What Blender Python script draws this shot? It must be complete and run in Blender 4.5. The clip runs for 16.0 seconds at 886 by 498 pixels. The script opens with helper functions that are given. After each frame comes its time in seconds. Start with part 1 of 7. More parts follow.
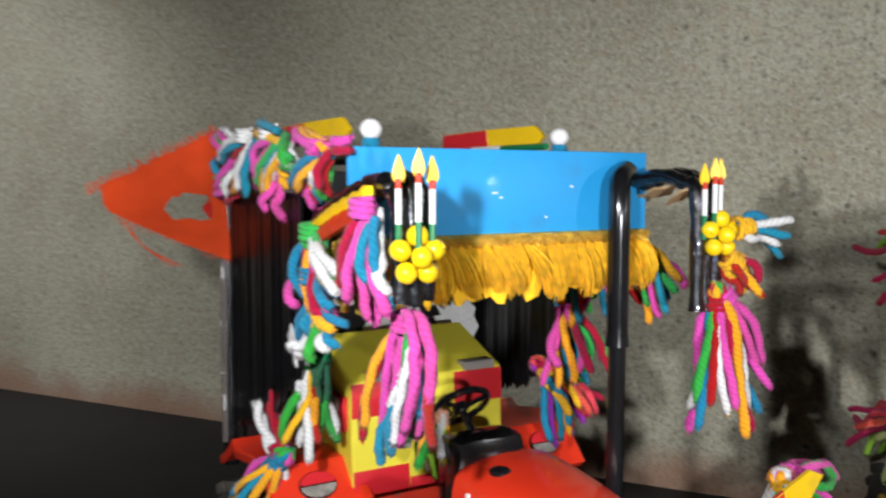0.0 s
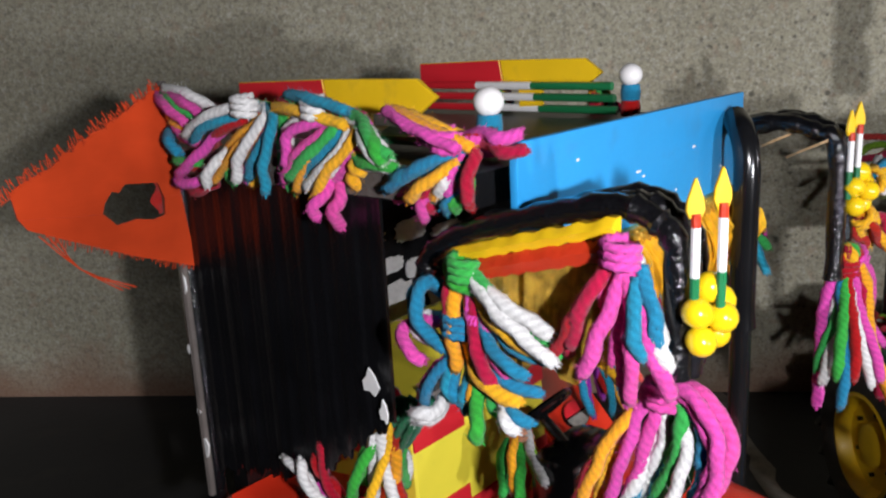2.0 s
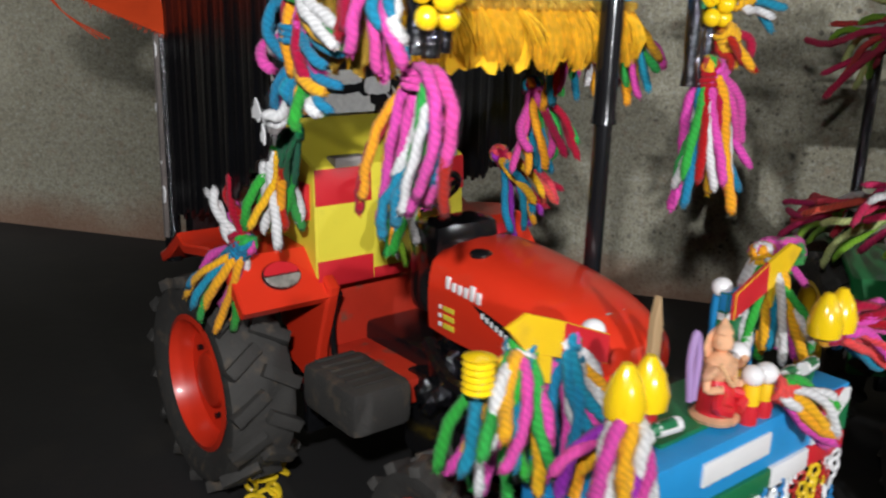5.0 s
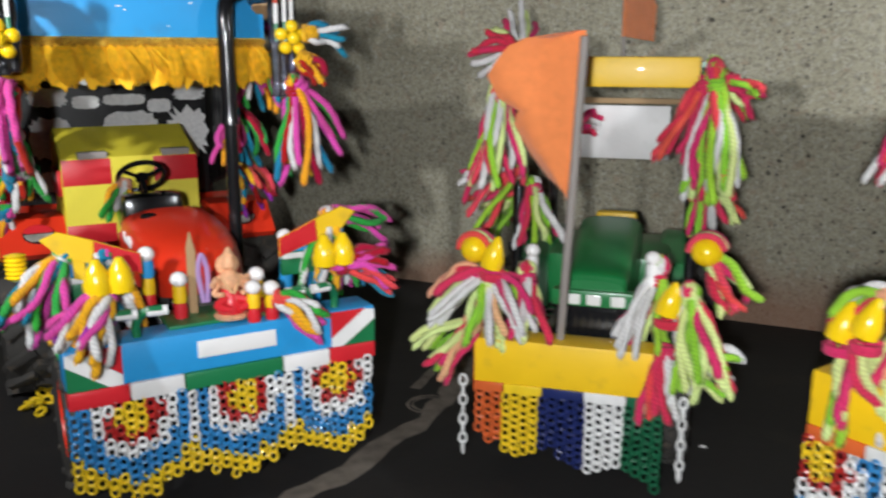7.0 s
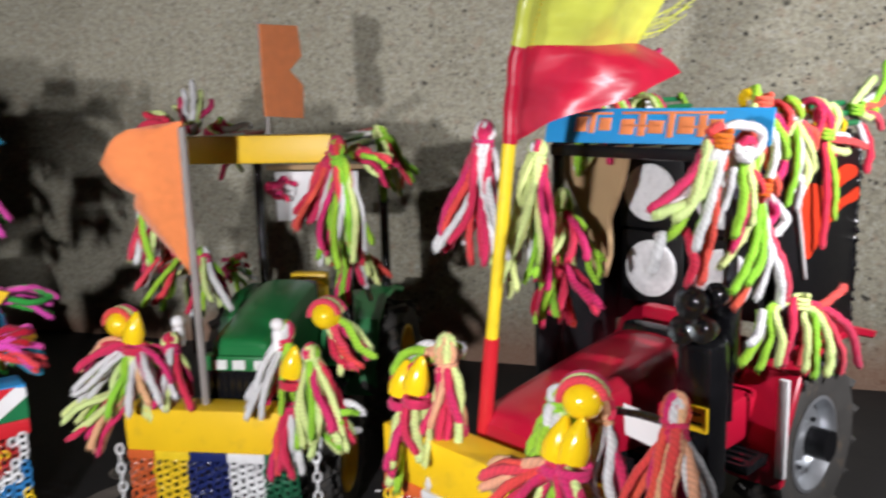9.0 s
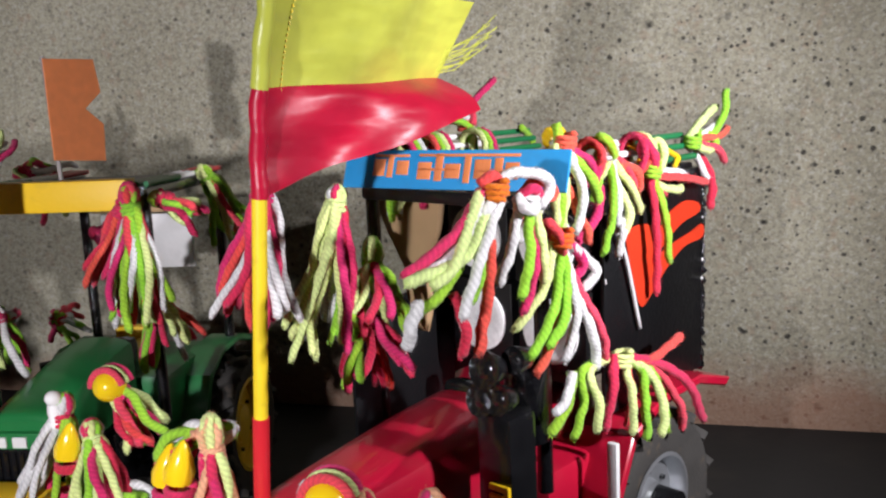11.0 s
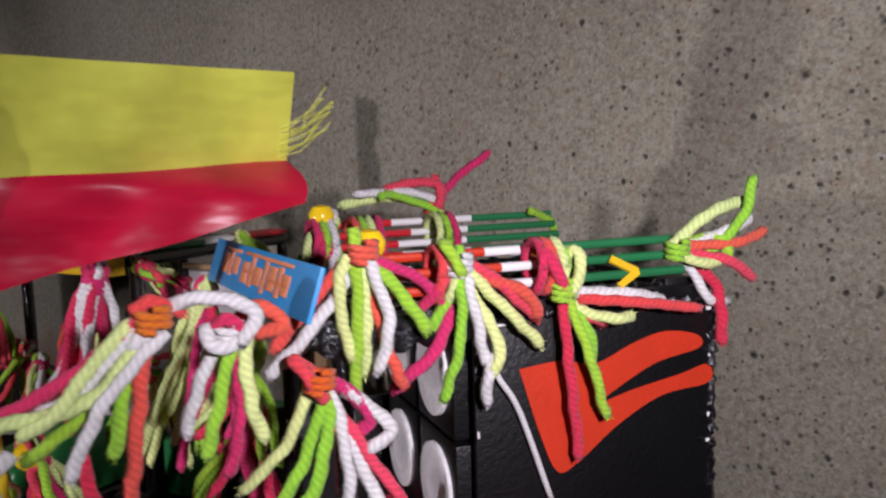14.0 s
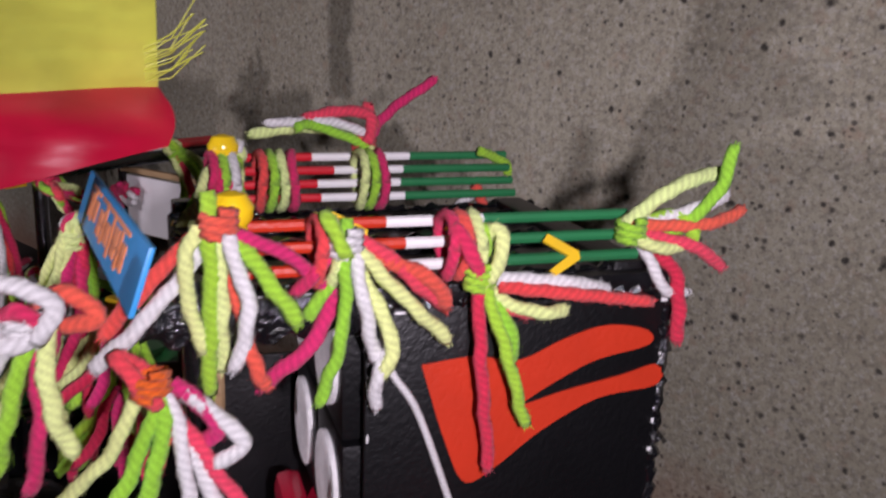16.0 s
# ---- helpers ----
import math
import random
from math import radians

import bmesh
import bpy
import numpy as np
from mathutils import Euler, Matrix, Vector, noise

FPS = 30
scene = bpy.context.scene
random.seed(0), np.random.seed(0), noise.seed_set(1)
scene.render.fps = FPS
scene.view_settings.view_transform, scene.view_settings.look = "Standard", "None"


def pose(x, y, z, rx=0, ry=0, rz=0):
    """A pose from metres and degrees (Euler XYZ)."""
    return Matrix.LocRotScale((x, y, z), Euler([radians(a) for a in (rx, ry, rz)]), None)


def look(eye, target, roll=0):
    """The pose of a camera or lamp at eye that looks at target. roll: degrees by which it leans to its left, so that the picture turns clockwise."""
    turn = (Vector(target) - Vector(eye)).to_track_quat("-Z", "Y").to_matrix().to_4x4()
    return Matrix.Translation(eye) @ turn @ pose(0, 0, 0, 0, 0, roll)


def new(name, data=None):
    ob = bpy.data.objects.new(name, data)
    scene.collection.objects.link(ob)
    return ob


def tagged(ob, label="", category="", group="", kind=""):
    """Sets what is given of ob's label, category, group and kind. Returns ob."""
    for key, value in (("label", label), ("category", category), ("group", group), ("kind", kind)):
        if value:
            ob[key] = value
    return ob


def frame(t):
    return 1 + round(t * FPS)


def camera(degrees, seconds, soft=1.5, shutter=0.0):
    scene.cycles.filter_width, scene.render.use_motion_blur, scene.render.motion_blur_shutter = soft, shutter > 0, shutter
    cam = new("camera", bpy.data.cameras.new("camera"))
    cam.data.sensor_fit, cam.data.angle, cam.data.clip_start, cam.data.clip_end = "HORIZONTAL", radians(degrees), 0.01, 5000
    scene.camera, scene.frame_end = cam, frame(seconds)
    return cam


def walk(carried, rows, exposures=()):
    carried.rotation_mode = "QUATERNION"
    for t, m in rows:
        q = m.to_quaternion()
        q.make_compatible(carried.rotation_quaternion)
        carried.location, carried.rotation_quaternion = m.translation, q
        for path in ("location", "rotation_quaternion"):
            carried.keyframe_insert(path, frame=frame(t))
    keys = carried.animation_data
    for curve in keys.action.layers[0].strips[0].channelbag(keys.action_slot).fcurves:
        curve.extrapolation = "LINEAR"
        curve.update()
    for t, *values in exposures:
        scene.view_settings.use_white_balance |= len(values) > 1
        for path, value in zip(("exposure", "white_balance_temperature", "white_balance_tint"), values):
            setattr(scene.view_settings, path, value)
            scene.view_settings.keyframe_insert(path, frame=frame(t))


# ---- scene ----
cam = camera(54.7, 16.0, soft=2.2, shutter=0.5)
PATH = [
    (0, (0.0302, 0.1371, 0.2044), (-0.0534, 0.3181, 0.1883), 0.1),
    (0.5, (0.0043, 0.1610, 0.2086), (-0.0553, 0.3501, 0.1820), -0.9),
    (1, (-0.0403, 0.1730, 0.2205), (-0.0728, 0.3659, 0.1792), -1.9),
    (1.5, (-0.0730, 0.1795, 0.2413), (-0.0958, 0.3723, 0.1933), -2.9),
    (2, (-0.0947, 0.1795, 0.2371), (-0.1158, 0.3719, 0.1868), -3.0),
    (2.5, (-0.0952, 0.1757, 0.2286), (-0.1153, 0.3679, 0.1772), -2.3),
    (3, (-0.0891, 0.1731, 0.2112), (-0.1080, 0.3647, 0.1572), -2.0),
    (3.5, (-0.0800, 0.1710, 0.1991), (-0.0986, 0.3626, 0.1446), -1.7),
    (3.7, (-0.0766, 0.1639, 0.1939), (-0.0961, 0.3550, 0.1381), -0.8),
    (5.8, (0.0788, 0.1226, 0.1833), (0.0051, 0.3017, 0.1334), 0.7),
    (6, (0.1046, 0.1147, 0.1856), (0.0277, 0.2932, 0.1383), 0.4),
    (6.5, (0.1602, 0.1039, 0.1853), (0.0781, 0.2808, 0.1413), 0.3),
    (7, (0.2192, 0.1047, 0.1814), (0.1364, 0.2811, 0.1365), 0.1),
    (7.5, (0.2603, 0.1008, 0.1903), (0.1769, 0.2774, 0.1471), 0.1),
    (8, (0.2951, 0.1018, 0.2019), (0.2135, 0.2796, 0.1603), 0.3),
    (8.5, (0.3195, 0.1045, 0.2003), (0.2422, 0.2849, 0.1621), -0.4),
    (9, (0.3296, 0.1232, 0.1997), (0.2692, 0.3102, 0.1623), -1.6),
    (9.5, (0.3361, 0.1403, 0.2064), (0.2933, 0.3326, 0.1717), -3.1),
    (9.7, (0.3382, 0.1520, 0.2123), (0.3021, 0.3456, 0.1774), -3.9),
    (11.8, (0.4053, 0.2028, 0.2029), (0.3301, 0.3855, 0.1720), -3.5),
    (12, (0.4118, 0.2186, 0.2074), (0.3281, 0.3978, 0.1779), -4.2),
    (12.5, (0.4272, 0.2422, 0.2229), (0.3242, 0.4113, 0.1953), -4.2),
    (13, (0.4597, 0.2555, 0.2280), (0.3471, 0.4190, 0.2038), -3.1),
    (13.5, (0.4923, 0.2780, 0.2251), (0.3712, 0.4361, 0.2075), -2.5),
    (14, (0.4969, 0.3095, 0.2157), (0.3663, 0.4592, 0.1925), -1.6),
    (14.5, (0.4968, 0.3463, 0.2290), (0.3618, 0.4898, 0.1948), -0.3),
    (15, (0.4921, 0.3724, 0.2430), (0.3555, 0.5130, 0.2033), 0.7),
    (15.5, (0.4882, 0.3776, 0.2362), (0.3541, 0.5188, 0.1909), 1.4),
    (16, (0.4859, 0.3635, 0.2293), (0.3559, 0.5071, 0.1794), 2.1),
]
TONE = [(0, 0.0, 6500, 9), (0.6, -0.15, 6500, 11), (2.5, -0.22, 6500, 14), (3.5, -0.25, 6500, 14), (6, -0.32, 6500, 8), (7, -0.28, 6500, 9), (8.5, -0.16, 6500, 14), (9.7, -0.06, 6500, 16), (12, -0.58, 6500, 21), (13.2, -1.05, 6500, 27), (14.5, -1.06, 6500, 30), (16, -1.16, 6500, 34)]
walk(cam, [(t, look(eye, target, roll)) for t, eye, target, roll in PATH], TONE)

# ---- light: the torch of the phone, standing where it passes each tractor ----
world = bpy.data.worlds.new("night")
world.use_nodes = True
scene.world = world
world.node_tree.nodes["Background"].inputs[0].default_value = (0.55, 0.6, 0.7, 1)
world.node_tree.nodes["Background"].inputs[1].default_value = 0.05


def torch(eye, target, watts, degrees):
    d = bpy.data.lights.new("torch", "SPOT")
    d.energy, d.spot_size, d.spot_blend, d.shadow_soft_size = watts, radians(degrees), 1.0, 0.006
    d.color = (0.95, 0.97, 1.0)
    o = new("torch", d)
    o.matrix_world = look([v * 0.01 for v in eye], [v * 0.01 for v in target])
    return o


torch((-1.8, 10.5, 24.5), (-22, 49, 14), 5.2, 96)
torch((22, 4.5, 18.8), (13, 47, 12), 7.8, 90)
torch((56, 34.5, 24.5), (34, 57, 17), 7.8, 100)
# unseen lamp of the room beyond, added for the wall's bright far left end
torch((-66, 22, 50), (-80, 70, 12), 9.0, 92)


# ---- materials ----
def principled(name):
    m = bpy.data.materials.new(name)
    m.use_nodes = True
    return m, m.node_tree.nodes, m.node_tree.links, m.node_tree.nodes["Principled BSDF"]


def mat(name, color, rough=0.5, metal=0.0, grain=60.0, vary=0.15, bump=0.15, sheen=0.0, coat=0.0, dirt=0.0, see=0.0):
    """A painted, plastic or cloth surface with grain, uneven tone and fine relief; grain in features per metre."""
    m, nodes, links, p = principled(name)
    p.inputs["Roughness"].default_value, p.inputs["Metallic"].default_value = rough, metal
    p.inputs["Sheen Weight"].default_value, p.inputs["Coat Weight"].default_value = sheen, coat
    p.inputs["Transmission Weight"].default_value = see
    co = nodes.new("ShaderNodeTexCoord")
    big, fine = nodes.new("ShaderNodeTexNoise"), nodes.new("ShaderNodeTexNoise")
    big.inputs["Scale"].default_value, fine.inputs["Scale"].default_value = grain, grain * 14
    big.inputs["Detail"].default_value, fine.inputs["Detail"].default_value = 4, 3
    info = nodes.new("ShaderNodeObjectInfo")
    add = nodes.new("ShaderNodeMath")
    add.operation = "MULTIPLY_ADD"
    add.inputs[1].default_value = 0.35
    hsv = nodes.new("ShaderNodeHueSaturation")
    hsv.inputs["Color"].default_value = (*color, 1)
    span = nodes.new("ShaderNodeMapRange")
    span.inputs[1].default_value, span.inputs[2].default_value = 0.3, 0.9
    span.inputs[3].default_value, span.inputs[4].default_value = 1 - vary, 1 + vary * 0.7
    for n in (big, fine):
        links.new(co.outputs["Object"], n.inputs["Vector"])
    links.new(info.outputs["Random"], add.inputs[0])
    links.new(big.outputs[0], add.inputs[2])
    links.new(add.outputs[0], span.inputs[0])
    links.new(span.outputs[0], hsv.inputs["Value"])
    out = hsv.outputs[0]
    if dirt:
        worn = nodes.new("ShaderNodeTexNoise")
        worn.inputs["Scale"].default_value, worn.inputs["Detail"].default_value = grain * 2.7, 6
        ramp = nodes.new("ShaderNodeValToRGB")
        ramp.color_ramp.elements[0].position, ramp.color_ramp.elements[1].position = 0.56, 0.72
        scale = nodes.new("ShaderNodeMath")
        scale.operation = "MULTIPLY"
        scale.inputs[1].default_value = dirt
        mix = nodes.new("ShaderNodeMix")
        mix.data_type = "RGBA"
        mix.inputs["B"].default_value = (0.12, 0.09, 0.06, 1)
        links.new(co.outputs["Object"], worn.inputs["Vector"])
        links.new(worn.outputs[0], ramp.inputs[0])
        links.new(ramp.outputs[0], scale.inputs[0])
        links.new(scale.outputs[0], mix.inputs["Factor"])
        links.new(out, mix.inputs["A"])
        out = mix.outputs["Result"]
    links.new(out, p.inputs["Base Color"])
    b = nodes.new("ShaderNodeBump")
    b.inputs["Strength"].default_value, b.inputs["Distance"].default_value = bump, 0.0006
    links.new(fine.outputs[0], b.inputs["Height"])
    links.new(b.outputs[0], p.inputs["Normal"])
    return m


def wool(name, color):
    """Three-ply laid wool: plies wind round the cord (its UV: turn, length), with fuzz, uneven dye and shade painted
    into the ply grooves.
    """
    m, nodes, links, p = principled(name)
    p.inputs["Roughness"].default_value, p.inputs["Sheen Weight"].default_value = 0.9, 0.12
    p.inputs["Sheen Roughness"].default_value, p.inputs["Specular IOR Level"].default_value = 0.6, 0.08
    uv, co, info = nodes.new("ShaderNodeUVMap"), nodes.new("ShaderNodeTexCoord"), nodes.new("ShaderNodeObjectInfo")
    sep = nodes.new("ShaderNodeSeparateXYZ")
    links.new(uv.outputs[0], sep.inputs[0])
    wind = nodes.new("ShaderNodeMath")
    wind.operation = "MULTIPLY_ADD"
    wind.inputs[1].default_value = 3.0
    links.new(sep.outputs[0], wind.inputs[0])
    links.new(sep.outputs[1], wind.inputs[2])
    turn = nodes.new("ShaderNodeMath")
    turn.operation = "MULTIPLY"
    turn.inputs[1].default_value = 2 * math.pi
    links.new(wind.outputs[0], turn.inputs[0])
    ply = nodes.new("ShaderNodeMath")
    ply.operation = "SINE"
    links.new(turn.outputs[0], ply.inputs[0])
    strand = nodes.new("ShaderNodeMath")
    strand.operation = "MULTIPLY_ADD"
    strand.inputs[1].default_value = 4.0
    links.new(turn.outputs[0], strand.inputs[0])
    links.new(sep.outputs[1], strand.inputs[2])
    fibre = nodes.new("ShaderNodeMath")
    fibre.operation = "SINE"
    links.new(strand.outputs[0], fibre.inputs[0])
    both = nodes.new("ShaderNodeMath")
    both.operation = "MULTIPLY_ADD"
    both.inputs[1].default_value = 0.45
    links.new(fibre.outputs[0], both.inputs[0])
    links.new(ply.outputs[0], both.inputs[2])
    fuzz, dye = nodes.new("ShaderNodeTexNoise"), nodes.new("ShaderNodeTexNoise")
    fuzz.inputs["Scale"].default_value, fuzz.inputs["Detail"].default_value = 2600, 4
    dye.inputs["Scale"].default_value = 90
    for n in (fuzz, dye):
        links.new(co.outputs["Object"], n.inputs["Vector"])
    high = nodes.new("ShaderNodeMath")
    high.operation = "MULTIPLY_ADD"
    high.inputs[1].default_value = 0.16
    links.new(both.outputs[0], high.inputs[0])
    links.new(fuzz.outputs[0], high.inputs[2])
    # the height also sets the colour: grooves are painted darker, as shade
    tone = nodes.new("ShaderNodeMapRange")
    tone.inputs[1].default_value, tone.inputs[2].default_value, tone.inputs[3].default_value, tone.inputs[4].default_value = 0.0, 1.0, 0.56, 1.15
    mixd = nodes.new("ShaderNodeMath")
    mixd.operation = "MULTIPLY_ADD"
    mixd.inputs[1].default_value = 0.5
    links.new(dye.outputs[0], mixd.inputs[0])
    links.new(high.outputs[0], mixd.inputs[2])
    less = nodes.new("ShaderNodeMath")
    less.operation = "SUBTRACT"
    less.inputs[1].default_value = 0.25
    links.new(mixd.outputs[0], less.inputs[0])
    links.new(less.outputs[0], tone.inputs[0])
    hsv = nodes.new("ShaderNodeHueSaturation")
    hsv.inputs["Color"].default_value = (*color, 1)
    hue = nodes.new("ShaderNodeMapRange")
    hue.inputs[3].default_value, hue.inputs[4].default_value = 0.488, 0.512
    links.new(info.outputs["Random"], hue.inputs[0])
    links.new(hue.outputs[0], hsv.inputs["Hue"])
    links.new(tone.outputs[0], hsv.inputs["Value"])
    links.new(hsv.outputs[0], p.inputs["Base Color"])
    b = nodes.new("ShaderNodeBump")
    b.inputs["Strength"].default_value, b.inputs["Distance"].default_value = 0.65, 0.00035
    links.new(high.outputs[0], b.inputs["Height"])
    links.new(b.outputs[0], p.inputs["Normal"])
    return m


def concrete():
    """Sand-faced cement plaster: grey-brown, fine sandy grain, scattered dark grit of many sizes, pits and pale smears."""
    m, nodes, links, p = principled("cement_plaster")
    p.inputs["Roughness"].default_value = 0.85
    p.inputs["Specular IOR Level"].default_value = 0.25
    co = nodes.new("ShaderNodeTexCoord")

    def noise(scale, detail, rough=0.55):
        n = nodes.new("ShaderNodeTexNoise")
        n.inputs["Scale"].default_value, n.inputs["Detail"].default_value, n.inputs["Roughness"].default_value = scale, detail, rough
        links.new(co.outputs["Object"], n.inputs["Vector"])
        return n.outputs[0]

    def span(value, a, b, c, d):
        r = nodes.new("ShaderNodeMapRange")
        for i, v in enumerate((a, b, c, d)):
            r.inputs[i + 1].default_value = v
        links.new(value, r.inputs[0])
        return r.outputs[0]

    def blend(factor, under, over):
        mix = nodes.new("ShaderNodeMix")
        mix.data_type = "RGBA"
        links.new(factor, mix.inputs["Factor"])
        links.new(under, mix.inputs["A"])
        mix.inputs["B"].default_value = over
        return mix.outputs["Result"]

    def times(a, b):
        x = nodes.new("ShaderNodeMath")
        x.operation = "MULTIPLY"
        links.new(a, x.inputs[0])
        links.new(b, x.inputs[1])
        return x.outputs[0]

    mott = noise(9, 7)
    tone = nodes.new("ShaderNodeValToRGB")
    tone.color_ramp.elements[0].position, tone.color_ramp.elements[1].position = 0.3, 0.75
    tone.color_ramp.elements[0].color, tone.color_ramp.elements[1].color = (0.33, 0.305, 0.22, 1), (0.49, 0.463, 0.35, 1)
    links.new(mott, tone.inputs[0])
    out = tone.outputs[0]
    # sandy grain: pale and dark grains of one to two millimetres
    grain = noise(470, 3, 0.6)
    out = blend(span(grain, 0.5, 0.37, 0, 0.42), out, (0.14, 0.125, 0.1, 1))
    out = blend(span(noise(560, 2), 0.54, 0.68, 0, 0.42), out, (0.6, 0.58, 0.5, 1))
    # soft mottling of a few millimetres: dark damp blots, pale lime and a little rust
    out = blend(span(noise(250, 4, 0.6), 0.52, 0.36, 0, 0.42), out, (0.15, 0.138, 0.11, 1))
    out = blend(span(noise(210, 4, 0.6), 0.54, 0.7, 0, 0.45), out, (0.56, 0.55, 0.49, 1))
    out = blend(span(noise(130, 3), 0.58, 0.74, 0, 0.4), out, (0.36, 0.24, 0.16, 1))
    # the grit lies barer towards the far end of the wall, smoother at the near end
    along = nodes.new("ShaderNodeSeparateXYZ")
    links.new(co.outputs["Object"], along.inputs[0])
    patchy = times(span(noise(34, 3), 0.36, 0.6, 0.55, 1.0), span(along.outputs[0], -0.25, 0.5, 0.36, 2.1))
    # grit: a share of the cells holds a dark grain, each with its own size
    pits = []
    for scale, share, size, deep, dark in ((92, 0.1, 0.28, 0.8, (0.05, 0.046, 0.038, 1)), (165, 0.5, 0.36, 0.78, (0.06, 0.055, 0.045, 1)), (290, 0.6, 0.43, 0.62, (0.08, 0.073, 0.06, 1))):
        warp = nodes.new("ShaderNodeTexNoise")
        warp.inputs["Scale"].default_value, warp.inputs["Detail"].default_value = scale * 2.2, 2
        push = nodes.new("ShaderNodeVectorMath")
        push.operation = "MULTIPLY_ADD"
        push.inputs[1].default_value = (0.42 / scale,) * 3
        v = nodes.new("ShaderNodeTexVoronoi")
        v.inputs["Scale"].default_value = scale
        links.new(co.outputs["Object"], warp.inputs["Vector"])
        links.new(warp.outputs["Color"], push.inputs[0])
        links.new(co.outputs["Object"], push.inputs[2])
        links.new(push.outputs[0], v.inputs["Vector"])
        sep = nodes.new("ShaderNodeSeparateColor")
        links.new(v.outputs["Color"], sep.inputs[0])
        reach = span(sep.outputs[0], 1 - share, 1.0, 0.0, size)
        less = nodes.new("ShaderNodeMath")
        less.operation = "SUBTRACT"
        links.new(reach, less.inputs[0])
        links.new(v.outputs["Distance"], less.inputs[1])
        spot = times(span(less.outputs[0], -0.02, 0.2, 0, deep), patchy)
        out = blend(spot, out, dark)
        pits.append(spot)
    # reddish dust low down, with a ragged upper edge
    sepz = nodes.new("ShaderNodeSeparateXYZ")
    links.new(co.outputs["Object"], sepz.inputs[0])
    rag = nodes.new("ShaderNodeMath")
    rag.operation = "MULTIPLY_ADD"
    rag.inputs[1].default_value = 0.09
    links.new(mott, rag.inputs[0])
    links.new(sepz.outputs["Z"], rag.inputs[2])
    out = blend(span(rag.outputs[0], 0.055, 0.085, 0.75, 0), out, (0.3, 0.155, 0.1, 1))
    links.new(out, p.inputs["Base Color"])
    dig = nodes.new("ShaderNodeMath")
    dig.operation = "SUBTRACT"
    links.new(noise(420, 5), dig.inputs[0])
    links.new(pits[0], dig.inputs[1])
    b = nodes.new("ShaderNodeBump")
    b.inputs["Strength"].default_value, b.inputs["Distance"].default_value = 0.6, 0.0012
    links.new(dig.outputs[0], b.inputs["Height"])
    links.new(b.outputs[0], p.inputs["Normal"])
    return m


def satin(name, color, stitch, dull=0.4, gloss=0.4):
    """Woven ribbon cloth with a fine weave and a silky gloss."""
    m, nodes, links, p = principled(name)
    p.inputs["Roughness"].default_value, p.inputs["Sheen Weight"].default_value = dull, 0.06
    p.inputs["Specular IOR Level"].default_value = gloss
    co = nodes.new("ShaderNodeTexCoord")
    w1, w2 = nodes.new("ShaderNodeTexWave"), nodes.new("ShaderNodeTexWave")
    w1.bands_direction, w2.bands_direction = "X", "Z"
    w1.inputs["Scale"].default_value, w2.inputs["Scale"].default_value = stitch, stitch * 0.6
    n = nodes.new("ShaderNodeTexNoise")
    n.inputs["Scale"].default_value, n.inputs["Detail"].default_value = 45, 4
    hsv = nodes.new("ShaderNodeHueSaturation")
    hsv.inputs["Color"].default_value = (*color, 1)
    r = nodes.new("ShaderNodeMapRange")
    r.inputs[1].default_value, r.inputs[2].default_value = 0.3, 1.0
    r.inputs[3].default_value, r.inputs[4].default_value = 0.62, 1.25
    add = nodes.new("ShaderNodeMath")
    weave = nodes.new("ShaderNodeMath")
    weave.operation = "MULTIPLY_ADD"
    weave.inputs[1].default_value = 0.008
    for k in (w1, w2, n):
        links.new(co.outputs["Object"], k.inputs["Vector"])
    links.new(w1.outputs[0], add.inputs[0])
    links.new(w2.outputs[0], add.inputs[1])
    links.new(add.outputs[0], weave.inputs[0])
    links.new(n.outputs[0], weave.inputs[2])
    links.new(weave.outputs[0], r.inputs[0])
    links.new(r.outputs[0], hsv.inputs["Value"])
    links.new(hsv.outputs[0], p.inputs["Base Color"])
    b = nodes.new("ShaderNodeBump")
    b.inputs["Strength"].default_value, b.inputs["Distance"].default_value = 0.7, 0.0035
    stretch = nodes.new("ShaderNodeMapping")
    stretch.inputs["Rotation"].default_value = (0.0, 0.6, 0.0)
    stretch.inputs["Scale"].default_value = (26, 26, 70)
    crease = nodes.new("ShaderNodeTexNoise")
    crease.inputs["Scale"].default_value, crease.inputs["Detail"].default_value = 1.0, 2.5
    thread = nodes.new("ShaderNodeMath")
    thread.operation = "MULTIPLY_ADD"
    thread.inputs[1].default_value = 0.0004
    links.new(co.outputs["Object"], stretch.inputs[0])
    links.new(stretch.outputs[0], crease.inputs["Vector"])
    links.new(add.outputs[0], thread.inputs[0])
    links.new(crease.outputs[0], thread.inputs[2])
    links.new(thread.outputs[0], b.inputs["Height"])
    links.new(b.outputs[0], p.inputs["Normal"])
    return m


WALL = concrete()
FLOOR = mat("dark_floor", (0.012, 0.011, 0.011), 0.75, grain=9, vary=0.5, bump=0.3, dirt=0.08)
CHALK = mat("chalk_smear", (0.15, 0.128, 0.105), 0.95, grain=120, vary=0.6)
ROOM = mat("dim_plaster", (0.5, 0.48, 0.45), 0.9, grain=6)
YARN = {k: wool("wool_" + k, c) for k, c in dict(
    white=(0.76, 0.75, 0.74), pink=(0.74, 0.075, 0.4), teal=(0.012, 0.23, 0.38), gold=(0.9, 0.42, 0.015), green=(0.035, 0.4, 0.06),
    maroon=(0.42, 0.006, 0.024), purple=(0.36, 0.03, 0.45), lime=(0.33, 0.65, 0.045), cream=(0.74, 0.86, 0.33), coral=(0.85, 0.07, 0.07),
    crimson=(0.71, 0.034, 0.12), peach=(0.86, 0.45, 0.25), leaf=(0.006, 0.17, 0.07), orange=(0.8, 0.16, 0.015)).items()}
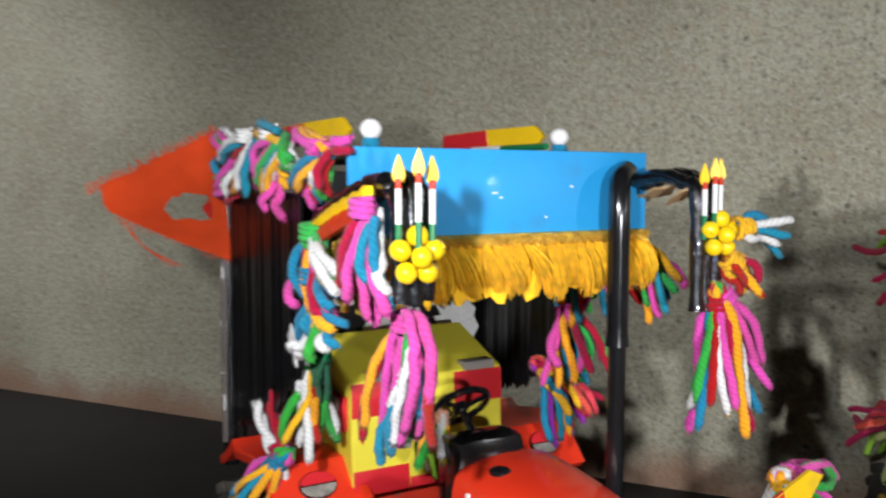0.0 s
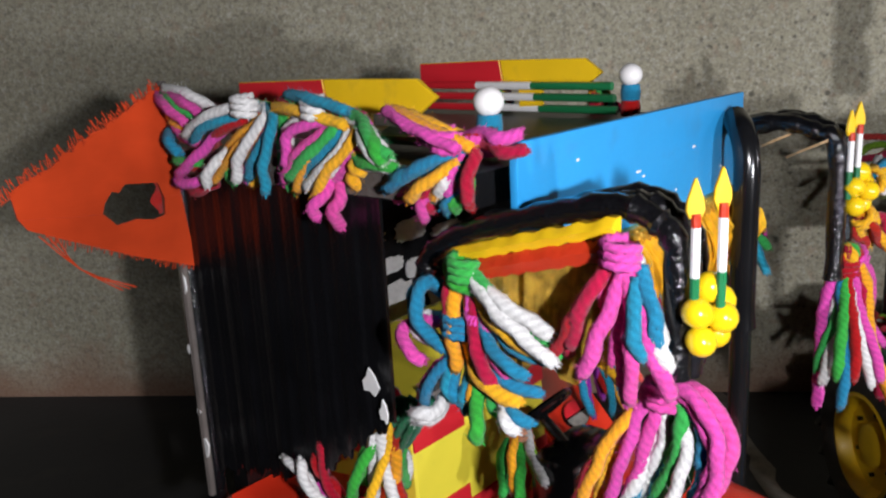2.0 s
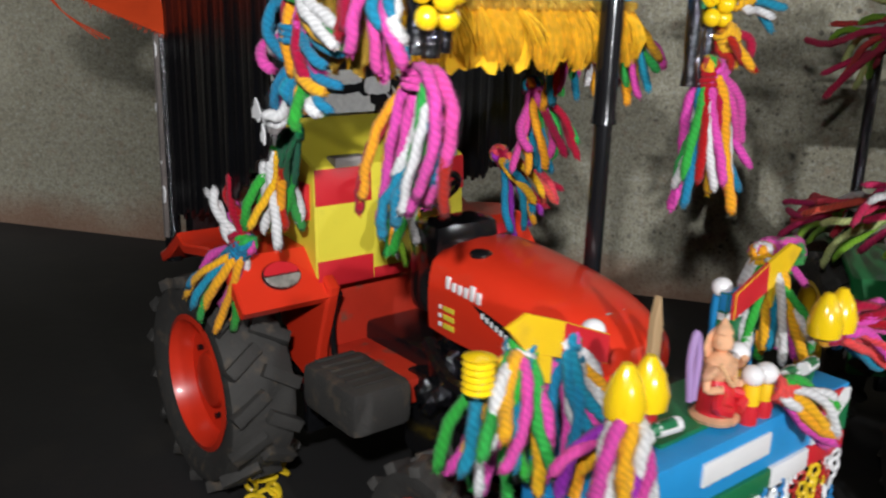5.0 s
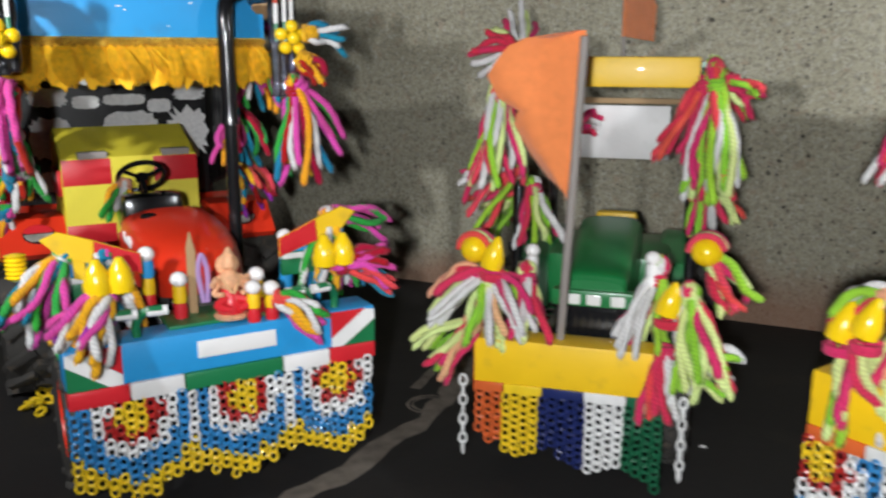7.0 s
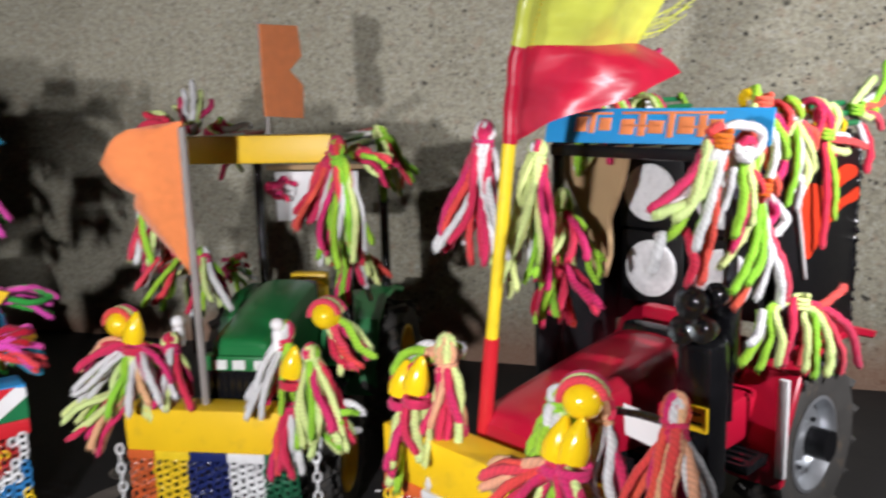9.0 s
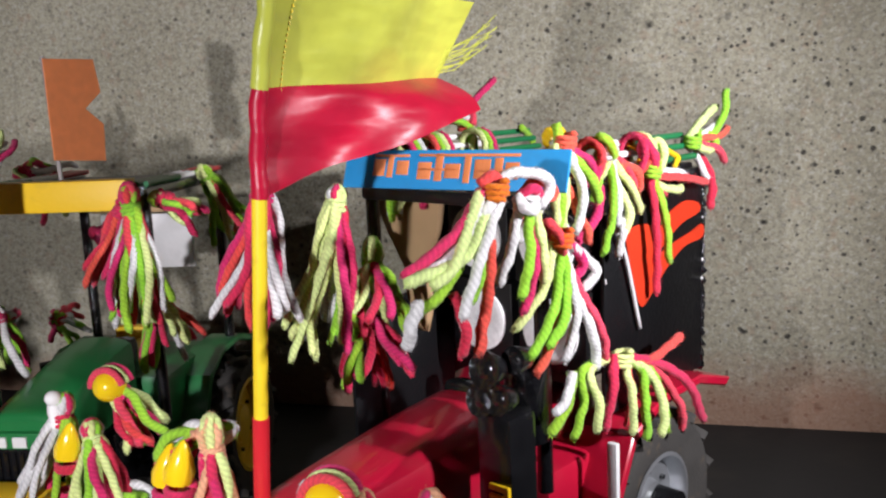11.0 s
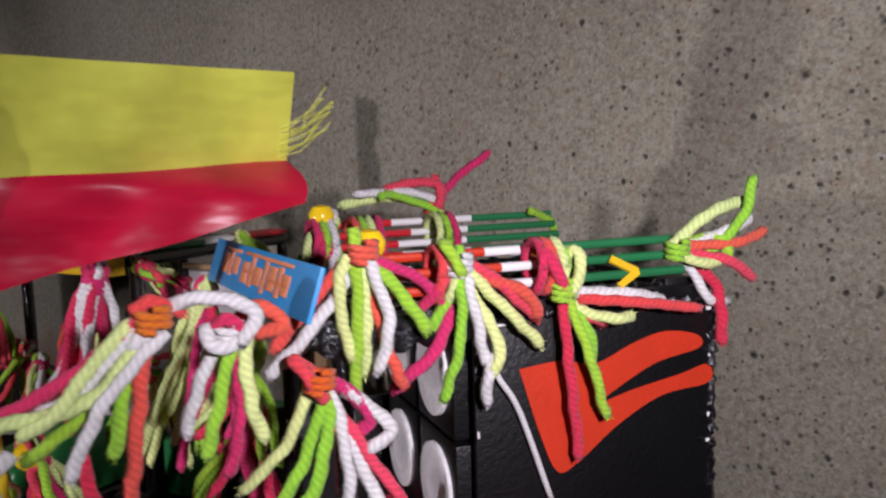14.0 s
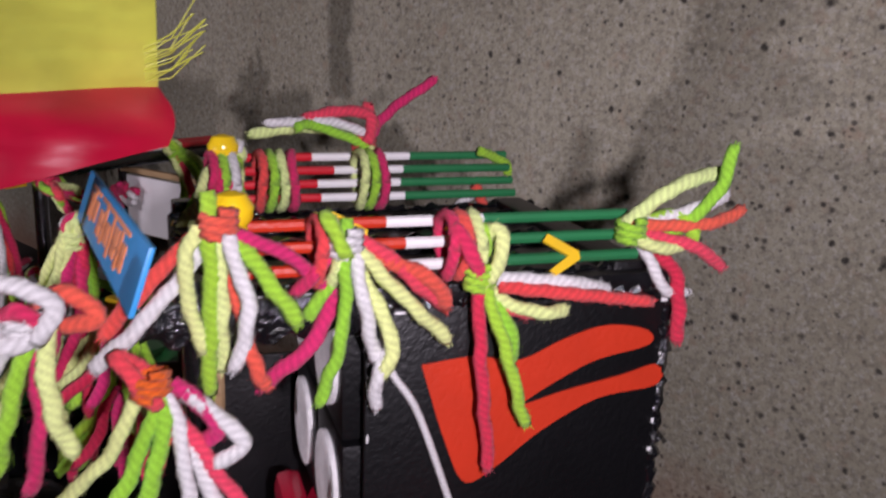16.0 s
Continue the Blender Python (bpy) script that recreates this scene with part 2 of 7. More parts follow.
ORANGE = mat("orange_paint", (0.72, 0.035, 0.012), 0.33, grain=25, vary=0.08, bump=0.03, coat=0.35, dirt=0.12)
RUSTY = mat("muddy_orange_paint", (0.62, 0.035, 0.014), 0.5, grain=45, vary=0.25, bump=0.3, dirt=0.9)
GREEN = mat("green_paint", (0.012, 0.19, 0.05), 0.35, grain=25, vary=0.1, bump=0.03, coat=0.3, dirt=0.15)
RED = mat("crimson_paint", (0.5, 0.008, 0.035), 0.3, grain=25, vary=0.1, bump=0.03, coat=0.4, dirt=0.15)
TAPE = mat("black_tape", (0.005, 0.005, 0.006), 0.16, grain=55, vary=0.3, bump=1.0, coat=0.7)
SHEET = mat("black_sheet", (0.004, 0.004, 0.005), 0.36, grain=70, vary=0.4, bump=0.35, coat=0.12)
SOOT = mat("black_card", (0.0035, 0.0035, 0.0042), 0.42, grain=50, vary=0.3, bump=0.35)
RUBBER = mat("tyre_rubber", (0.042, 0.039, 0.035), 0.8, grain=60, vary=0.4, bump=0.5, dirt=0.75)
IRON = mat("black_plastic", (0.008, 0.008, 0.009), 0.17, grain=60, vary=0.3, bump=0.05, coat=0.2)
STEEL = mat("silver_rim", (0.6, 0.62, 0.64), 0.32, metal=0.8, grain=60, vary=0.1)
BLUE = mat("sky_blue_paint", (0.02, 0.3, 0.66), 0.45, grain=40, vary=0.1, bump=0.15, coat=0.08, dirt=0.12)
YELLOW = mat("yellow_paint", (0.88, 0.55, 0.01), 0.45, grain=40, vary=0.12, bump=0.15, coat=0.12, dirt=0.2)
WHITE = mat("white_paint", (0.8, 0.79, 0.78), 0.45, grain=40, vary=0.08, bump=0.2, dirt=0.08)
SCARLET = mat("scarlet_paint", (0.62, 0.02, 0.03), 0.35, grain=40, vary=0.1, bump=0.15, coat=0.2)
LEAF = mat("deep_green_paint", (0.012, 0.17, 0.06), 0.35, grain=40, vary=0.15, bump=0.2, coat=0.2)
PEARL = mat("pearl_bead", (0.86, 0.84, 0.83), 0.2, grain=80, vary=0.04, bump=0.02, coat=0.6)
AMBER = mat("yellow_bead", (0.9, 0.6, 0.01), 0.18, grain=80, vary=0.06, bump=0.02, coat=0.6)
TINSEL = mat("gold_tinsel", (0.92, 0.56, 0.08), 0.22, metal=0.7, grain=350, vary=0.6, bump=1.0)
SILK = mat("yellow_silk_fringe", (0.9, 0.5, 0.006), 0.65, grain=400, vary=0.35, bump=0.4, sheen=0.05)
SAFFRON = satin("saffron_cloth", (0.62, 0.06, 0.014), 350, 0.9, 0.05)
PEACH = mat("faded_orange_cloth", (0.86, 0.25, 0.07), 0.85, grain=250, vary=0.12, bump=0.6, sheen=0.3)
CARD = mat("brown_card", (0.4, 0.26, 0.13), 0.7, grain=60, vary=0.15)
LEMON = mat("yellow_card", (0.78, 0.66, 0.05), 0.5, grain=40, vary=0.1, dirt=0.12)
MESHY = mat("white_speaker_cloth", (0.85, 0.84, 0.83), 0.8, grain=500, vary=0.18, bump=0.6)
PLANK = mat("weathered_batten", (0.12, 0.1, 0.09), 0.8, grain=90, vary=0.5, bump=0.8)
BRASS = mat("gilt_figure", (0.66, 0.36, 0.2), 0.35, metal=0.15, grain=250, vary=0.7, bump=0.8, dirt=0.35)
LENS = mat("smoked_lens", (0.3, 0.28, 0.25), 0.15, grain=300, vary=0.5, bump=0.4, coat=0.6)
GLASSY = mat("clear_lamp", (0.8, 0.8, 0.78), 0.12, grain=80, vary=0.05, coat=0.8)
GREY = mat("grey_pole", (0.3, 0.27, 0.25), 0.5, grain=60, vary=0.15)
POLEY = mat("yellow_pole", (0.85, 0.62, 0.02), 0.45, grain=70, vary=0.12, dirt=0.2)
FLAGY = satin("yellow_satin", (0.61, 0.65, 0.085), 900, 0.34, 0.55)
FLAGR = satin("red_satin", (0.52, 0.005, 0.034), 900, 0.36, 0.36)
FLAME = mat("orange_flame_paint", (0.56, 0.036, 0.01), 0.45, grain=60, vary=0.12, bump=0.3)
PURPLE = mat("purple_loop", (0.4, 0.25, 0.5), 0.5)
CHAIN = {k: mat("plastic_ring_" + k, c, 0.3, grain=120, vary=0.2, bump=0.05, coat=0.3) for k, c in dict(
    blue=(0.03, 0.22, 0.5), white=(0.75, 0.75, 0.74), red=(0.42, 0.02, 0.02), yellow=(0.8, 0.55, 0.02), orange=(0.62, 0.12, 0.03),
    navy=(0.015, 0.025, 0.12), green=(0.012, 0.11, 0.05), gold=(0.75, 0.35, 0.02)).items()}


# ---- building blocks; all sizes below in centimetres ----
CM = 0.01
rnd = random.Random(11)


def part(name, bm, material, parent=None, label="", smooth=True):
    """Links a bmesh, given in centimetres, as one mesh object under a thing or a part."""
    me = bpy.data.meshes.new(name)
    bmesh.ops.scale(bm, vec=(CM, CM, CM), verts=bm.verts)
    bm.normal_update()
    bm.to_mesh(me)
    bm.free()
    for m in material if isinstance(material, (list, tuple)) else (material,):
        me.materials.append(m)
    if smooth == "soft":
        me.shade_smooth()
    elif smooth:
        me.shade_smooth()
        me.set_sharp_from_angle(angle=radians(38))
    ob = new(name, me)
    if parent is not None:
        ob.parent = parent
    if label:
        tagged(ob, label)
    return ob


def thing(name, at, turn=0.0, label="", category="", group="", kind=""):
    ob = new(name)
    ob.empty_display_size = 0.01
    ob.matrix_world = pose(at[0] * CM, at[1] * CM, at[2] * CM, 0, 0, turn)
    return tagged(ob, label, category, group, kind)


def slab(bm, lo, hi, bevel=0.0, m=None, slot=0):
    """A box from corner to corner, with worn edges."""
    c = [(a + b) / 2 for a, b in zip(lo, hi)]
    s = [abs(b - a) for a, b in zip(lo, hi)]
    r = bmesh.ops.create_cube(bm, size=1, matrix=(m or Matrix()) @ Matrix.Translation(c) @ Matrix.Diagonal((*s, 1)))
    vs = r["verts"]
    fs = {f for v in vs for f in v.link_faces}
    for f in fs:
        f.material_index = slot
    if bevel:
        es = list({e for v in vs for e in v.link_edges})
        bmesh.ops.bevel(bm, geom=es, offset=bevel, segments=2, affect="EDGES", profile=0.6)
    return bm


def prism(bm, pts, thick, m, bevel=0.0, slot=0):
    """A flat outline in x, y of matrix m, given thickness along its z."""
    a = [bm.verts.new(m @ Vector((x, y, -thick / 2))) for x, y in pts]
    b = [bm.verts.new(m @ Vector((x, y, thick / 2))) for x, y in pts]
    n = len(pts)
    fs = [bm.faces.new(b), bm.faces.new(a[::-1])]
    fs += [bm.faces.new((a[i], a[(i + 1) % n], b[(i + 1) % n], b[i])) for i in range(n)]
    for f in fs:
        f.material_index = slot
    bmesh.ops.recalc_face_normals(bm, faces=fs)
    if bevel:
        es = list({e for f in fs[:2] for e in f.edges})
        bmesh.ops.bevel(bm, geom=es, offset=bevel, segments=1, affect="EDGES")
    return bm


def rings(bm, loops, slot=0, caps=True, fix=True):
    """A skin over rings of equal count."""
    rows = [[bm.verts.new(p) for p in loop] for loop in loops]
    n = len(rows[0])
    fs = []
    for a, b in zip(rows, rows[1:]):
        fs += [bm.faces.new((a[i], a[(i + 1) % n], b[(i + 1) % n], b[i])) for i in range(n)]
    if caps:
        fs += [bm.faces.new(rows[0][::-1]), bm.faces.new(rows[-1])]
    for f in fs:
        f.material_index = slot
    if fix:
        bmesh.ops.recalc_face_normals(bm, faces=fs)
    return bm


def sweep(bm, pts, r, seg=10, lobes=0, twist=0.0, slot=0):
    """A tube along points; r a number or one for each point; lobes and twist make it a laid cord."""
    pts = [Vector(p) for p in pts]
    rs = r if isinstance(r, (list, tuple)) else [r] * len(pts)
    side = None
    loops, along, runs = [], 0.0, []
    for i, p in enumerate(pts):
        d = (pts[min(i + 1, len(pts) - 1)] - pts[max(i - 1, 0)]).normalized()
        if side is None:
            side = d.orthogonal().normalized()
        side = (side - d * side.dot(d)).normalized()
        up = d.cross(side)
        along += (p - pts[i - 1]).length if i else 0
        loop = []
        for k in range(seg):
            a = 2 * math.pi * k / seg
            q = rs[i] * (1 + (0.1 * math.cos(lobes * a) if lobes else 0))
            b = a + twist * along
            loop.append(p + side * (q * math.cos(b)) + up * (q * math.sin(b)))
        loops.append(loop)
        runs.append(along)
    first = len(bm.faces)
    rings(bm, loops, slot, True, False)
    uv = bm.loops.layers.uv.verify()
    bm.faces.ensure_lookup_table()
    for i in range(len(pts) - 1):
        for k in range(seg):
            f = bm.faces[first + i * seg + k]
            for q, (du, dv) in zip(f.loops, ((0, 0), (1, 0), (1, 1), (0, 1))):
                q[uv].uv = ((k + du) / seg, runs[i + dv] / 0.15)
    return bm


def ball(bm, c, r, scale=(1, 1, 1), detail=2):
    bmesh.ops.create_icosphere(bm, subdivisions=detail, radius=r, matrix=Matrix.Translation(c) @ Matrix.Diagonal((*scale, 1)))
    return bm


def lathe(bm, profile, m=None, seg=24, slot=0, caps=True):
    """Rings of (radius, height) round the z axis of m."""
    m = m or Matrix()
    return rings(bm, [[m @ Vector((r * math.cos(2 * math.pi * k / seg), r * math.sin(2 * math.pi * k / seg), z)) for k in range(seg)] for r, z in profile], slot, caps)


def curve(pts, n=16):
    """A smooth line through control points."""
    pts = [Vector(p) for p in pts]
    ext = [2 * pts[0] - pts[1], *pts, 2 * pts[-1] - pts[-2]]
    out = []
    spans = len(pts) - 1
    for i in range(n + 1):
        f = min(i / n * spans, spans - 1e-6)
        k, t = int(f), f - int(f)
        a, b, c, d = ext[k : k + 4]
        out.append(0.5 * (2 * b + (c - a) * t + (2 * a - 5 * b + 4 * c - d) * t * t + (3 * b - 3 * c + d - a) * t**3))
    return out


# ---- the place ----
def setting(name, lo, hi, material, label):
    ob = part(name, slab(bmesh.new(), lo, hi), material, smooth=False)
    return tagged(ob, label, name.split("_")[0], kind="structure")


WALL_Y = 70.45
setting("floor", (-170, -130, -6), (170, WALL_Y + 12, 0), FLOOR, "very dark smooth floor with faint chalk smears")
setting("wall_north", (-170, WALL_Y, 0), (170, WALL_Y + 12, 240), WALL, "sand-faced grey-brown cement plaster wall with dark pits")
setting("wall_south", (-170, -142, 0), (170, -130, 240), ROOM, "dim plastered wall behind the viewer")
setting("wall_west", (-182, -142, 0), (-170, WALL_Y + 12, 240), ROOM, "dim plastered side wall")
setting("wall_east", (170, -142, 0), (182, WALL_Y + 12, 240), ROOM, "dim plastered side wall")
setting("ceiling", (-182, -142, 240), (182, WALL_Y + 12, 250), ROOM, "dim plastered ceiling")


# ---- tractors ----
def hood(parent, secs, material, label):
    """A bonnet skinned over rounded cross-sections (y, half width, foot, shoulder, crown), eased from station to station."""
    along = curve([(q[0], q[1], q[2]) for q in secs], 5 * (len(secs) - 1))
    upper = curve([(q[3], q[4], 0) for q in secs], 5 * (len(secs) - 1))
    loops = []
    for (y, w, z0), (z1, z2, _) in zip(along, upper):
        side = [(-w * 0.98, z0), (-w * 1.01, z0 + (z1 - z0) * 0.35), (-w * 1.02, z0 + (z1 - z0) * 0.7)]
        top = []
        for k in range(9):
            al = math.pi * k / 8
            u, v = -math.cos(al), math.sin(al)
            top.append((w * math.copysign(abs(u) ** 0.75, u), z1 + (z2 - z1) * v ** 0.8))
        loops.append([Vector((x, y, z)) for x, z in side + top + [(-x, z) for x, z in side[::-1]]])
    return part("bonnet", rings(bmesh.new(), loops), material, parent, label)


def wheel(parent, c, r, width, side, rim_mat, lugs=18, dish=0.62):
    """A deep-lugged tyre on a dished rim, its axle along x; side: which way the dish faces."""
    m = Matrix.Translation(c) @ Matrix.Rotation(radians(90) * side, 4, "Y")
    w, ri = width / 2, r * dish
    bm = bmesh.new()
    lathe(bm, [(ri * 0.3, -w * 0.2), (ri * 0.95, -w * 0.3), (ri, w * 0.75), (ri * 1.04, w * 0.8), (ri * 0.96, w * 0.84), (ri * 0.9, w * 0.55), (ri * 0.86, w * 0.15), (ri * 0.45, w * 0.05),
               (ri * 0.4, w * 0.4), (ri * 0.3, w * 0.48), (ri * 0.12, w * 0.5)], m, 32)
    rim = part("wheel", bm, rim_mat, parent, "dished wheel rim")
    bm = bmesh.new()
    lathe(bm, [(ri * 0.99, -w * 0.72), (r * 0.8, -w), (r * 0.9, -w * 0.96), (r * 0.93, -w * 0.6), (r * 0.94, 0), (r * 0.93, w * 0.6), (r * 0.9, w * 0.96), (r * 0.8, w), (ri * 0.99, w * 0.72), (ri * 0.97, 0), (ri * 0.99, -w * 0.72)], m, 40, 0, False)
    part("tyre", bm, RUBBER, rim, "worn black rubber tyre with deep lugs")
    bm = bmesh.new()
    for k in range(lugs):
        for s in (-1, 1):
            a = 2 * math.pi * (k + (0.5 if s > 0 else 0)) / lugs
            t = m @ Matrix.Rotation(a, 4, "Z") @ Matrix.Translation((r * 0.955, 0, s * w * 0.5)) @ Matrix.Rotation(radians(32 * s), 4, "X")
            slab(bm, (-r * 0.06, -r * 0.055, -w * 0.58), (r * 0.045, r * 0.055, w * 0.58), 0.03, t)
    part("tread", bm, RUBBER, rim)
    bm = bmesh.new()
    for k in range(6):
        a = 2 * math.pi * k / 6
        lathe(bm, [(0.09 * r / 3, -0.05), (0.09 * r / 3, 0.12 * r / 3)], m @ Matrix.Translation((ri * 0.62 * math.cos(a), ri * 0.62 * math.sin(a), w * 0.1)), 6)
    part("wheel_nuts", bm, IRON, rim)
    return rim


def fender(parent, side, x0, x1, yc, zc, r, material, lamp, pts=((-1.02, -0.2), (-0.98, 0.32), (-0.72, 0.82), (-0.2, 1.04), (0.5, 1.04), (1.1, 0.86))):
    """A mudguard arched over a rear wheel, flat-topped, with a tail lamp on its front."""
    bm = bmesh.new()
    out = [(p[0] * r, p[1] * r) for p in pts] + [(p[0] * r * 0.92, p[1] * r * 0.92) for p in pts[::-1]]
    m = Matrix(((0, 0, 1, (x0 + x1) / 2), (1, 0, 0, yc), (0, 1, 0, zc), (0, 0, 0, 1)))
    prism(bm, out, abs(x1 - x0), m, 0.07)
    xi = x1 if side < 0 else x0
    m2 = Matrix(((0, 0, 1, xi), (1, 0, 0, yc), (0, 1, 0, zc), (0, 0, 0, 1)))
    prism(bm, [(p[0] * r * 0.98, p[1] * r * 0.98) for p in pts] + [(0.9 * r, 0.55 * r), (-0.75 * r, 0.45 * r)], 0.22, m2, 0.04)
    f = part("mudguard", bm, material, parent)
    if lamp:
        xm = (x0 + x1) / 2
        t = Matrix.Translation((xm, yc - 0.8 * r, zc + 1.0 * r)) @ Matrix.Rotation(radians(48), 4, "X") @ Matrix.Diagonal((1.15, 0.85, 1, 1))
        part("lamp_housing", lathe(bmesh.new(), [(0.62, -0.25), (0.64, 0.1), (0.57, 0.2), (0.48, 0.12)], t, 24), IRON, f, "dark lamp ring")
        for c, s0, name in ((SCARLET, 1, "red lamp lens"), (LENS, -1, "clear ribbed lamp lens")):
            q = [(0.6 * math.cos(math.pi * k / 10), s0 * (0.03 + 0.57 * math.sin(math.pi * k / 10))) for k in range(11)]
            part("lamp_lens", prism(bmesh.new(), q, 0.16, t @ Matrix.Translation((0, 0, 0.12)), 0.03), c, f, name)
    return f


def chassis(parent, front, back, rear_y, rear_r, fy, fr, half):
    bm = bmesh.new()
    slab(bm, (-1.5, front, 3.2), (1.5, rear_y + 1.5, 6.6), 0.25)
    slab(bm, (-2.1, front + 4.5, 2.8), (2.1, front + 8.5, 6.0), 0.3)
    eng = part("engine_block", bm, IRON, parent, "ribbed black engine block")
    for k in range(5):
        part("engine_rib", slab(bmesh.new(), (-1.95, front + 1.0 + k * 1.1, 4.2), (1.95, front + 1.6 + k * 1.1, 6.4), 0.1), IRON, eng)
    bm = bmesh.new()
    sweep(bm, [(-half * 0.9, fy, fr), (half * 0.9, fy, fr)], 0.45, 10)
    slab(bm, (-0.8, fy - 0.9, fr - 0.7), (0.8, fy + 0.9, fr + 0.9), 0.15)
    part("front_axle", bm, IRON, parent)
    bm = bmesh.new()
    sweep(bm, [(-half * 0.9, rear_y, rear_r), (half * 0.9, rear_y, rear_r)], 0.7, 12)
    slab(bm, (-2.2, rear_y - 2.2, rear_r - 1.4), (2.2, rear_y + 2.2, rear_r + 1.6), 0.4)
    part("rear_axle", bm, IRON, parent)
    for s in (-1, 1):
        bm = bmesh.new()
        slab(bm, (s * 2.0, rear_y - 6.2, 4.5), (s * (half - 1.2), rear_y - 3.2, 4.9), 0.1)
        for k in range(5):
            slab(bm, (s * 2.3, rear_y - 6.0 + k * 0.55, 4.9), (s * (half - 1.5), rear_y - 5.8 + k * 0.55, 5.0))
        slab(bm, (s * 2.0, rear_y - 3.4, 2.6), (s * (half - 1.6), rear_y - 3.0, 4.7), 0.08)
        part("footplate", bm, IRON, parent, "black ribbed footplate")


def steering(parent, c, r, tilt):
    m = Matrix.Translation(c) @ Matrix.Rotation(radians(tilt), 4, "X")
    bm = bmesh.new()
    pts = [m @ Vector((r * math.cos(a * math.pi / 14), r * math.sin(a * math.pi / 14), 0)) for a in range(29)]
    sweep(bm, pts, 0.13, 8)
    for a in (90, 210, 330):
        sweep(bm, [m @ Vector((0, 0, -0.1)), m @ Vector((r * math.cos(radians(a)), r * math.sin(radians(a)), 0))], 0.1, 6)
    lathe(bm, [(0.3, -0.18), (0.3, 0.05), (0.15, 0.1)], m, 12)
    sweep(bm, [m @ Vector((0, 0, 0)), m @ Vector((0, -0.2, -1.7))], 0.16, 8)
    return part("steering_wheel", bm, IRON, parent, "black steering wheel")


def stick_rail(parent, x0, z, y0, y1, cols, n, gap, step=0.0):
    """Thin painted sticks side by side, each in three colours along its length."""
    for k in range(n):
        x = x0 + (k - (n - 1) / 2) * gap
        bm = bmesh.new()
        cuts = [y0, y0 + (y1 - y0) * 0.36, y0 + (y1 - y0) * 0.62, y1]
        for i in range(3):
            q = rnd.uniform(-0.35, 0.35)
            cuts[i + 1] += q if i < 2 else 0
        for i in range(3):
            sweep(bm, [(x, cuts[i], z - step * k), (x + rnd.uniform(-0.03, 0.03), cuts[i + 1], z - step * k)], 0.13, 8, slot=i)
        part("painted_stick", bm, cols, parent, "thin stick painted red, white and green")


def bead_flower(parent, c, r, count):
    """A rosette of glossy round beads round a middle one."""
    for k in range(count + 1):
        a = 2 * math.pi * k / count + 0.3
        d = (0, -0.25, 0) if k == count else (r * 1.75 * math.cos(a), 0.0, r * 1.75 * math.sin(a))
        bm = bmesh.new()
        p = Vector(c) + Vector(d)
        m = Matrix.Translation(p) @ Matrix.Rotation(rnd.uniform(0, 6), 4, "Z") @ Matrix.Rotation(rnd.uniform(0.6, 2.2), 4, "X")
        prof = [(0.28 * r, -0.9 * r)] + [(r * math.cos(radians(t)), r * math.sin(radians(t)) * 0.95) for t in range(-66, 67, 22)] + [(0.28 * r, 0.9 * r), (0.2 * r, 0.5 * r)]
        lathe(bm, prof, m, 16)
        part("bead", bm, AMBER, parent, "glossy yellow bead")


def pearl_pin(parent, c, h, cols, r=0.42):
    """A white bead on a short coloured tube."""
    bm = bmesh.new()
    x, y, z = c
    n = len(cols)
    for i, m in enumerate(cols):
        lathe(bm, [(r * 0.8, z + h * i / n), (r * 0.86, z + h * (i + 0.5) / n), (r * 0.76, z + h * (i + 1) / n - 0.01)], Matrix.Translation((x, y, 0)), 14, slot=i)
    pin = part("bead_pin", bm, cols, parent, "coloured tube topped by a white bead")
    part("bead", ball(bmesh.new(), (x, y, z + h + r * 0.75), r, (1, 1, 0.95), 3), PEARL, pin, "glossy white bead")
    return pin


def arrow_board(parent, tip, way, length, height, name="arrow_board"):
    """A flat pointer, yellow at its tip and red behind, standing on edge on a short stub."""
    way = Vector(way).normalized()
    up = Vector((0, 0, 1))
    nrm = way.cross(up).normalized()
    m = Matrix((( way.x, up.x, nrm.x, tip[0]), (way.y, up.y, nrm.y, tip[1]), (way.z, up.z, nrm.z, tip[2]), (0, 0, 0, 1)))
    h = height / 2
    bm = bmesh.new()
    prism(bm, [(0, 0), (-height * 0.7, h), (-length * 0.52, h), (-length * 0.5, -h), (-height * 0.7, -h)], 0.16, m, 0.02, 0)
    prism(bm, [(-length * 0.525, h), (-length, h * 0.8), (-length, -h * 0.9), (-length * 0.505, -h)], 0.15, m, 0.02, 1)
    a = part(name, bm, [YELLOW, SCARLET], parent, "flat pointer painted yellow and red")
    bm = bmesh.new()
    prism(bm, [(-length * 0.3, -h), (-length * 0.42, -h), (-length * 0.42, -h - 0.7), (-length * 0.3, -h - 0.7)], 0.14, m)
    part("stub", bm, YELLOW, a)
    return a


def arch_post(parent, x, way):
    """A taped frame tube led through (y, z) stations: up from the back, over, and down in front."""
    pts = curve([(x, y, z) for y, z in way], 40)
    bm = sweep(bmesh.new(), pts, [0.25 + 0.025 * math.sin(i * 1.7 + x * 5) + 0.02 * math.sin(i * 3.1 + x) for i in range(len(pts))], 12)
    return part("taped_frame_tube", bm, TAPE, parent, "bent tube wrapped in glossy black tape")


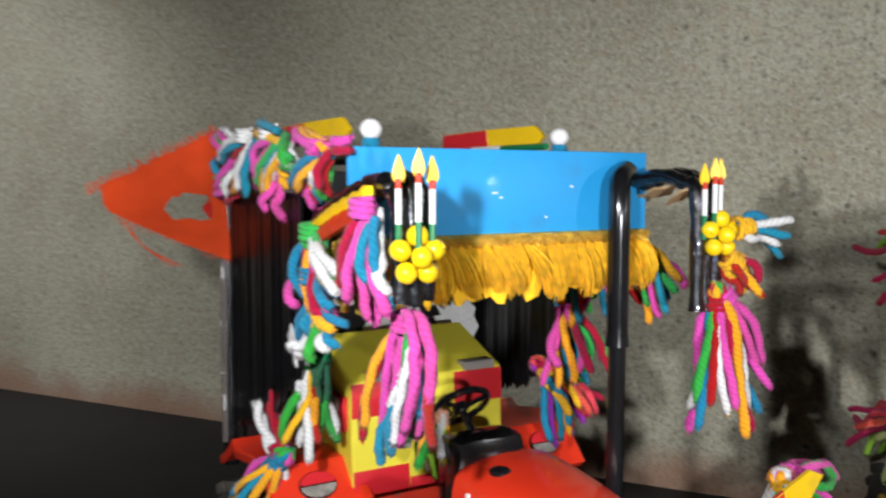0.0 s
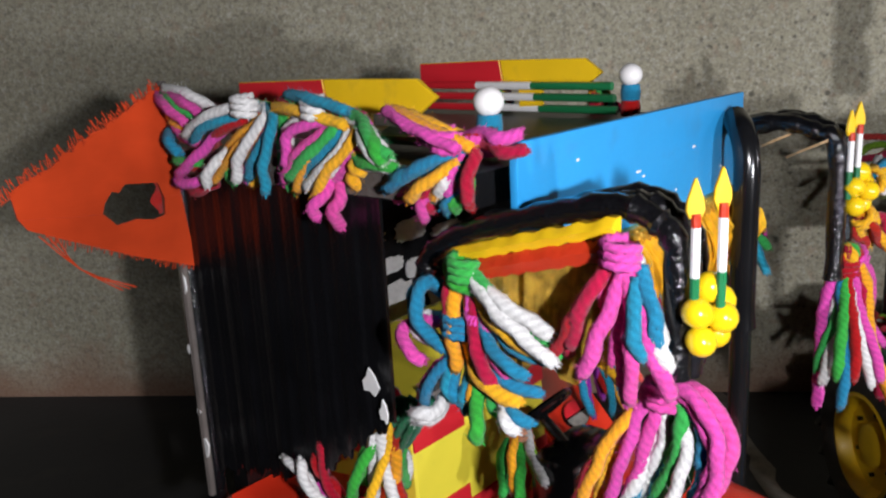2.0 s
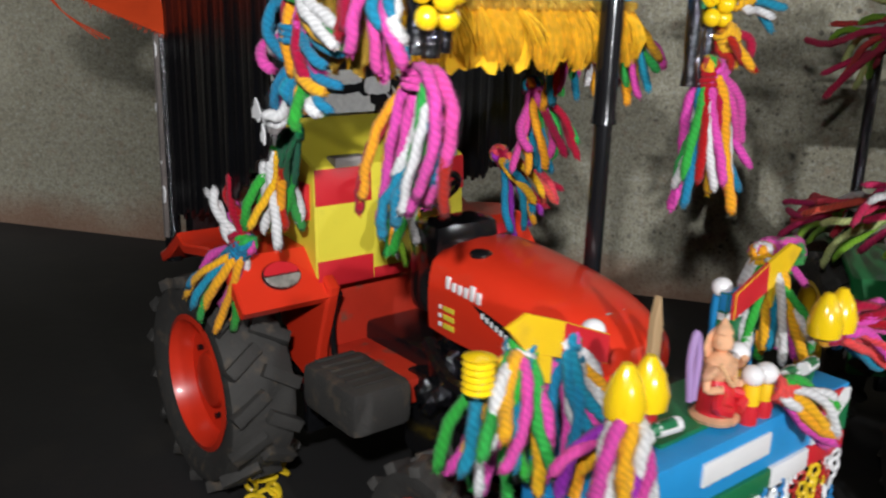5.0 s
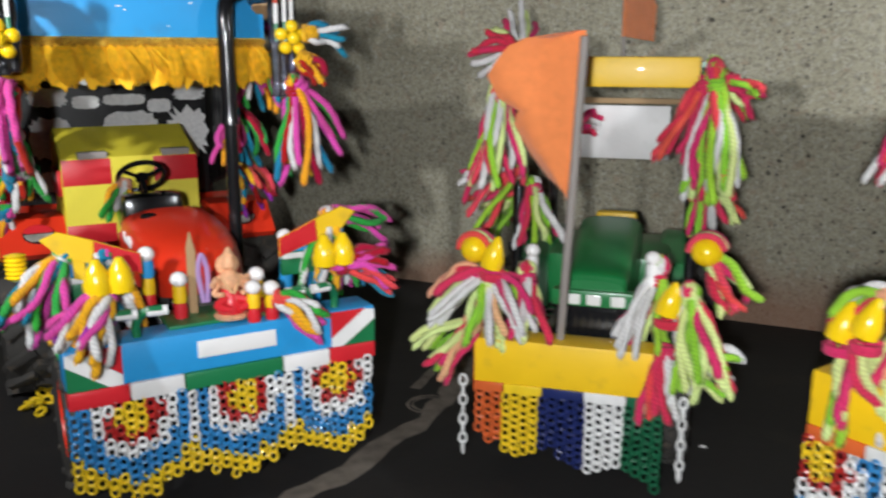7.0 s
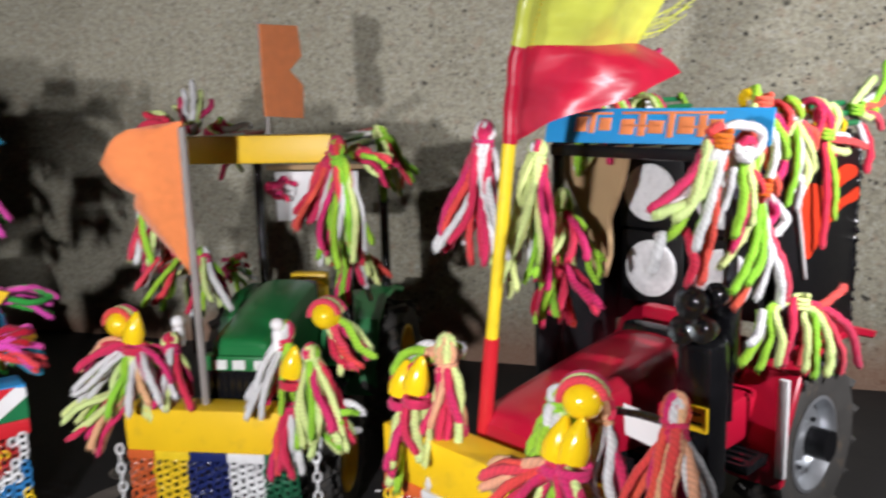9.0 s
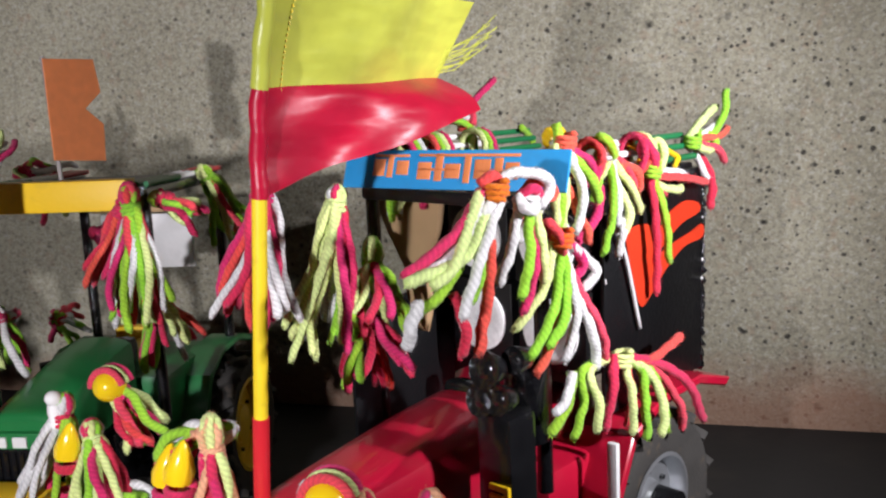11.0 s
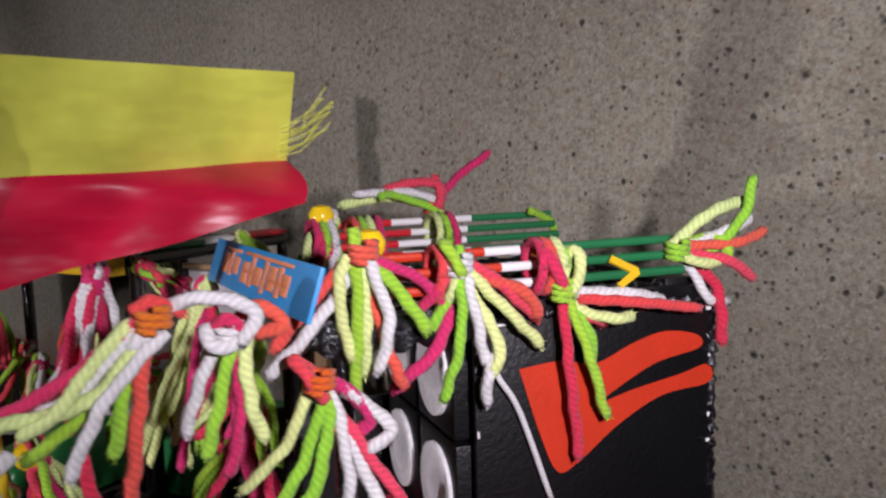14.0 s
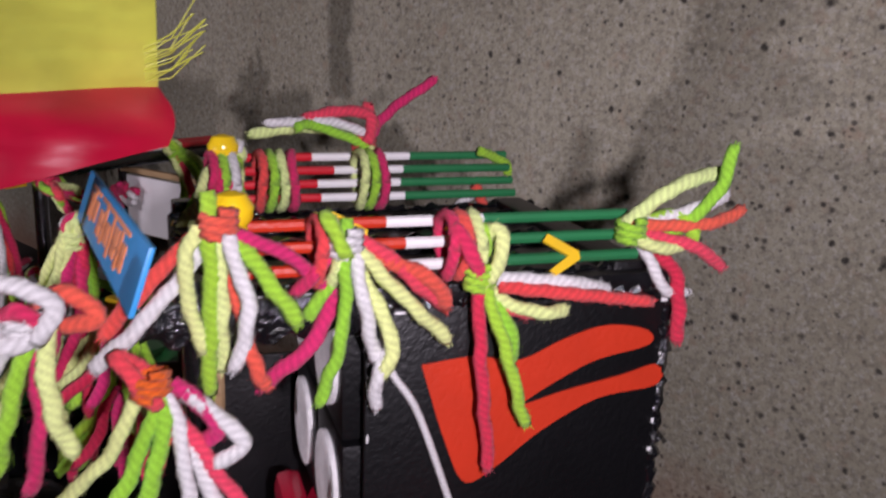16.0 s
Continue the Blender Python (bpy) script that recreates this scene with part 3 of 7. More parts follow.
def spear(parent, c, h, cols):
    """A thin stick painted green, white and red, topped by a flat card spearhead."""
    x, y, z = c
    bm = bmesh.new()
    for i, (f0, f1) in enumerate(((0.0, 0.42), (0.42, 0.88), (0.88, 1.0))):
        sweep(bm, [(x, y, z + h * f0), (x, y, z + h * f1)], 0.085, 8, slot=i)
    s = part("spear", bm, cols, parent, "stick painted green and white with a yellow spearhead")
    bm = bmesh.new()
    m = Matrix.Translation((x, y, z + h)) @ Matrix.Rotation(rnd.uniform(-0.7, -0.2), 4, "Z") @ Matrix(((1, 0, 0, 0), (0, 0, -1, 0.05), (0, 1, 0, 0), (0, 0, 0, 1)))
    prism(bm, [(-0.11, -0.08), (0.11, -0.08), (0.17, 0.06), (0.15, 0.24), (0.02, 0.6), (-0.02, 0.6), (-0.15, 0.24), (-0.17, 0.06)], 0.08, m, 0.015)
    part("spearhead", bm, YELLOW, s, "flat yellow card spearhead", smooth=False)
    return s


def ring_curtain(name, origin, turn, x0, x1, top, pick, label, lengths, depth=0.0):
    """Plastic rings linked in hanging chains side by side; pick(x, down) gives the colour."""
    t = thing(name, origin, turn, label, "chain curtain")
    px, pz = 0.385, 0.325
    meshes = {}
    n = int((x1 - x0) / px) + 1
    for c in range(n):
        x = x0 + c * px
        down = 0.0
        k = 0
        end = lengths(x)
        while down < end:
            key = pick(x, down)
            q = (key, k % 2)
            if q not in meshes:
                bm = bmesh.new()
                loops = []
                for a in range(10):
                    al = 2 * math.pi * a / 10
                    cx, cz = 0.162 * math.cos(al), 0.2 * math.sin(al)
                    loops.append([Vector((cx * (1 + 0.4 * math.cos(b)), 0.065 * math.sin(b), cz * (1 + 0.33 * math.cos(b)))) for b in (0, 1.57, 3.14, 4.71)])
                rows = [[bm.verts.new(p) for p in l] for l in loops]
                for i in range(10):
                    a, b = rows[i], rows[(i + 1) % 10]
                    for j in range(4):
                        bm.faces.new((a[j], a[(j + 1) % 4], b[(j + 1) % 4], b[j]))
                bmesh.ops.recalc_face_normals(bm, faces=bm.faces)
                ob = part("ring", bm, CHAIN[key], t)
                meshes[q] = ob.data
            else:
                ob = new("ring", meshes[q])
                ob.parent = t
            stag = 0.5 * pz * (c % 2)
            ob.matrix_basis = pose((x + rnd.uniform(-0.03, 0.03)) * CM, (depth + rnd.uniform(-0.06, 0.06) - 0.05 * (k % 2)) * CM, (top - down - stag) * CM, rnd.uniform(-12, 12), rnd.uniform(-9, 9), rnd.uniform(-22, 22))
            down += pz
            k += 1
    return t


# frames of the three tractors: the front bar's middle on the floor, x along the bar, y towards the tail
FRAMES = {1: ((1.1, 35.6, 0), 54.8), 2: ((12.7, 42.1, 0), 8.7), 3: ((25.5, 37.5, 0), -29.1)}


def place(k, p):
    """A point in tractor k's frame, as centimetres in the room."""
    o, turn = FRAMES[k]
    a = radians(turn)
    return Vector((o[0] + p[0] * math.cos(a) - p[1] * math.sin(a), o[1] + p[0] * math.sin(a) + p[1] * math.cos(a), o[2] + p[2]))


def heading(k, d):
    a = radians(FRAMES[k][1])
    return Vector((d[0] * math.cos(a) - d[1] * math.sin(a), d[0] * math.sin(a) + d[1] * math.cos(a), d[2])).normalized()


# ---------- tractor one: orange, blue sign ----------
def orange_tractor():
    t = thing("toy_tractor", *FRAMES[1], "orange toy tractor with black canopy, blue sign and checkered seat", "toy tractor", "toy tractors in a row")
    chassis(t, 3.4, 17, 18.5, 4.2, 5.7, 3.0, 5.8)
    h = hood(t, [(3.0, 0.8, 8.45, 8.7, 9.0), (3.2, 1.25, 8.3, 8.9, 9.4), (3.9, 1.65, 8.15, 9.05, 9.85), (5.2, 1.95, 8.0, 9.4, 10.3), (7.0, 2.12, 7.9, 9.65, 10.6), (9.0, 2.2, 7.9, 9.8, 10.8), (10.4, 2.2, 8.0, 9.85, 10.85)], ORANGE, "glossy orange bonnet")
    bm = bmesh.new()
    slab(bm, (-1.6, 3.3, 4.6), (1.6, 4.8, 8.2), 0.35)
    for k in range(6):
        slab(bm, (-1.3, 3.2, 5.0 + k * 0.42), (1.3, 3.35, 5.2 + k * 0.42))
    part("grille", bm, IRON, t, "black slatted grille")
    for s in (-1, 1):
        part("headlamp", slab(bmesh.new(), (s * 0.5, 3.2, 7.35), (s * 1.3, 3.6, 7.9), 0.12), GLASSY, t, "clear headlamp")
    lathe(bm := bmesh.new(), [(0.38, 10.5), (0.38, 10.74), (0.3, 10.8), (0.18, 10.8)], Matrix.Translation((-1.1, 9.1, 0)), 16)
    part("filler_cap", bm, IRON, h)
    part("emblem", slab(bmesh.new(), (-0.5, 4.2, 9.86), (0.35, 4.6, 9.98), 0.05, Matrix.Translation((0, 0, 0))), STEEL, h, "pale glinting badge")
    for i in range(6):
        part("lettering_bar", slab(bmesh.new(), (-2.24, 9.3 - i * 0.3, 9.62 - 0.02 * i), (-2.12, 9.5 - i * 0.3, 9.9 + (0.14 if i in (0, 4) else 0)), 0.04), WHITE, h)
    wedge = Matrix(((0, 0, 1, -2.16), (1, 0, 0, 0), (0, 1, 0, 0), (0, 0, 0, 1)))
    part("side_vent", prism(bmesh.new(), [(8.3, 9.5), (7.4, 9.32), (6.6, 9.12), (5.6, 8.75), (6.3, 8.72), (7.6, 9.0)], 0.08, wedge, 0.02), IRON, h, "black wedge along the bonnet")
    for i in range(6):
        part("lettering_bar", slab(bmesh.new(), (-2.23, 7.6 - i * 0.22, 9.12 - 0.07 * i), (-2.18, 7.75 - i * 0.22, 9.3 - 0.07 * i), 0.02), WHITE, h)
    part("gold_line", sweep(bmesh.new(), [(-2.2, 6.4, 8.95), (-2.17, 5.9, 8.85), (-2.1, 5.3, 8.55)], 0.04, 6), LEMON, h, "thin gold line")
    for k in range(3):
        part("warning_mark", slab(bmesh.new(), (-2.27, 9.0, 8.25 + k * 0.3), (-2.2, 9.55, 8.43 + k * 0.3), 0.03), LEMON, h)
        part("lettering_bar", slab(bmesh.new(), (-2.27, 9.65, 8.27 + k * 0.3), (-2.2, 9.8, 8.41 + k * 0.3), 0.02), WHITE, h)
    part("nose_band", lathe(bmesh.new(), [(1.5, 7.0), (1.75, 7.2), (1.8, 8.0), (1.6, 8.3)], Matrix.Translation((0, 4.6, 0)) @ Matrix.Diagonal((1, 0.95, 1, 1)), 24), RUBBER, t, "dull black nose under the bonnet")
    part("dashboard", slab(bmesh.new(), (-2.0, 10.3, 8.2), (0.9, 12.0, 11.5), 0.55), IRON, t, "black dashboard")
    steering(t, (-0.7, 12.4, 12.1), 1.1, -46)
    for k in range(9):
        y = 4.2 + 0.75 * k
        bm = slab(bmesh.new(), (-2.0 - 0.15 * math.sin(k * 2.3), y, 5.0 + 0.3 * math.sin(k * 1.7)), (2.0, y + 0.55, 7.6 + 0.25 * math.sin(k * 2.9)), 0.16)
        part("engine_rib", bm, TAPE, t)
    bm = bmesh.new()
    sweep(bm, curve([(-2.1, 10.5, 7.4), (-2.5, 8.5, 6.6), (-2.3, 6.5, 6.9), (-2.4, 4.5, 6.0)], 16), 0.28, 8)
    part("engine_hose", bm, TAPE, t, "black hose along the engine")
    bm = bmesh.new()
    slab(bm, (-3.2, 11, 4.9), (3.2, 15.4, 5.9), 0.25)
    slab(bm, (-3.3, 15.2, 5.6), (3.3, 19, 8.8), 0.3)
    part("cab_floor", bm, RUSTY, t, "muddy orange cab floor")
    for s in (-1, 1):
        bm = bmesh.new()
        prism(bm, [(13.85, 8.7), (15.6, 9.9), (17.4, 8.0), (17.0, 5.0), (15.0, 4.4), (14.7, 6.2)], 0.5, Matrix(((0, 0, 1, s * 3.7), (1, 0, 0, 0), (0, 1, 0, 0), (0, 0, 0, 1))), 0.1)
        part("inner_guard", bm, ORANGE, t, "orange inner guard beside the tyre")
        bm = bmesh.new()
        slab(bm, (s * 2.9, 10.2, 4.7), (s * 5.3, 13.6, 6.35), 0.35)
        step = part("step_box", bm, RUBBER, t, "worn black step box")
        for k in range(6):
            part("tread", slab(bmesh.new(), (s * 3.3, 10.7 + k * 0.5, 6.3), (s * 4.9, 10.9 + k * 0.5, 6.4), 0.03), RUBBER, step)
        pts = [(s * 3.3, 14.3 + 0.5 * math.sin(k * 0.26), 8.3 - 0.26 * k) for k in range(11)]
        part("pedal_arm", sweep(bmesh.new(), pts, 0.13, 8), IRON, t, "curved black pedal arm")
    for k in range(14):
        x, y, z = -2.3 + 0.35 * math.sin(k * 2.4), 4.6 + 0.42 * k, 6.2 + 0.8 * math.sin(k * 1.9)
        bm = bmesh.new()
        bmesh.ops.create_icosphere(bm, subdivisions=1, radius=0.55, matrix=Matrix.Translation((x, y, z)) @ Matrix.Rotation(k * 1.1, 4, "Z") @ Matrix.Rotation(k * 0.7, 4, "X") @ Matrix.Diagonal((0.8, 1.2, 0.9 + 0.3 * math.sin(k), 1)))
        part("crumpled_tape", bm, TAPE, t, smooth=False)
    for s in (-1, 1):
        fender(t, s, *((-7.2, -3.6) if s < 0 else (3.2, 6.6)), 18.4, 4.6, 4.6, ORANGE, True, ((-0.97, 0.82), (-0.66, 1.16), (-0.35, 1.18), (0.12, 1.1), (0.25, 1.16), (0.5, 0.98), (0.66, 0.9)))
        wheel(t, (s * 6.15, 18.5, 4.2), 4.2, 2.6, s, ORANGE, 15)
        wheel(t, (s * 5.0, 5.7, 3.0), 3.0, 1.9, s, ORANGE, 14)
    # seat box of yellow card with red patches
    bm = bmesh.new()
    m = Matrix(((0, 0, 1, -0.75), (1, 0, 0, 0), (0, 1, 0, 0), (0, 0, 0, 1)))
    prism(bm, [(14.4, 8.6), (14.6, 12.9), (17.8, 14.2), (18.6, 13.9), (18.6, 8.6)], 6.7, m, 0.08)
    b = part("seat_box", bm, LEMON, t, "yellow card box with red patches")
    tilt = math.atan2(0.2, 3.4)
    f = Matrix.Translation((0, 14.36, 8.6)) @ Matrix.Rotation(-tilt, 4, "X")
    for x0, x1, z0, z1 in ((-4.08, -1.75, 2.95, 4.24), (0.35, 2.58, 2.95, 4.24), (-4.08, -1.75, 0.0, 0.95), (0.35, 2.58, 0.0, 0.9), (-1.7, 0.3, 0.0, 0.4)):
        part("red_patch", slab(bmesh.new(), (x0, -0.03, z0), (x1, 0.04, z1), 0.02, f), SCARLET, b)
    part("red_patch", slab(bmesh.new(), (-4.3, 14.9, 11.0), (-4.06, 17.4, 12.3), 0.05, Matrix.Translation((0, 0, 0))), SCARLET, b)
    part("buckle", slab(bmesh.new(), (-4.36, 15.3, 11.7), (-4.26, 16.9, 12.25), 0.05), GREY, b, "dull grey patch")
    for x, z in ((-2.6, 12.95), (1.5, 12.95)):
        part("buckle", slab(bmesh.new(), (x - 0.7, 14.48, z - 0.1), (x + 0.7, 15.1, z + 0.25), 0.06), GREY, b, "dull grey patch")
    # exhaust: slim pipe, thick sleeve, top bent back
    bm = bmesh.new()
    sweep(bm, [(2.5, 7.5, 6.5), (2.5, 7.5, 15.2)], 0.3, 12)
    ex = part("exhaust_pipe", bm, IRON, t, "slim black exhaust pipe")
    bm = bmesh.new()
    sweep(bm, curve([(2.5, 7.5, 14.9), (2.5, 7.5, 17.5), (2.5, 7.5, 19.6), (2.75, 7.75, 20.4), (3.5, 8.3, 20.75)], 22), [0.42] + [0.37] * 22, 14)
    part("exhaust_sleeve", bm, IRON, ex, "thick black sleeve bent at the top")
    # canopy
    bm = bmesh.new()
    slab(bm, (-6.9, 9.6, 19.9), (4.9, 21.6, 20.7), 0.1)
    roof = part("roof", bm, SOOT, t, "black canopy roof")
    part("roof_edge", slab(bmesh.new(), (-7.1, 10.4, 20.0), (-6.86, 21.6, 20.75), 0.06), PLANK, roof, "bare weathered batten")
    sign = part("sign_board", slab(bmesh.new(), (-6.8, 8.5, 18.5), (4.6, 8.7, 21.4), 0.05), BLUE, t, "plain sky-blue board")
    part("braid", slab(bmesh.new(), (-6.7, 8.28, 18.3), (4.5, 8.62, 18.75), 0.08), TINSEL, sign, "glittering gold braid")
    bm = bmesh.new()
    for k in range(74):
        ball(bm, (-6.65 + 11.1 * k / 73, 8.2 + 0.05 * math.sin(k * 2.1), 18.5 + 0.07 * math.sin(k * 1.4)), 0.1 + 0.03 * math.sin(k * 2.7), (1, 1, 1), 1)
    for w in (0, 1):
        sweep(bm, [(-6.65 + 11.1 * q / 150, 8.16 + 0.07 * math.cos(q * 0.75 + w * 3.1), 18.52 + 0.16 * math.sin(q * 0.75 + w * 3.1)) for q in range(151)], 0.045, 5)
    tagged(part("braid_bead", bm, TINSEL, sign, "small gold beads along the braid"), kind="stuff")
    loops = []
    for k in range(60):
        x = -6.6 + 11.0 * k / 59
        low = 16.75 + 0.22 * math.sin(k * 0.9) + 0.15 * math.sin(k * 2.3)
        y = 8.42 + 0.12 * math.sin(k * 1.1)
        loops.append([Vector((x, y - 0.04, low)), Vector((x, 8.38, 18.4)), Vector((x, 8.5, 18.4)), Vector((x, y + 0.04, low))])
    part("fringe_backing", rings(bmesh.new(), loops), SILK, sign)
    bm = bmesh.new()
    for k in range(27):
        x0 = -6.5 + 10.8 * k / 26 + rnd.uniform(-0.06, 0.06)
        lean, full = 0.4 + 0.3 * math.sin(k * 1.9) + rnd.uniform(-0.15, 0.15), rnd.uniform(-0.3, 0.05)
        ln = 1.68 + 0.2 * math.sin(k * 1.7) + rnd.uniform(-0.14, 0.1)
        for j in range(44):
            u, v = rnd.uniform(-1, 1), rnd.uniform(-1, 1)
            x, y = x0 + 0.1 * u, 8.28 + 0.08 * v
            e = ln * (1 - 0.12 * u * u) + rnd.uniform(-0.16, 0.06)
            stray = rnd.uniform(-0.06, 0.06)
            sweep(bm, [(x, y, 18.42), (x + lean * 0.25 + 0.17 * u, y - 0.14 + full + 0.1 * v, 18.4 - e * 0.35), (x + lean * 0.65 + 0.22 * u, y - 0.1 + full * 1.4 + 0.1 * v, 18.4 - e * 0.72), (x + lean + 0.16 * u + stray, y + full + 0.08 * v, 18.4 - e)], [0.03, 0.034, 0.03, 0.014], 3)
    fr = part("fringe", bm, SILK, sign, "golden yellow silk fringe")
    tagged(fr, kind="stuff")
    left = ((11.0, 18.2), (10.7, 18.9), (9.7, 19.5), (7.8, 20.0), (6.2, 20.38), (5.4, 20.25), (5.0, 19.6), (4.9, 17.3))
    right = ((11.0, 18.6), (10.6, 20.0), (8.8, 20.3), (7.2, 20.6), (6.2, 20.4), (5.7, 19.8), (5.6, 16.2))
    for x, way in ((-7.0, left), (-6.62, left), (-6.24, left), (4.9, right), (4.5, right), (4.1, right)):
        arch_post(t, x + 0.02, [(y + 0.05 * math.sin(x * 9 + i), z + 0.06 * math.sin(x * 7 + 2 * i)) for i, (y, z) in enumerate(way)])
    for x0, x1, y, z, h in ((3.7, 4.85, 7.4, 20.05, 0.2), (3.8, 4.5, 6.3, 19.95, 0.3), (4.2, 5.0, 8.6, 19.8, 0.22)):
        m = Matrix(((1, 0, 0, (x0 + x1) / 2), (0, 0.9, 0.43, y), (0, -0.43, 0.9, z), (0, 0, 0, 1)))
        w = (x1 - x0) / 2
        q = [(w * (1 + 0.2 * math.sin(k * 4.1 + x0)) * math.cos(k * 0.5236), h * 2.2 * (1 + 0.25 * math.sin(k * 2.7 + y)) * math.sin(k * 0.5236)) for k in range(12)]
        part("torn_wrap", prism(bmesh.new(), q, 0.06, m), CARD, t, "torn pale paper under the black tape", smooth=False)
    for x, y in ((-6.8, 20.9), (4.8, 20.9)):
        part("canopy_post", sweep(bmesh.new(), [(x, y, 8.5), (x, y, 20.2)], 0.32, 10), TAPE, t, "post wrapped in black tape")
    for x in (-6.75, 4.75):
        loops = []
        for j in range(97):
            y = 12.5 + 8.3 * j / 96
            dx = 0.04 * math.sin(j * 0.33) + 0.05 * math.sin(j * 0.11) + 0.02 * math.sin(j * 0.9) + 0.012 * math.sin(j * 2.1)
            low = float(np.interp(y, (12.6, 15.8, 20.8), (14.2, 11.6, 10.3))) + 0.12 * math.sin(j * 0.8) + 0.1 * math.sin(j * 2.3)
            loops.append([Vector((x - 0.05 + dx, y, low)), Vector((x - 0.05 + dx * 0.5, y, 20.0)), Vector((x + 0.05 + dx * 0.5, y, 20.0)), Vector((x + 0.05 + dx, y, low))])
        part("side_screen", rings(bmesh.new(), loops), SHEET, t, "black plastic sheet hung as a side screen")
    back = part("speaker_board", slab(bmesh.new(), (-6.5, 19.6, 9.4), (4.5, 20.4, 19.8), 0.1), SOOT, t, "black speaker board")
    m = Matrix(((1, 0, 0, 0), (0, 0, -1, 19.52), (0, 1, 0, 0), (0, 0, 0, 1)))
    for x0, x1, z0, z1, jag in ((-1.3, 1.75, 11.6, 14.85, 0.05), (2.35, 4.45, 12.3, 14.9, 0.22), (-5.0, -2.9, 12.4, 14.6, 0.1), (-4.7, -3.4, 10.6, 11.7, 0.05), (-2.75, -1.35, 15.05, 15.75, 0.08),
                                (-1.15, 1.1, 15.2, 15.8, 0.08), (1.2, 2.5, 14.75, 15.5, 0.06), (2.7, 4.4, 15.4, 16.5, 0.12), (-4.9, -3.0, 15.2, 16.2, 0.12), (-2.4, 0.2, 16.3, 16.9, 0.1), (0.8, 2.4, 16.2, 17.0, 0.1)):
        cx, cz, w, h = (x0 + x1) / 2, (z0 + z1) / 2, (x1 - x0) / 2, (z1 - z0) / 2
        q = []
        for k in range(28):
            al = k * 2 * math.pi / 28
            e = 0.55
            u, v = abs(math.cos(al)) ** e * (1 if math.cos(al) > 0 else -1), abs(math.sin(al)) ** e * (1 if math.sin(al) > 0 else -1)
            j = 1 + jag * math.sin(k * 2.9 + x0 * 3)
            q.append((cx + w * u * j, cz + h * v * j))
        part("white_patch", prism(bmesh.new(), q, 0.06, m), MESHY, back, "white cut patch of net-like cloth", smooth=False)
    # painted band hung under the frame tube
    for c, drop, tall in ((YELLOW, 0.0, 0.34), (FLAME, 0.33, 0.46)):
        loops = []
        for j, p in enumerate(curve([(-7.35, 9.8, 19.22 - drop), (-7.45, 8.0, 19.75 - drop), (-7.4, 5.9, 20.3 - drop)], 22)):
            up = p.z + 0.03 * math.sin(j * 1.9) + 0.03 * math.sin(j * 4.3)
            dn = p.z - tall + 0.03 * math.sin(j * 2.7)
            swell = 0.15 + 0.012 * math.sin(j * 1.3)
            loops.append([Vector((p.x - swell, p.y, up - 0.1)), Vector((p.x - 0.06, p.y, up)), Vector((p.x + 0.14, p.y, up)), Vector((p.x + 0.14, p.y, dn)), Vector((p.x - 0.08, p.y, dn)), Vector((p.x - swell, p.y, dn + 0.12)), Vector((p.x - swell - 0.05, p.y, (up + dn) / 2))])
        part("hung_band", rings(bmesh.new(), loops), c, t, "flat painted band with uneven edges")
    for c, r in (((-6.75, 4.45, 18.55), 0.29), ((4.75, 5.2, 18.7), 0.29)):
        bead_flower(t, c, r, 5)
    for x, y in ((-7.25, 4.5), (-6.85, 4.2), (-6.35, 4.4), (4.1, 5.3), (4.45, 5.2), (4.8, 5.3)):
        spear(t, (x, y, 18.55), 1.95 + rnd.uniform(-0.14, 0.14), [LEAF, WHITE, FLAME])
    stick_rail(roof, -4.9, 21.1, 20.0, 11.0, [SCARLET, WHITE, LEAF], 4, 0.42)
    stick_rail(roof, 2.9, 21.7, 20.0, 11.8, [SCARLET, WHITE, LEAF], 4, 0.15, 0.38)
    arrow_board(roof, (-5.2, 11.9, 22.1), (0.02, -1, 0), 7.4, 0.85)
    arrow_board(roof, (3.0, 12.3, 22.1), (0.02, -1, 0), 7.4, 0.85)
    pearl_pin(roof, (-5.2, 10.4, 20.8), 0.95, [YARN["pink"], YARN["teal"]], 0.36)
    pearl_pin(roof, (2.9, 11.3, 20.8), 0.95, [YARN["maroon"], YARN["teal"]], 0.36)
    for x, y, z, w, h in ((-7.12, 20.75, 16.6, 0.18, 0.9), (-7.14, 20.7, 11.2, 0.3, 0.9), (-7.14, 20.8, 12.4, 0.2, 0.3), (-6.92, 13.1, 15.2, 0.5, 0.8), (-6.92, 12.7, 14.5, 0.25, 0.7), (-7.15, 20.9, 14.5, 0.14, 0.4)):
        m = Matrix(((0, 0, 1, x), (1, 0, 0, y), (0, 1, 0, z), (0, 0, 0, 1)))
        part("torn_patch", prism(bmesh.new(), [(w * (0.5 + 0.15 * math.sin(k * 2.2 + z)) * math.cos(k * 0.7), h * 0.5 * (0.8 + 0.2 * math.cos(k * 3.1 + y)) * math.sin(k * 0.7)) for k in range(9)], 0.05, m), WHITE, t, "torn white paper left on black tape", smooth=False)
    # small paint chips on the blue sign
    for x, z, w in ((-1.9, 20.0, 0.22), (-1.6, 19.85, 0.12), (1.2, 20.2, 0.16), (-4.6, 20.7, 0.1), (3.0, 19.4, 0.12), (0.2, 19.2, 0.08)):
        part("paint_chip", slab(bmesh.new(), (x, 8.485, z), (x + w, 8.52, z + 0.06), 0.01), WHITE, sign)
    loops = []
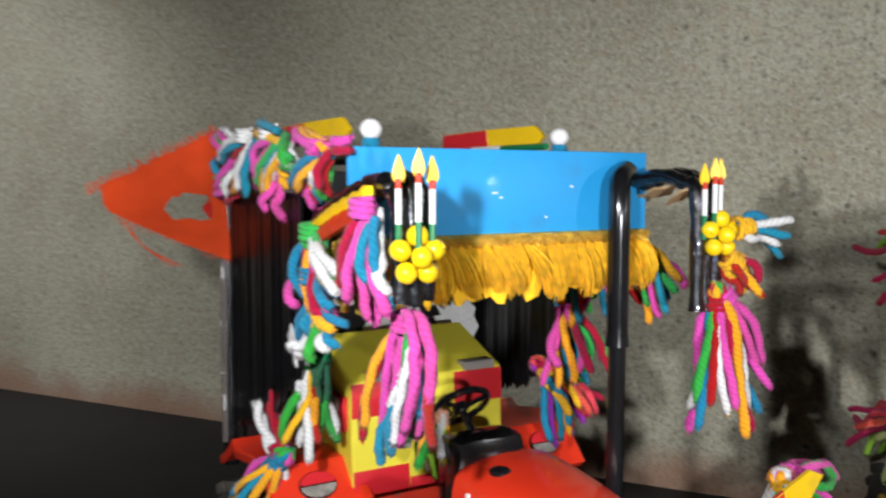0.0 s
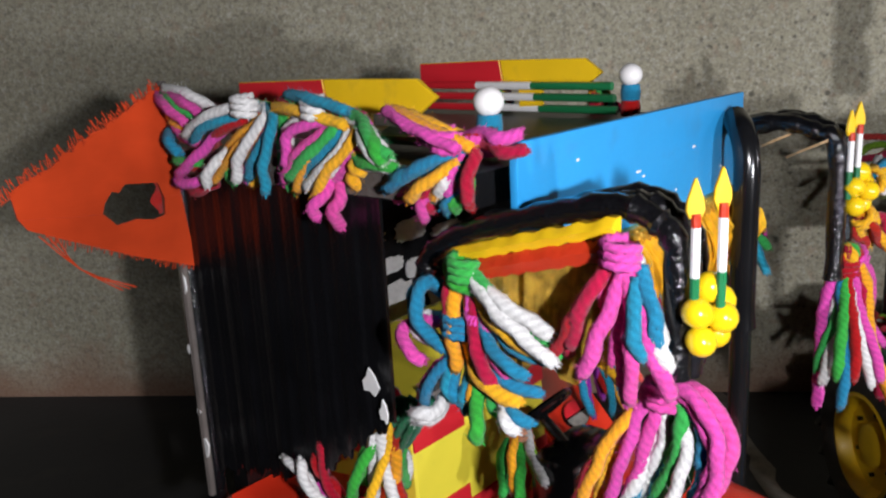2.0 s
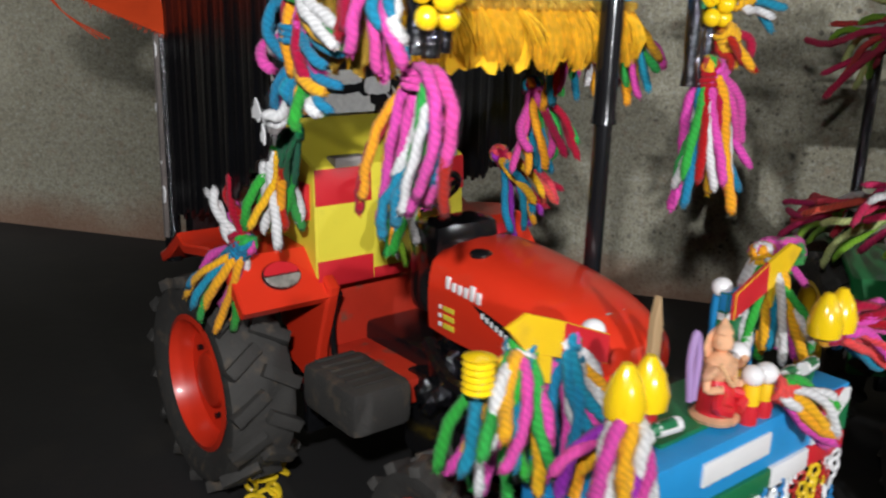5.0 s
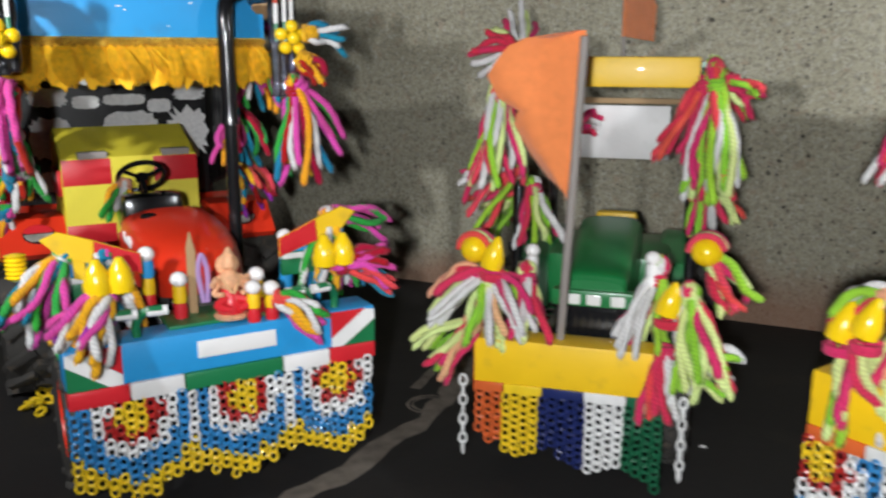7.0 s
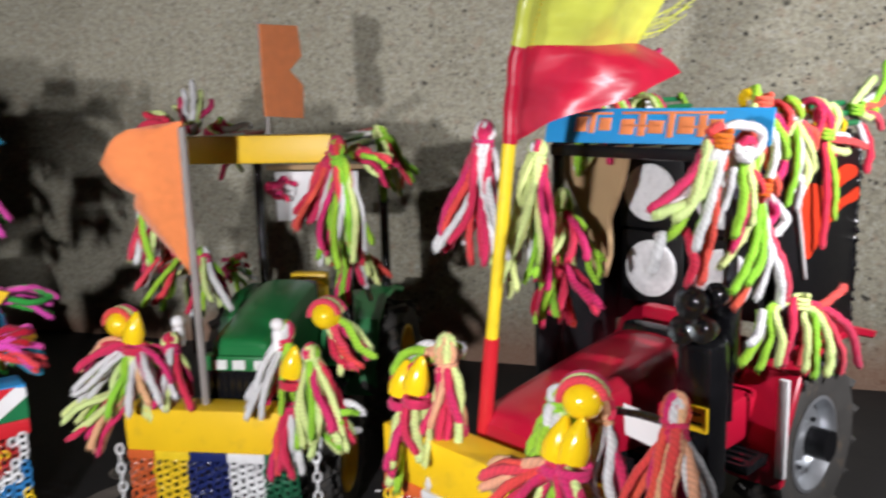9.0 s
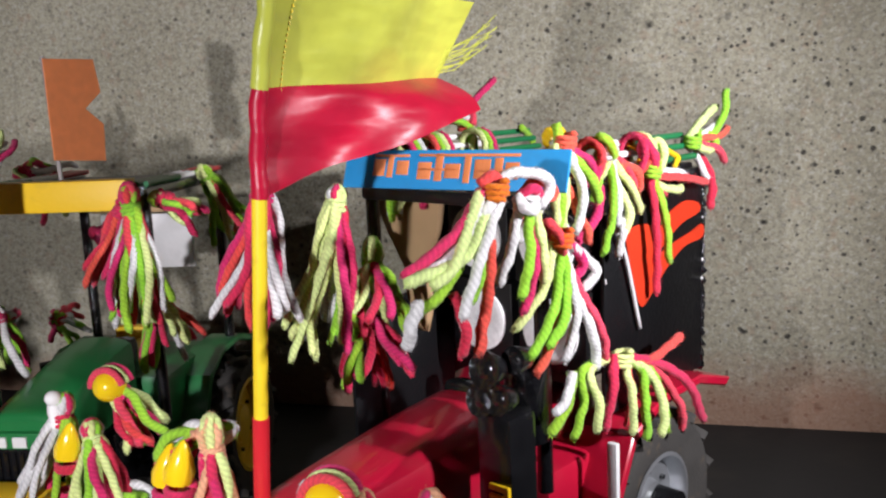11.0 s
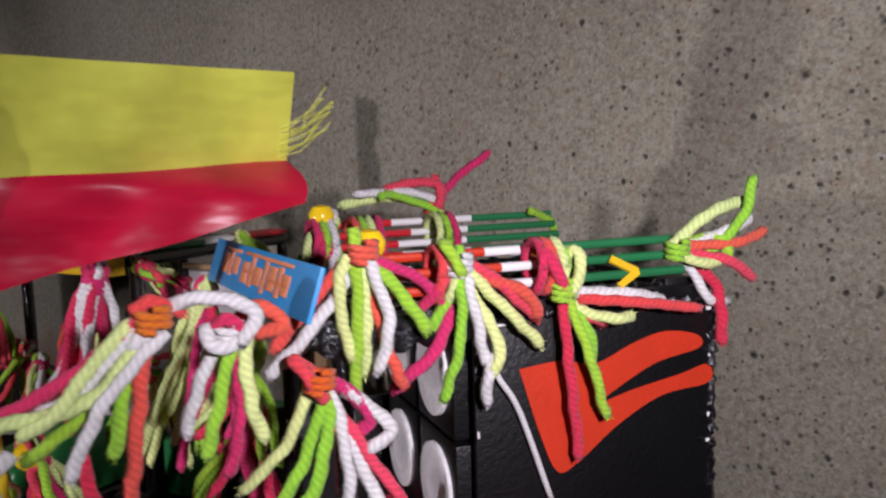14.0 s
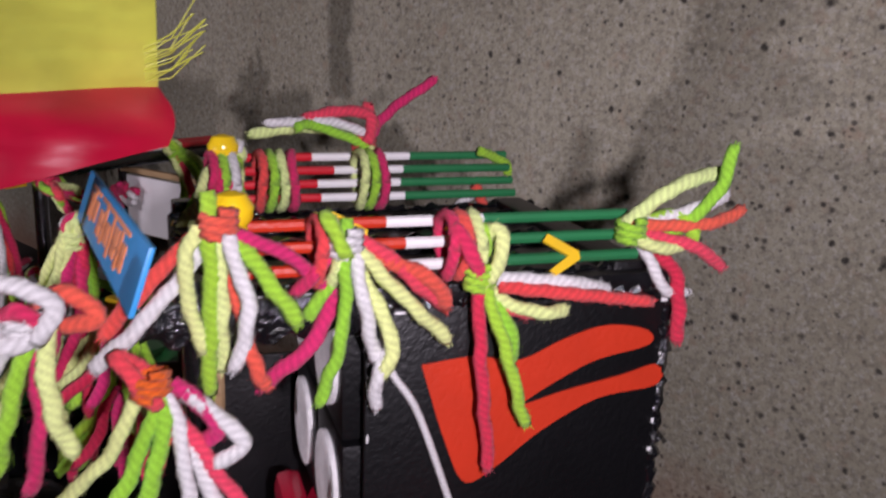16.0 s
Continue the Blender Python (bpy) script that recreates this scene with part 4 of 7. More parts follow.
    for j in range(18):
        y = 9.3 - 3.0 * j / 17
        d = 0.12 * math.sin(j * 1.7) + 0.06 * math.sin(j * 3.9)
        top = 18.6 + 0.28 * (9.3 - y)
        loops.append([Vector((-7.05 + d, y, 16.9 + 0.3 * math.sin(j * 0.9))), Vector((-7.0, y, top)), Vector((-6.94, y, top)), Vector((-6.99 + d, y, 16.9 + 0.3 * math.sin(j * 0.9)))])
    part("tinsel_cloth", rings(bmesh.new(), loops), TINSEL, t, "crumpled gold tinsel cloth")
    # torn saffron pennant at the tail
    part("flagpole", sweep(bmesh.new(), [(-7.05, 20.8, 9.5), (-7.0, 20.8, 22.6)], 0.15, 8), PLANK, t)
    bm = bmesh.new()
    m = Matrix(((1, 0, 0, 0), (0, 0, -1, 20.6), (0, 1, 0, 0), (0, 0, 0, 1))) @ Matrix.Translation((-0.55, 0, 0))
    edge = [(-6.55, 22.5)]
    for k in range(24):
        f = (k + 1) / 24
        edge.append((-6.55 - 4.6 * f + rnd.uniform(-0.05, 0.05), 22.5 - 2.3 * f + rnd.uniform(-0.07, 0.07)))
    # torn across: the upper and lower cloth meet in a seam at the tip, with a ragged hole by the hoist
    seam = [(-11.1, 19.5), (-10.4, 19.42), (-9.6, 19.3), (-8.85, 19.22)]
    over = [(-8.75, 19.5), (-8.5, 19.78), (-8.3, 19.72), (-8.1, 19.92), (-7.6, 19.86), (-7.1, 19.8)]
    under = [(-7.0, 18.85), (-7.4, 18.78), (-7.9, 18.9), (-8.5, 18.84)]
    prism(bm, edge + seam + over + [(-6.95, 19.35), (-6.4, 19.35)], 0.06, m)
    prism(bm, [(-6.4, 19.35), (-6.95, 19.35)] + under + seam[::-1] + [(-10.9, 19.2), (-10.2, 18.85), (-8.2, 17.9), (-6.2, 17.1)], 0.06, m @ Matrix.Translation((0, 0, 0.03)))
    bm.normal_update()
    part("pennant", bm, SAFFRON, t, "frayed saffron pennant with a hole", smooth=False)
    part("torn_strip", rings(bmesh.new(), [[Vector((-7.75 + 0.12 * math.sin(j * 0.9), 20.72, 19.85 - 0.11 * j)), Vector((-7.45, 20.8, 19.85 - 0.11 * j)), Vector((-7.42, 20.84, 19.85 - 0.11 * j)), Vector((-7.72 + 0.12 * math.sin(j * 0.9), 20.76, 19.85 - 0.11 * j))] for j in range(10)]), YARN["maroon"], t, "ragged maroon cloth strip")
    bm = bmesh.new()
    for k in range(130):
        f = k / 129
        x, z = -7.15 - 5.0 * f, 22.4 - 2.45 * f
        sweep(bm, [(x, 20.6, z - 0.1), (x - 0.12 + rnd.uniform(-0.16, 0.1), 20.58 + rnd.uniform(-0.1, 0.1), z + 0.16 + rnd.uniform(-0.1, 0.2))], 0.016, 4)
    for k in range(60):
        f = k / 59
        x, z = -10.9 + 4.2 * f, 19.0 - 1.8 * f
        sweep(bm, [(x, 20.6, z + 0.1), (x - 0.08 + rnd.uniform(-0.1, 0.05), 20.58, z - 0.1 - rnd.uniform(0, 0.22))], 0.014, 4)
    for k in range(3):
        sweep(bm, curve([(-11.2 + k * 0.2, 20.6, 19.0), (-10.3, 20.5, 17.9), (-9.2 + 0.2 * k, 20.5, 17.0)], 6), 0.025, 4)
    part("frayed_threads", bm, SAFFRON, t)
    # front bar with painted ends and edging
    bar = part("front_bar", slab(bmesh.new(), (-6.05, 0, 6.2), (6.05, 1.7, 7.75), 0.07), BLUE, t, "sky-blue painted front bar with a blank white plate")
    m = Matrix(((1, 0, 0, 0), (0, 0, -1, -0.02), (0, 1, 0, 0), (0, 0, 0, 1)))
    for s in (-1, 1):
        o = lambda x: s * x
        part("end_panel", prism(bmesh.new(), [(o(6.03), 7.6), (o(5.6), 7.68), (o(4.1), 6.6), (o(4.1), 6.22), (o(4.6), 6.22), (o(6.03), 7.2)], 0.1, m), WHITE, bar, smooth=False)
        part("end_panel", prism(bmesh.new(), [(o(5.6), 7.7), (o(4.1), 7.7), (o(4.1), 6.62)], 0.1, m), SCARLET, bar, smooth=False)
        part("end_panel", prism(bmesh.new(), [(o(6.03), 7.18), (o(4.62), 6.22), (o(6.03), 6.22)], 0.1, m), LEAF, bar, smooth=False)
    part("plate", slab(bmesh.new(), (-1.35, -0.08, 6.72), (1.75, 0.02, 7.4), 0.05), WHITE, bar, "blank white plate")
    for x0, x1, c in ((-6.05, -3.9, SCARLET), (-3.88, -1.9, WHITE), (-1.88, 2.0, LEAF), (2.02, 4.0, WHITE), (4.02, 6.05, SCARLET)):
        part("edging", slab(bmesh.new(), (x0, -0.1, 5.5), (x1, 0.5, 6.2), 0.12), c, bar)
    # things standing on the bar
    part("green_plate", slab(bmesh.new(), (-2.2, 0.7, 7.75), (2.2, 2.9, 7.9), 0.05), LEAF, bar)
    pearl_pin(t, (-2.44, 3.0, 8.0), 2.05, [SCARLET, YELLOW, BLUE], 0.34)
    pearl_pin(t, (-1.5, 1.75, 7.85), 1.35, [SCARLET, YELLOW], 0.33)
    pearl_pin(t, (1.38, 1.05, 7.85), 1.35, [SCARLET, YELLOW], 0.33)
    pearl_pin(t, (1.75, 0.35, 7.75), 1.0, [SCARLET, YELLOW], 0.33)
    pearl_pin(t, (1.0, 0.3, 7.75), 1.15, [SCARLET, YELLOW], 0.31)
    pearl_pin(t, (3.3, 3.0, 8.2), 2.0, [BLUE, BLUE], 0.33)
    part("yellow_spool", lathe(bmesh.new(), [(0.15, 10.0)] + [(0.3 + 0.07 * (i % 2), 10.1 + 0.1 * i) for i in range(12)] + [(0.1, 11.3)], Matrix.Translation((-7.1, 2.2, 2.0)) @ Matrix.Diagonal((1.05, 1.05, 0.8, 1)), 16), AMBER, t, "ribbed yellow plastic spool")
    part("wood_splinter", prism(bmesh.new(), [(-0.16, 7.8), (0.16, 7.8), (0.2, 10.4), (0.02, 11.2), (-0.14, 10.6)], 0.25, Matrix(((1, 0, 0, -0.9), (0, 0, -1, 2.2), (0, 1, 0, 0), (0, 0, 0, 1))), 0.03), CARD, t, "upright brown wood splinter")
    for s in (-1, 1):
        arrow_board(t, (s * 6.25, 2.3, 11.4), (s * 0.93, 0.02, 0.33), 3.7, 0.95)
        bm = bmesh.new()
        slab(bm, (s * 3.0, 2.6, 8.8), (s * 6.0, 2.9, 9.5), 0.05)
        slab(bm, (s * 3.0, 2.58, 9.5), (s * 6.0, 2.88, 9.8), 0.03, None, 1)
        slab(bm, (s * 3.0, 2.56, 9.8), (s * 6.0, 2.86, 10.4), 0.03, None, 2)
        slab(bm, (s * 4.3, 2.5, 7.0), (s * 4.7, 3.1, 8.9), 0.05, None, 2)
        part("side_bracket", bm, [LEAF, WHITE, BLUE], t, "bracket in green, white and blue")
        for dx in (0.0, 0.8):
            bm = bmesh.new()
            x = s * (3.9 + dx)
            lathe(bm, [(0.2, 9.6), (0.46, 9.75), (0.5, 10.1), (0.36, 10.6), (0.12, 11.0)], Matrix.Translation((x, 0.0, 0)), 16)
            part("yellow_drop", bm, AMBER, t, "glossy yellow drop-shaped bead")
        for dx in (3.4, 4.5):
            bm = bmesh.new()
            sweep(bm, curve([(s * dx, 0.6, 7.7), (s * dx, 0.55, 8.3), (s * (dx - 0.3), 0.3, 8.75), (s * (dx - 0.9), 0.2, 8.8)], 10), 0.17, 8)
            part("cord_leg", bm, LEAF, t)
            part("cord_tip", sweep(bmesh.new(), [(s * (dx - 0.35), 0.3, 8.75), (s * (dx - 1.1), 0.2, 8.75)], 0.2, 8), WHITE, t)
    return t


orange_tractor()


def rosettes(x, down):
    """Half-round rosettes hung from the bar: yellow heart, red, white, on blue, over a yellow hem that follows them."""
    near = min((-3.8, 0.35, 4.3), key=lambda c: abs(x - c))
    d = math.hypot(x - near, (down - 0.5) * 0.95)
    for r, key in ((0.6, "yellow"), (1.05, "red"), (1.5, "white")):
        if d < r:
            return key
    if d > 2.35 and down > 1.9:
        return "yellow"
    if abs(abs(x - 0.3) - 2.05) < 0.2:
        return "white"
    return "blue"


o1, r1 = FRAMES[1]
ring_curtain("chain_curtain", o1, r1, -5.9, 5.95, 5.45, rosettes, "curtain of plastic rings with red, white and yellow rosettes on blue", lambda x: 3.35 + 0.35 * math.cos((x - 0.3) * 1.55), -0.05)


# ---------- tractor two: green, yellow beam ----------
def green_tractor():
    t = thing("toy_tractor", *FRAMES[2], "green toy tractor under a yellow beam with orange flags", "toy tractor", "toy tractors in a row")
    chassis(t, 2.4, 15, 14.5, 4.0, 4.6, 2.5, 4.6)
    hood(t, [(2.2, 1.2, 8.3, 8.6, 8.85), (2.6, 1.35, 7.6, 8.9, 9.2), (4.5, 1.4, 7.0, 9.25, 9.6), (7.0, 1.45, 7.0, 9.6, 10.1), (9.0, 1.5, 6.8, 9.8, 10.35)], GREEN, "glossy green bonnet").location = (0.006, 0, 0)
    bm = bmesh.new()
    slab(bm, (-1.0, 2.1, 5.2), (2.3, 3.2, 8.1), 0.15)
    for k in range(9):
        slab(bm, (-0.8 + k * 0.33, 1.98, 5.4), (-0.65 + k * 0.33, 2.12, 7.6))
    part("grille", bm, IRON, t, "black barred grille")
    part("nose_band", slab(bmesh.new(), (-1.1, 1.95, 7.75), (2.3, 2.6, 8.45), 0.12), GREEN, t)
    for x in (-0.5, 0.35, 1.35):
        part("headlamp", slab(bmesh.new(), (x, 1.86, 7.85), (x + 0.6, 2.0, 8.3), 0.05), GLASSY, t, "clear headlamp")
    part("front_weight", slab(bmesh.new(), (-1.3, 0.9, 5.6), (2.5, 2.2, 6.4), 0.15), GREEN, t)
    part("dashboard", slab(bmesh.new(), (-0.8, 9.0, 8.2), (2.0, 10.0, 10.2), 0.4), IRON, t)
    bm = bmesh.new()
    slab(bm, (-0.6, 10.6, 8.3), (1.6, 13.2, 9.3), 0.35)
    slab(bm, (-0.6, 12.6, 9.0), (1.6, 13.4, 9.9), 0.3)
    part("seat", bm, YELLOW, t, "yellow moulded seat")
    part("cab_floor", slab(bmesh.new(), (-2.6, 9.6, 5.4), (3.4, 16, 8.2), 0.3), GREEN, t)
    for s in (-1, 1):
        fender(t, s, *((-4.5, -2.6) if s < 0 else (2.9, 4.7)), 14.6, 4.3, 3.9, GREEN, False)
        wheel(t, (s * 4.6 + 0.2, 14.5, 3.9), 3.9, 2.0, s, YELLOW, 16)
        wheel(t, (s * 3.6 + 0.4, 4.9, 2.5), 2.5, 1.6, s, YELLOW, 14)
    bar = part("front_bar", slab(bmesh.new(), (-3.95, 0, 4.75), (3.95, 1.5, 6.65), 0.07), YELLOW, t, "yellow painted front bar")
    part("bar_end", slab(bmesh.new(), (-3.99, 0.1, 4.3), (-3.94, 1.45, 6.55), 0.01), CHAIN["orange"], bar)
    for x0, x1, c in ((-3.95, -2.7, "orange"), (-2.68, -1.1, "yellow"), (-1.08, 0.6, "navy"), (0.62, 2.3, "white"), (2.32, 3.95, "green")):
        part("edging", slab(bmesh.new(), (x0, -0.05, 4.35), (x1, 0.4, 4.76), 0.06), CHAIN[c], bar)
    # canopy frame
    for x in (-3.6, 4.4):
        part("canopy_post", sweep(bmesh.new(), [(x, 6.9, 7), (x, 6.9, 17.2)], 0.27, 10), TAPE, t, "post wrapped in black tape")
        part("canopy_post", sweep(bmesh.new(), [(x * 0.95, 16.2, 7), (x * 0.95, 16.2, 17.2)], 0.27, 10), TAPE, t, "post wrapped in black tape")
        part("roof_rail", sweep(bmesh.new(), [(x, 6.7, 17.2), (x * 0.95, 16.4, 17.2)], 0.3, 10), TAPE, t)
    beam = part("roof_beam", slab(bmesh.new(), (-3.75, 5.6, 16.65), (4.3, 6.5, 17.95), 0.08), YELLOW, t, "yellow painted wooden beam")
    part("roof", slab(bmesh.new(), (-3.6, 6.5, 17.0), (4.2, 16.5, 17.3), 0.05), SOOT, t)
    part("rear_board", slab(bmesh.new(), (-2.1, 15.4, 12.4), (2.9, 15.6, 15.3), 0.04), WHITE, t, "white card rear board")
    part("roof_batten", slab(bmesh.new(), (-2.6, 15.4, 15.4), (3.4, 15.7, 15.7), 0.05), CARD, t)
    stick_rail(t, -3.4, 17.6, 16.2, 7.2, [SCARLET, WHITE, LEAF], 3, 0.42)
    stick_rail(t, 4.0, 17.6, 16.2, 7.2, [SCARLET, WHITE, LEAF], 3, 0.42)
    # small orange flag on the roof: a folded cloth strip with a notched edge
    part("flag_stick", sweep(bmesh.new(), [(1.0, 6.6, 17.5), (0.9, 6.4, 23.1)], 0.1, 8), GREY, t)
    bm = bmesh.new()
    m = Matrix(((0.5, 0, -0.866, 0.95), (0.866, 0, 0.5, 6.3), (0, 1, 0, 0), (0, 0, 0, 1)))
    prism(bm, [(0, 18.8), (0, 23.0), (2.3, 23.0), (2.5, 21.6), (1.7, 20.9), (2.5, 20.2), (2.4, 18.6)], 0.09, m, 0.02)
    part("small_flag", bm, PEACH, t, "small faded-orange cloth flag with a notched edge", smooth=False)
    # pennant pole on the bar
    pole = part("pennant_pole", sweep(bmesh.new(), [(-0.55, 0.9, 6.2), (0.25, -0.9, 18.7)], 0.17, 10), GREY, t, "thin grey pole")
    bm = bmesh.new()
    out = []
    for x, z in ((0.05, 18.9), (-1.5, 18.8), (-2.6, 18.3), (-3.35, 17.3), (-3.0, 16.4), (-2.2, 15.95), (-2.45, 15.5), (-1.9, 14.4), (-1.1, 13.3), (-0.35, 12.6)):
        out.append((x, z))
    w = 10
    rows = []
    for i in range(25):
        f = i / 24
        z = 18.9 - 6.4 * f
        lim = np.interp(-z, [-p[1] for p in out], [p[0] for p in out])
        x0 = 0.25 - 0.62 * f + 0.05
        rows.append([(x0 + (lim - x0) * k / w, z, -0.95 + 1.1 * f + 0.35 * math.sin(k / w * 5 + f * 3) * k / w) for k in range(w + 1)])
    for d in (0.0, 0.06):
        grid = [[bm.verts.new((x, y + d, z)) for x, z, y in row] for row in rows]
        for a, b in zip(grid, grid[1:]):
            for k in range(w):
                bm.faces.new((a[k], a[k + 1], b[k + 1], b[k]) if d else (a[k], b[k], b[k + 1], a[k + 1]))
    part("pennant", bm, PEACH, pole, "faded orange cloth pennant with two lobes")
    # hanging chains at the bar's ends
    for x in (-4.5, 4.5):
        bm = bmesh.new()
        for k in range(8):
            mm = Matrix.Translation((x, 0.3, 4.6 - k * 0.44)) @ Matrix.Rotation(radians(90 * (k % 2) + 20), 4, "Z")
            sweep(bm, [mm @ Vector((0.15 * math.cos(a * 0.6283), 0, 0.26 * math.sin(a * 0.6283))) for a in range(11)], 0.06, 6)
        part("hanging_chain", bm, CHAIN["white"], t, "short white plastic chain")
    return t


green_tractor()


def stripes(x, down):
    return "orange" if x < -2.7 else "yellow" if x < -1.1 else "navy" if x < 0.6 else "white" if x < 2.3 else "green"


o2, r2 = FRAMES[2]
ring_curtain("chain_curtain", o2, r2, -3.75, 3.85, 4.3, stripes, "curtain of plastic rings in orange, yellow, navy, white and green stripes", lambda x: 2.6 + 0.3 * math.sin(x * 2.1) + 0.12 * x, 0.1)


# ---------- tractor three: crimson, flag and flames ----------
def crimson_tractor():
    t = thing("toy_tractor", *FRAMES[3], "crimson toy tractor with flame-painted black screens and speaker stacks", "toy tractor", "toy tractors in a row")
    chassis(t, 2.8, 17, 17.8, 4.0, 5.0, 2.9, 5.0)
    h = hood(t, [(2.2, 1.35, 7.2, 7.95, 8.2), (2.8, 1.6, 6.8, 8.2, 8.65), (5.5, 1.8, 6.2, 8.45, 9.1), (8.5, 1.95, 6.0, 8.7, 9.5), (11.0, 2.0, 6.0, 8.85, 9.75)], RED, "glossy crimson bonnet")
    h.location = (-0.004, 0, 0)
    bm = bmesh.new()
    slab(bm, (-1.95, 2.2, 4.6), (1.15, 3.4, 7.9), 0.3)
    part("grille", bm, IRON, t, "black grille")
    for x in (-1.75, 0.05):
        part("headlamp", slab(bmesh.new(), (x, 2.05, 7.15), (x + 0.9, 2.3, 7.55), 0.1), GLASSY, t, "clear headlamp")
    for k in range(3):
        part("grille_bar", slab(bmesh.new(), (-1.85, 2.05, 5.2 + k * 0.75), (1.05, 2.25, 5.4 + k * 0.75), 0.05), STEEL, t, "silver grille bar")
    part("dashboard", slab(bmesh.new(), (-1.9, 11.0, 8.2), (1.2, 12.0, 10.0), 0.4), IRON, t)
    part("cab_floor", slab(bmesh.new(), (-3.6, 11.5, 5.2), (2.8, 19, 7.2), 0.3), RED, t)
    bm = bmesh.new()
    slab(bm, (-2.0, 14.0, 7.2), (1.2, 17.0, 8.6), 0.4)
    slab(bm, (-2.2, 13.0, 8.2), (1.4, 13.8, 10.3), 0.35)
    part("seat", bm, RED, t)
    for s in (-1, 1):
        x0, x1 = (-5.4, -2.8) if s < 0 else (2.0, 4.4)
        f = fender(t, s, x0, x1, 17.8, 4.4, 4.4, RED, False)
        part("mudguard_stripe", slab(bmesh.new(), (x1 - 0.3, 13.25, 4.0), (x1 + 0.12, 13.5, 8.2), 0.08), WHITE, f, "white edging stripe")
        wheel(t, (s * 3.5 - 0.4, 17.6, 4.0), 4.0, 2.0, s, STEEL, 16, 0.53)
        wheel(t, (s * 4.2 - 0.4, 5.0, 2.8), 2.8, 1.8, s, STEEL, 14)
    case = part("side_case", slab(bmesh.new(), (2.95, 7.5, 5.0), (4.4, 8.9, 10.9), 0.3), IRON, t, "glossy black side case")
    bm = bmesh.new()
    for k in range(3):
        slab(bm, (3.55, 7.36, 7.75 + k * 0.36), (4.3, 7.52, 7.97 + k * 0.36), 0.05)
    slab(bm, (4.15, 7.36, 7.75), (4.35, 7.52, 8.69), 0.05)
    part("yellow_mark", bm, YELLOW, case, "yellow zigzag mark")
    for x, y, z, r in ((3.3, 7.6, 11.3, 0.55), (4.1, 7.5, 11.5, 0.5), (3.7, 7.4, 12.4, 0.6), (4.2, 8.2, 12.6, 0.45)):
        k = part("lamp_cup", lathe(bmesh.new(), [(0.1, -0.5), (r * 0.7, -0.4), (r, 0.1), (r, 0.25), (r * 0.8, 0.2)], Matrix.Translation((x, y, z)) @ Matrix.Rotation(radians(80), 4, "X"), 18), TAPE, case, "black lamp cup")
        part("lens", ball(bmesh.new(), (x, y - 0.1, z), r * 0.72, (1, 0.4, 1), 2), IRON, k)
    part("air_cleaner", lathe(bmesh.new(), [(0.7, 9.5), (0.75, 9.7), (0.75, 12.2), (0.5, 12.5), (0.2, 12.6)], Matrix.Translation((3.6, 9.4, 0)), 18), TAPE, t)
    bar = part("front_bar", slab(bmesh.new(), (-4.4, 0, 6.1), (4.4, 1.5, 8.0), 0.07), YELLOW, t, "yellow painted front bar")
    for x0, x1, c in ((-4.4, -2.4, "orange"), (-2.38, -0.4, "white"), (-0.38, 1.6, "green"), (1.62, 4.4, "orange")):
        part("edging", slab(bmesh.new(), (x0, -0.06, 5.6), (x1, 0.4, 6.1), 0.06), CHAIN[c], bar)
    m = Matrix(((1, 0, 0, 0), (0, 0, -1, 2.05), (0, 1, 0, 0), (0, 0, 0, 1)))
    part("white_card", prism(bmesh.new(), [(4.6, 10.5), (5.5, 10.4), (6.2, 10.15), (5.8, 9.4), (4.7, 9.55)], 0.06, m), WHITE, t, "loose white card pointer", smooth=False)
    part("side_rod", sweep(bmesh.new(), curve([(3.6, 1.4, 7.0), (3.7, 2.0, 9.6), (4.4, 2.1, 10.2), (6.7, 1.9, 10.4)], 14), 0.14, 8), TAPE, t, "black taped side rod")
    # canopy
    part("roof", slab(bmesh.new(), (-5.2, 10.4, 16.9), (3.4, 22.0, 17.4), 0.12), SHEET, t, "black canopy roof")
    for j in range(7):
        x = -4.6 + 1.25 * j
        run = [p + Vector((0.06 * math.sin(i * 2.1 + j), 0, 0.05 * math.sin(i * 2.9 + j))) for i, p in enumerate(curve([(x, 10.5, 17.4), (x + 0.2, 16, 17.42), (x - 0.1, 21.9, 17.4)], 50))]
        part("tape_ridge", sweep(bmesh.new(), run, [0.13 + 0.05 * math.sin(i * 1.3 + j) for i in range(51)], 6), TAPE, t, "wrinkle of glossy black tape", smooth=False)
    for x, y in ((-5.0, 10.8), (3.2, 10.8)):
        part("canopy_post", sweep(bmesh.new(), [(x, y, 7), (x, y, 17.8)], 0.28, 10), TAPE, t, "post wrapped in black tape")
    sc = []
    for x in (-5.15, 3.25):
        s = part("side_screen", slab(bmesh.new(), (x - 0.1, 14.4, 8.6), (x + 0.1, 22.0, 16.85), 0.06), SOOT, t, "black painted side screen with orange flames")
        sc.append(s)
        m = Matrix(((0, 0, 1, x + (0.12 if x > 0 else -0.12)), (1, 0, 0, 0), (0, 1, 0, 0), (0, 0, 0, 1)))
        edge = [(15.7, 15.5), (17.0, 15.6), (18.1, 15.4), (19.3, 15.85), (20.4, 16.1), (21.5, 15.9), (21.6, 15.5), (20.1, 15.2), (18.8, 14.6), (18.3, 14.25), (19.4, 14.5), (20.9, 14.75), (21.9, 14.95), (21.95, 14.4), (20.3, 14.2), (18.8, 13.5), (17.6, 12.65), (16.85, 12.4), (16.3, 13.6)]
        line = [(p.x, p.y) for p in curve([(u, v, 0) for u, v in edge + edge[:1]], 110)][:-1]
        part("flame", prism(bmesh.new(), line, 0.05, m), FLAME, s, "orange flame painted on black", smooth=False)
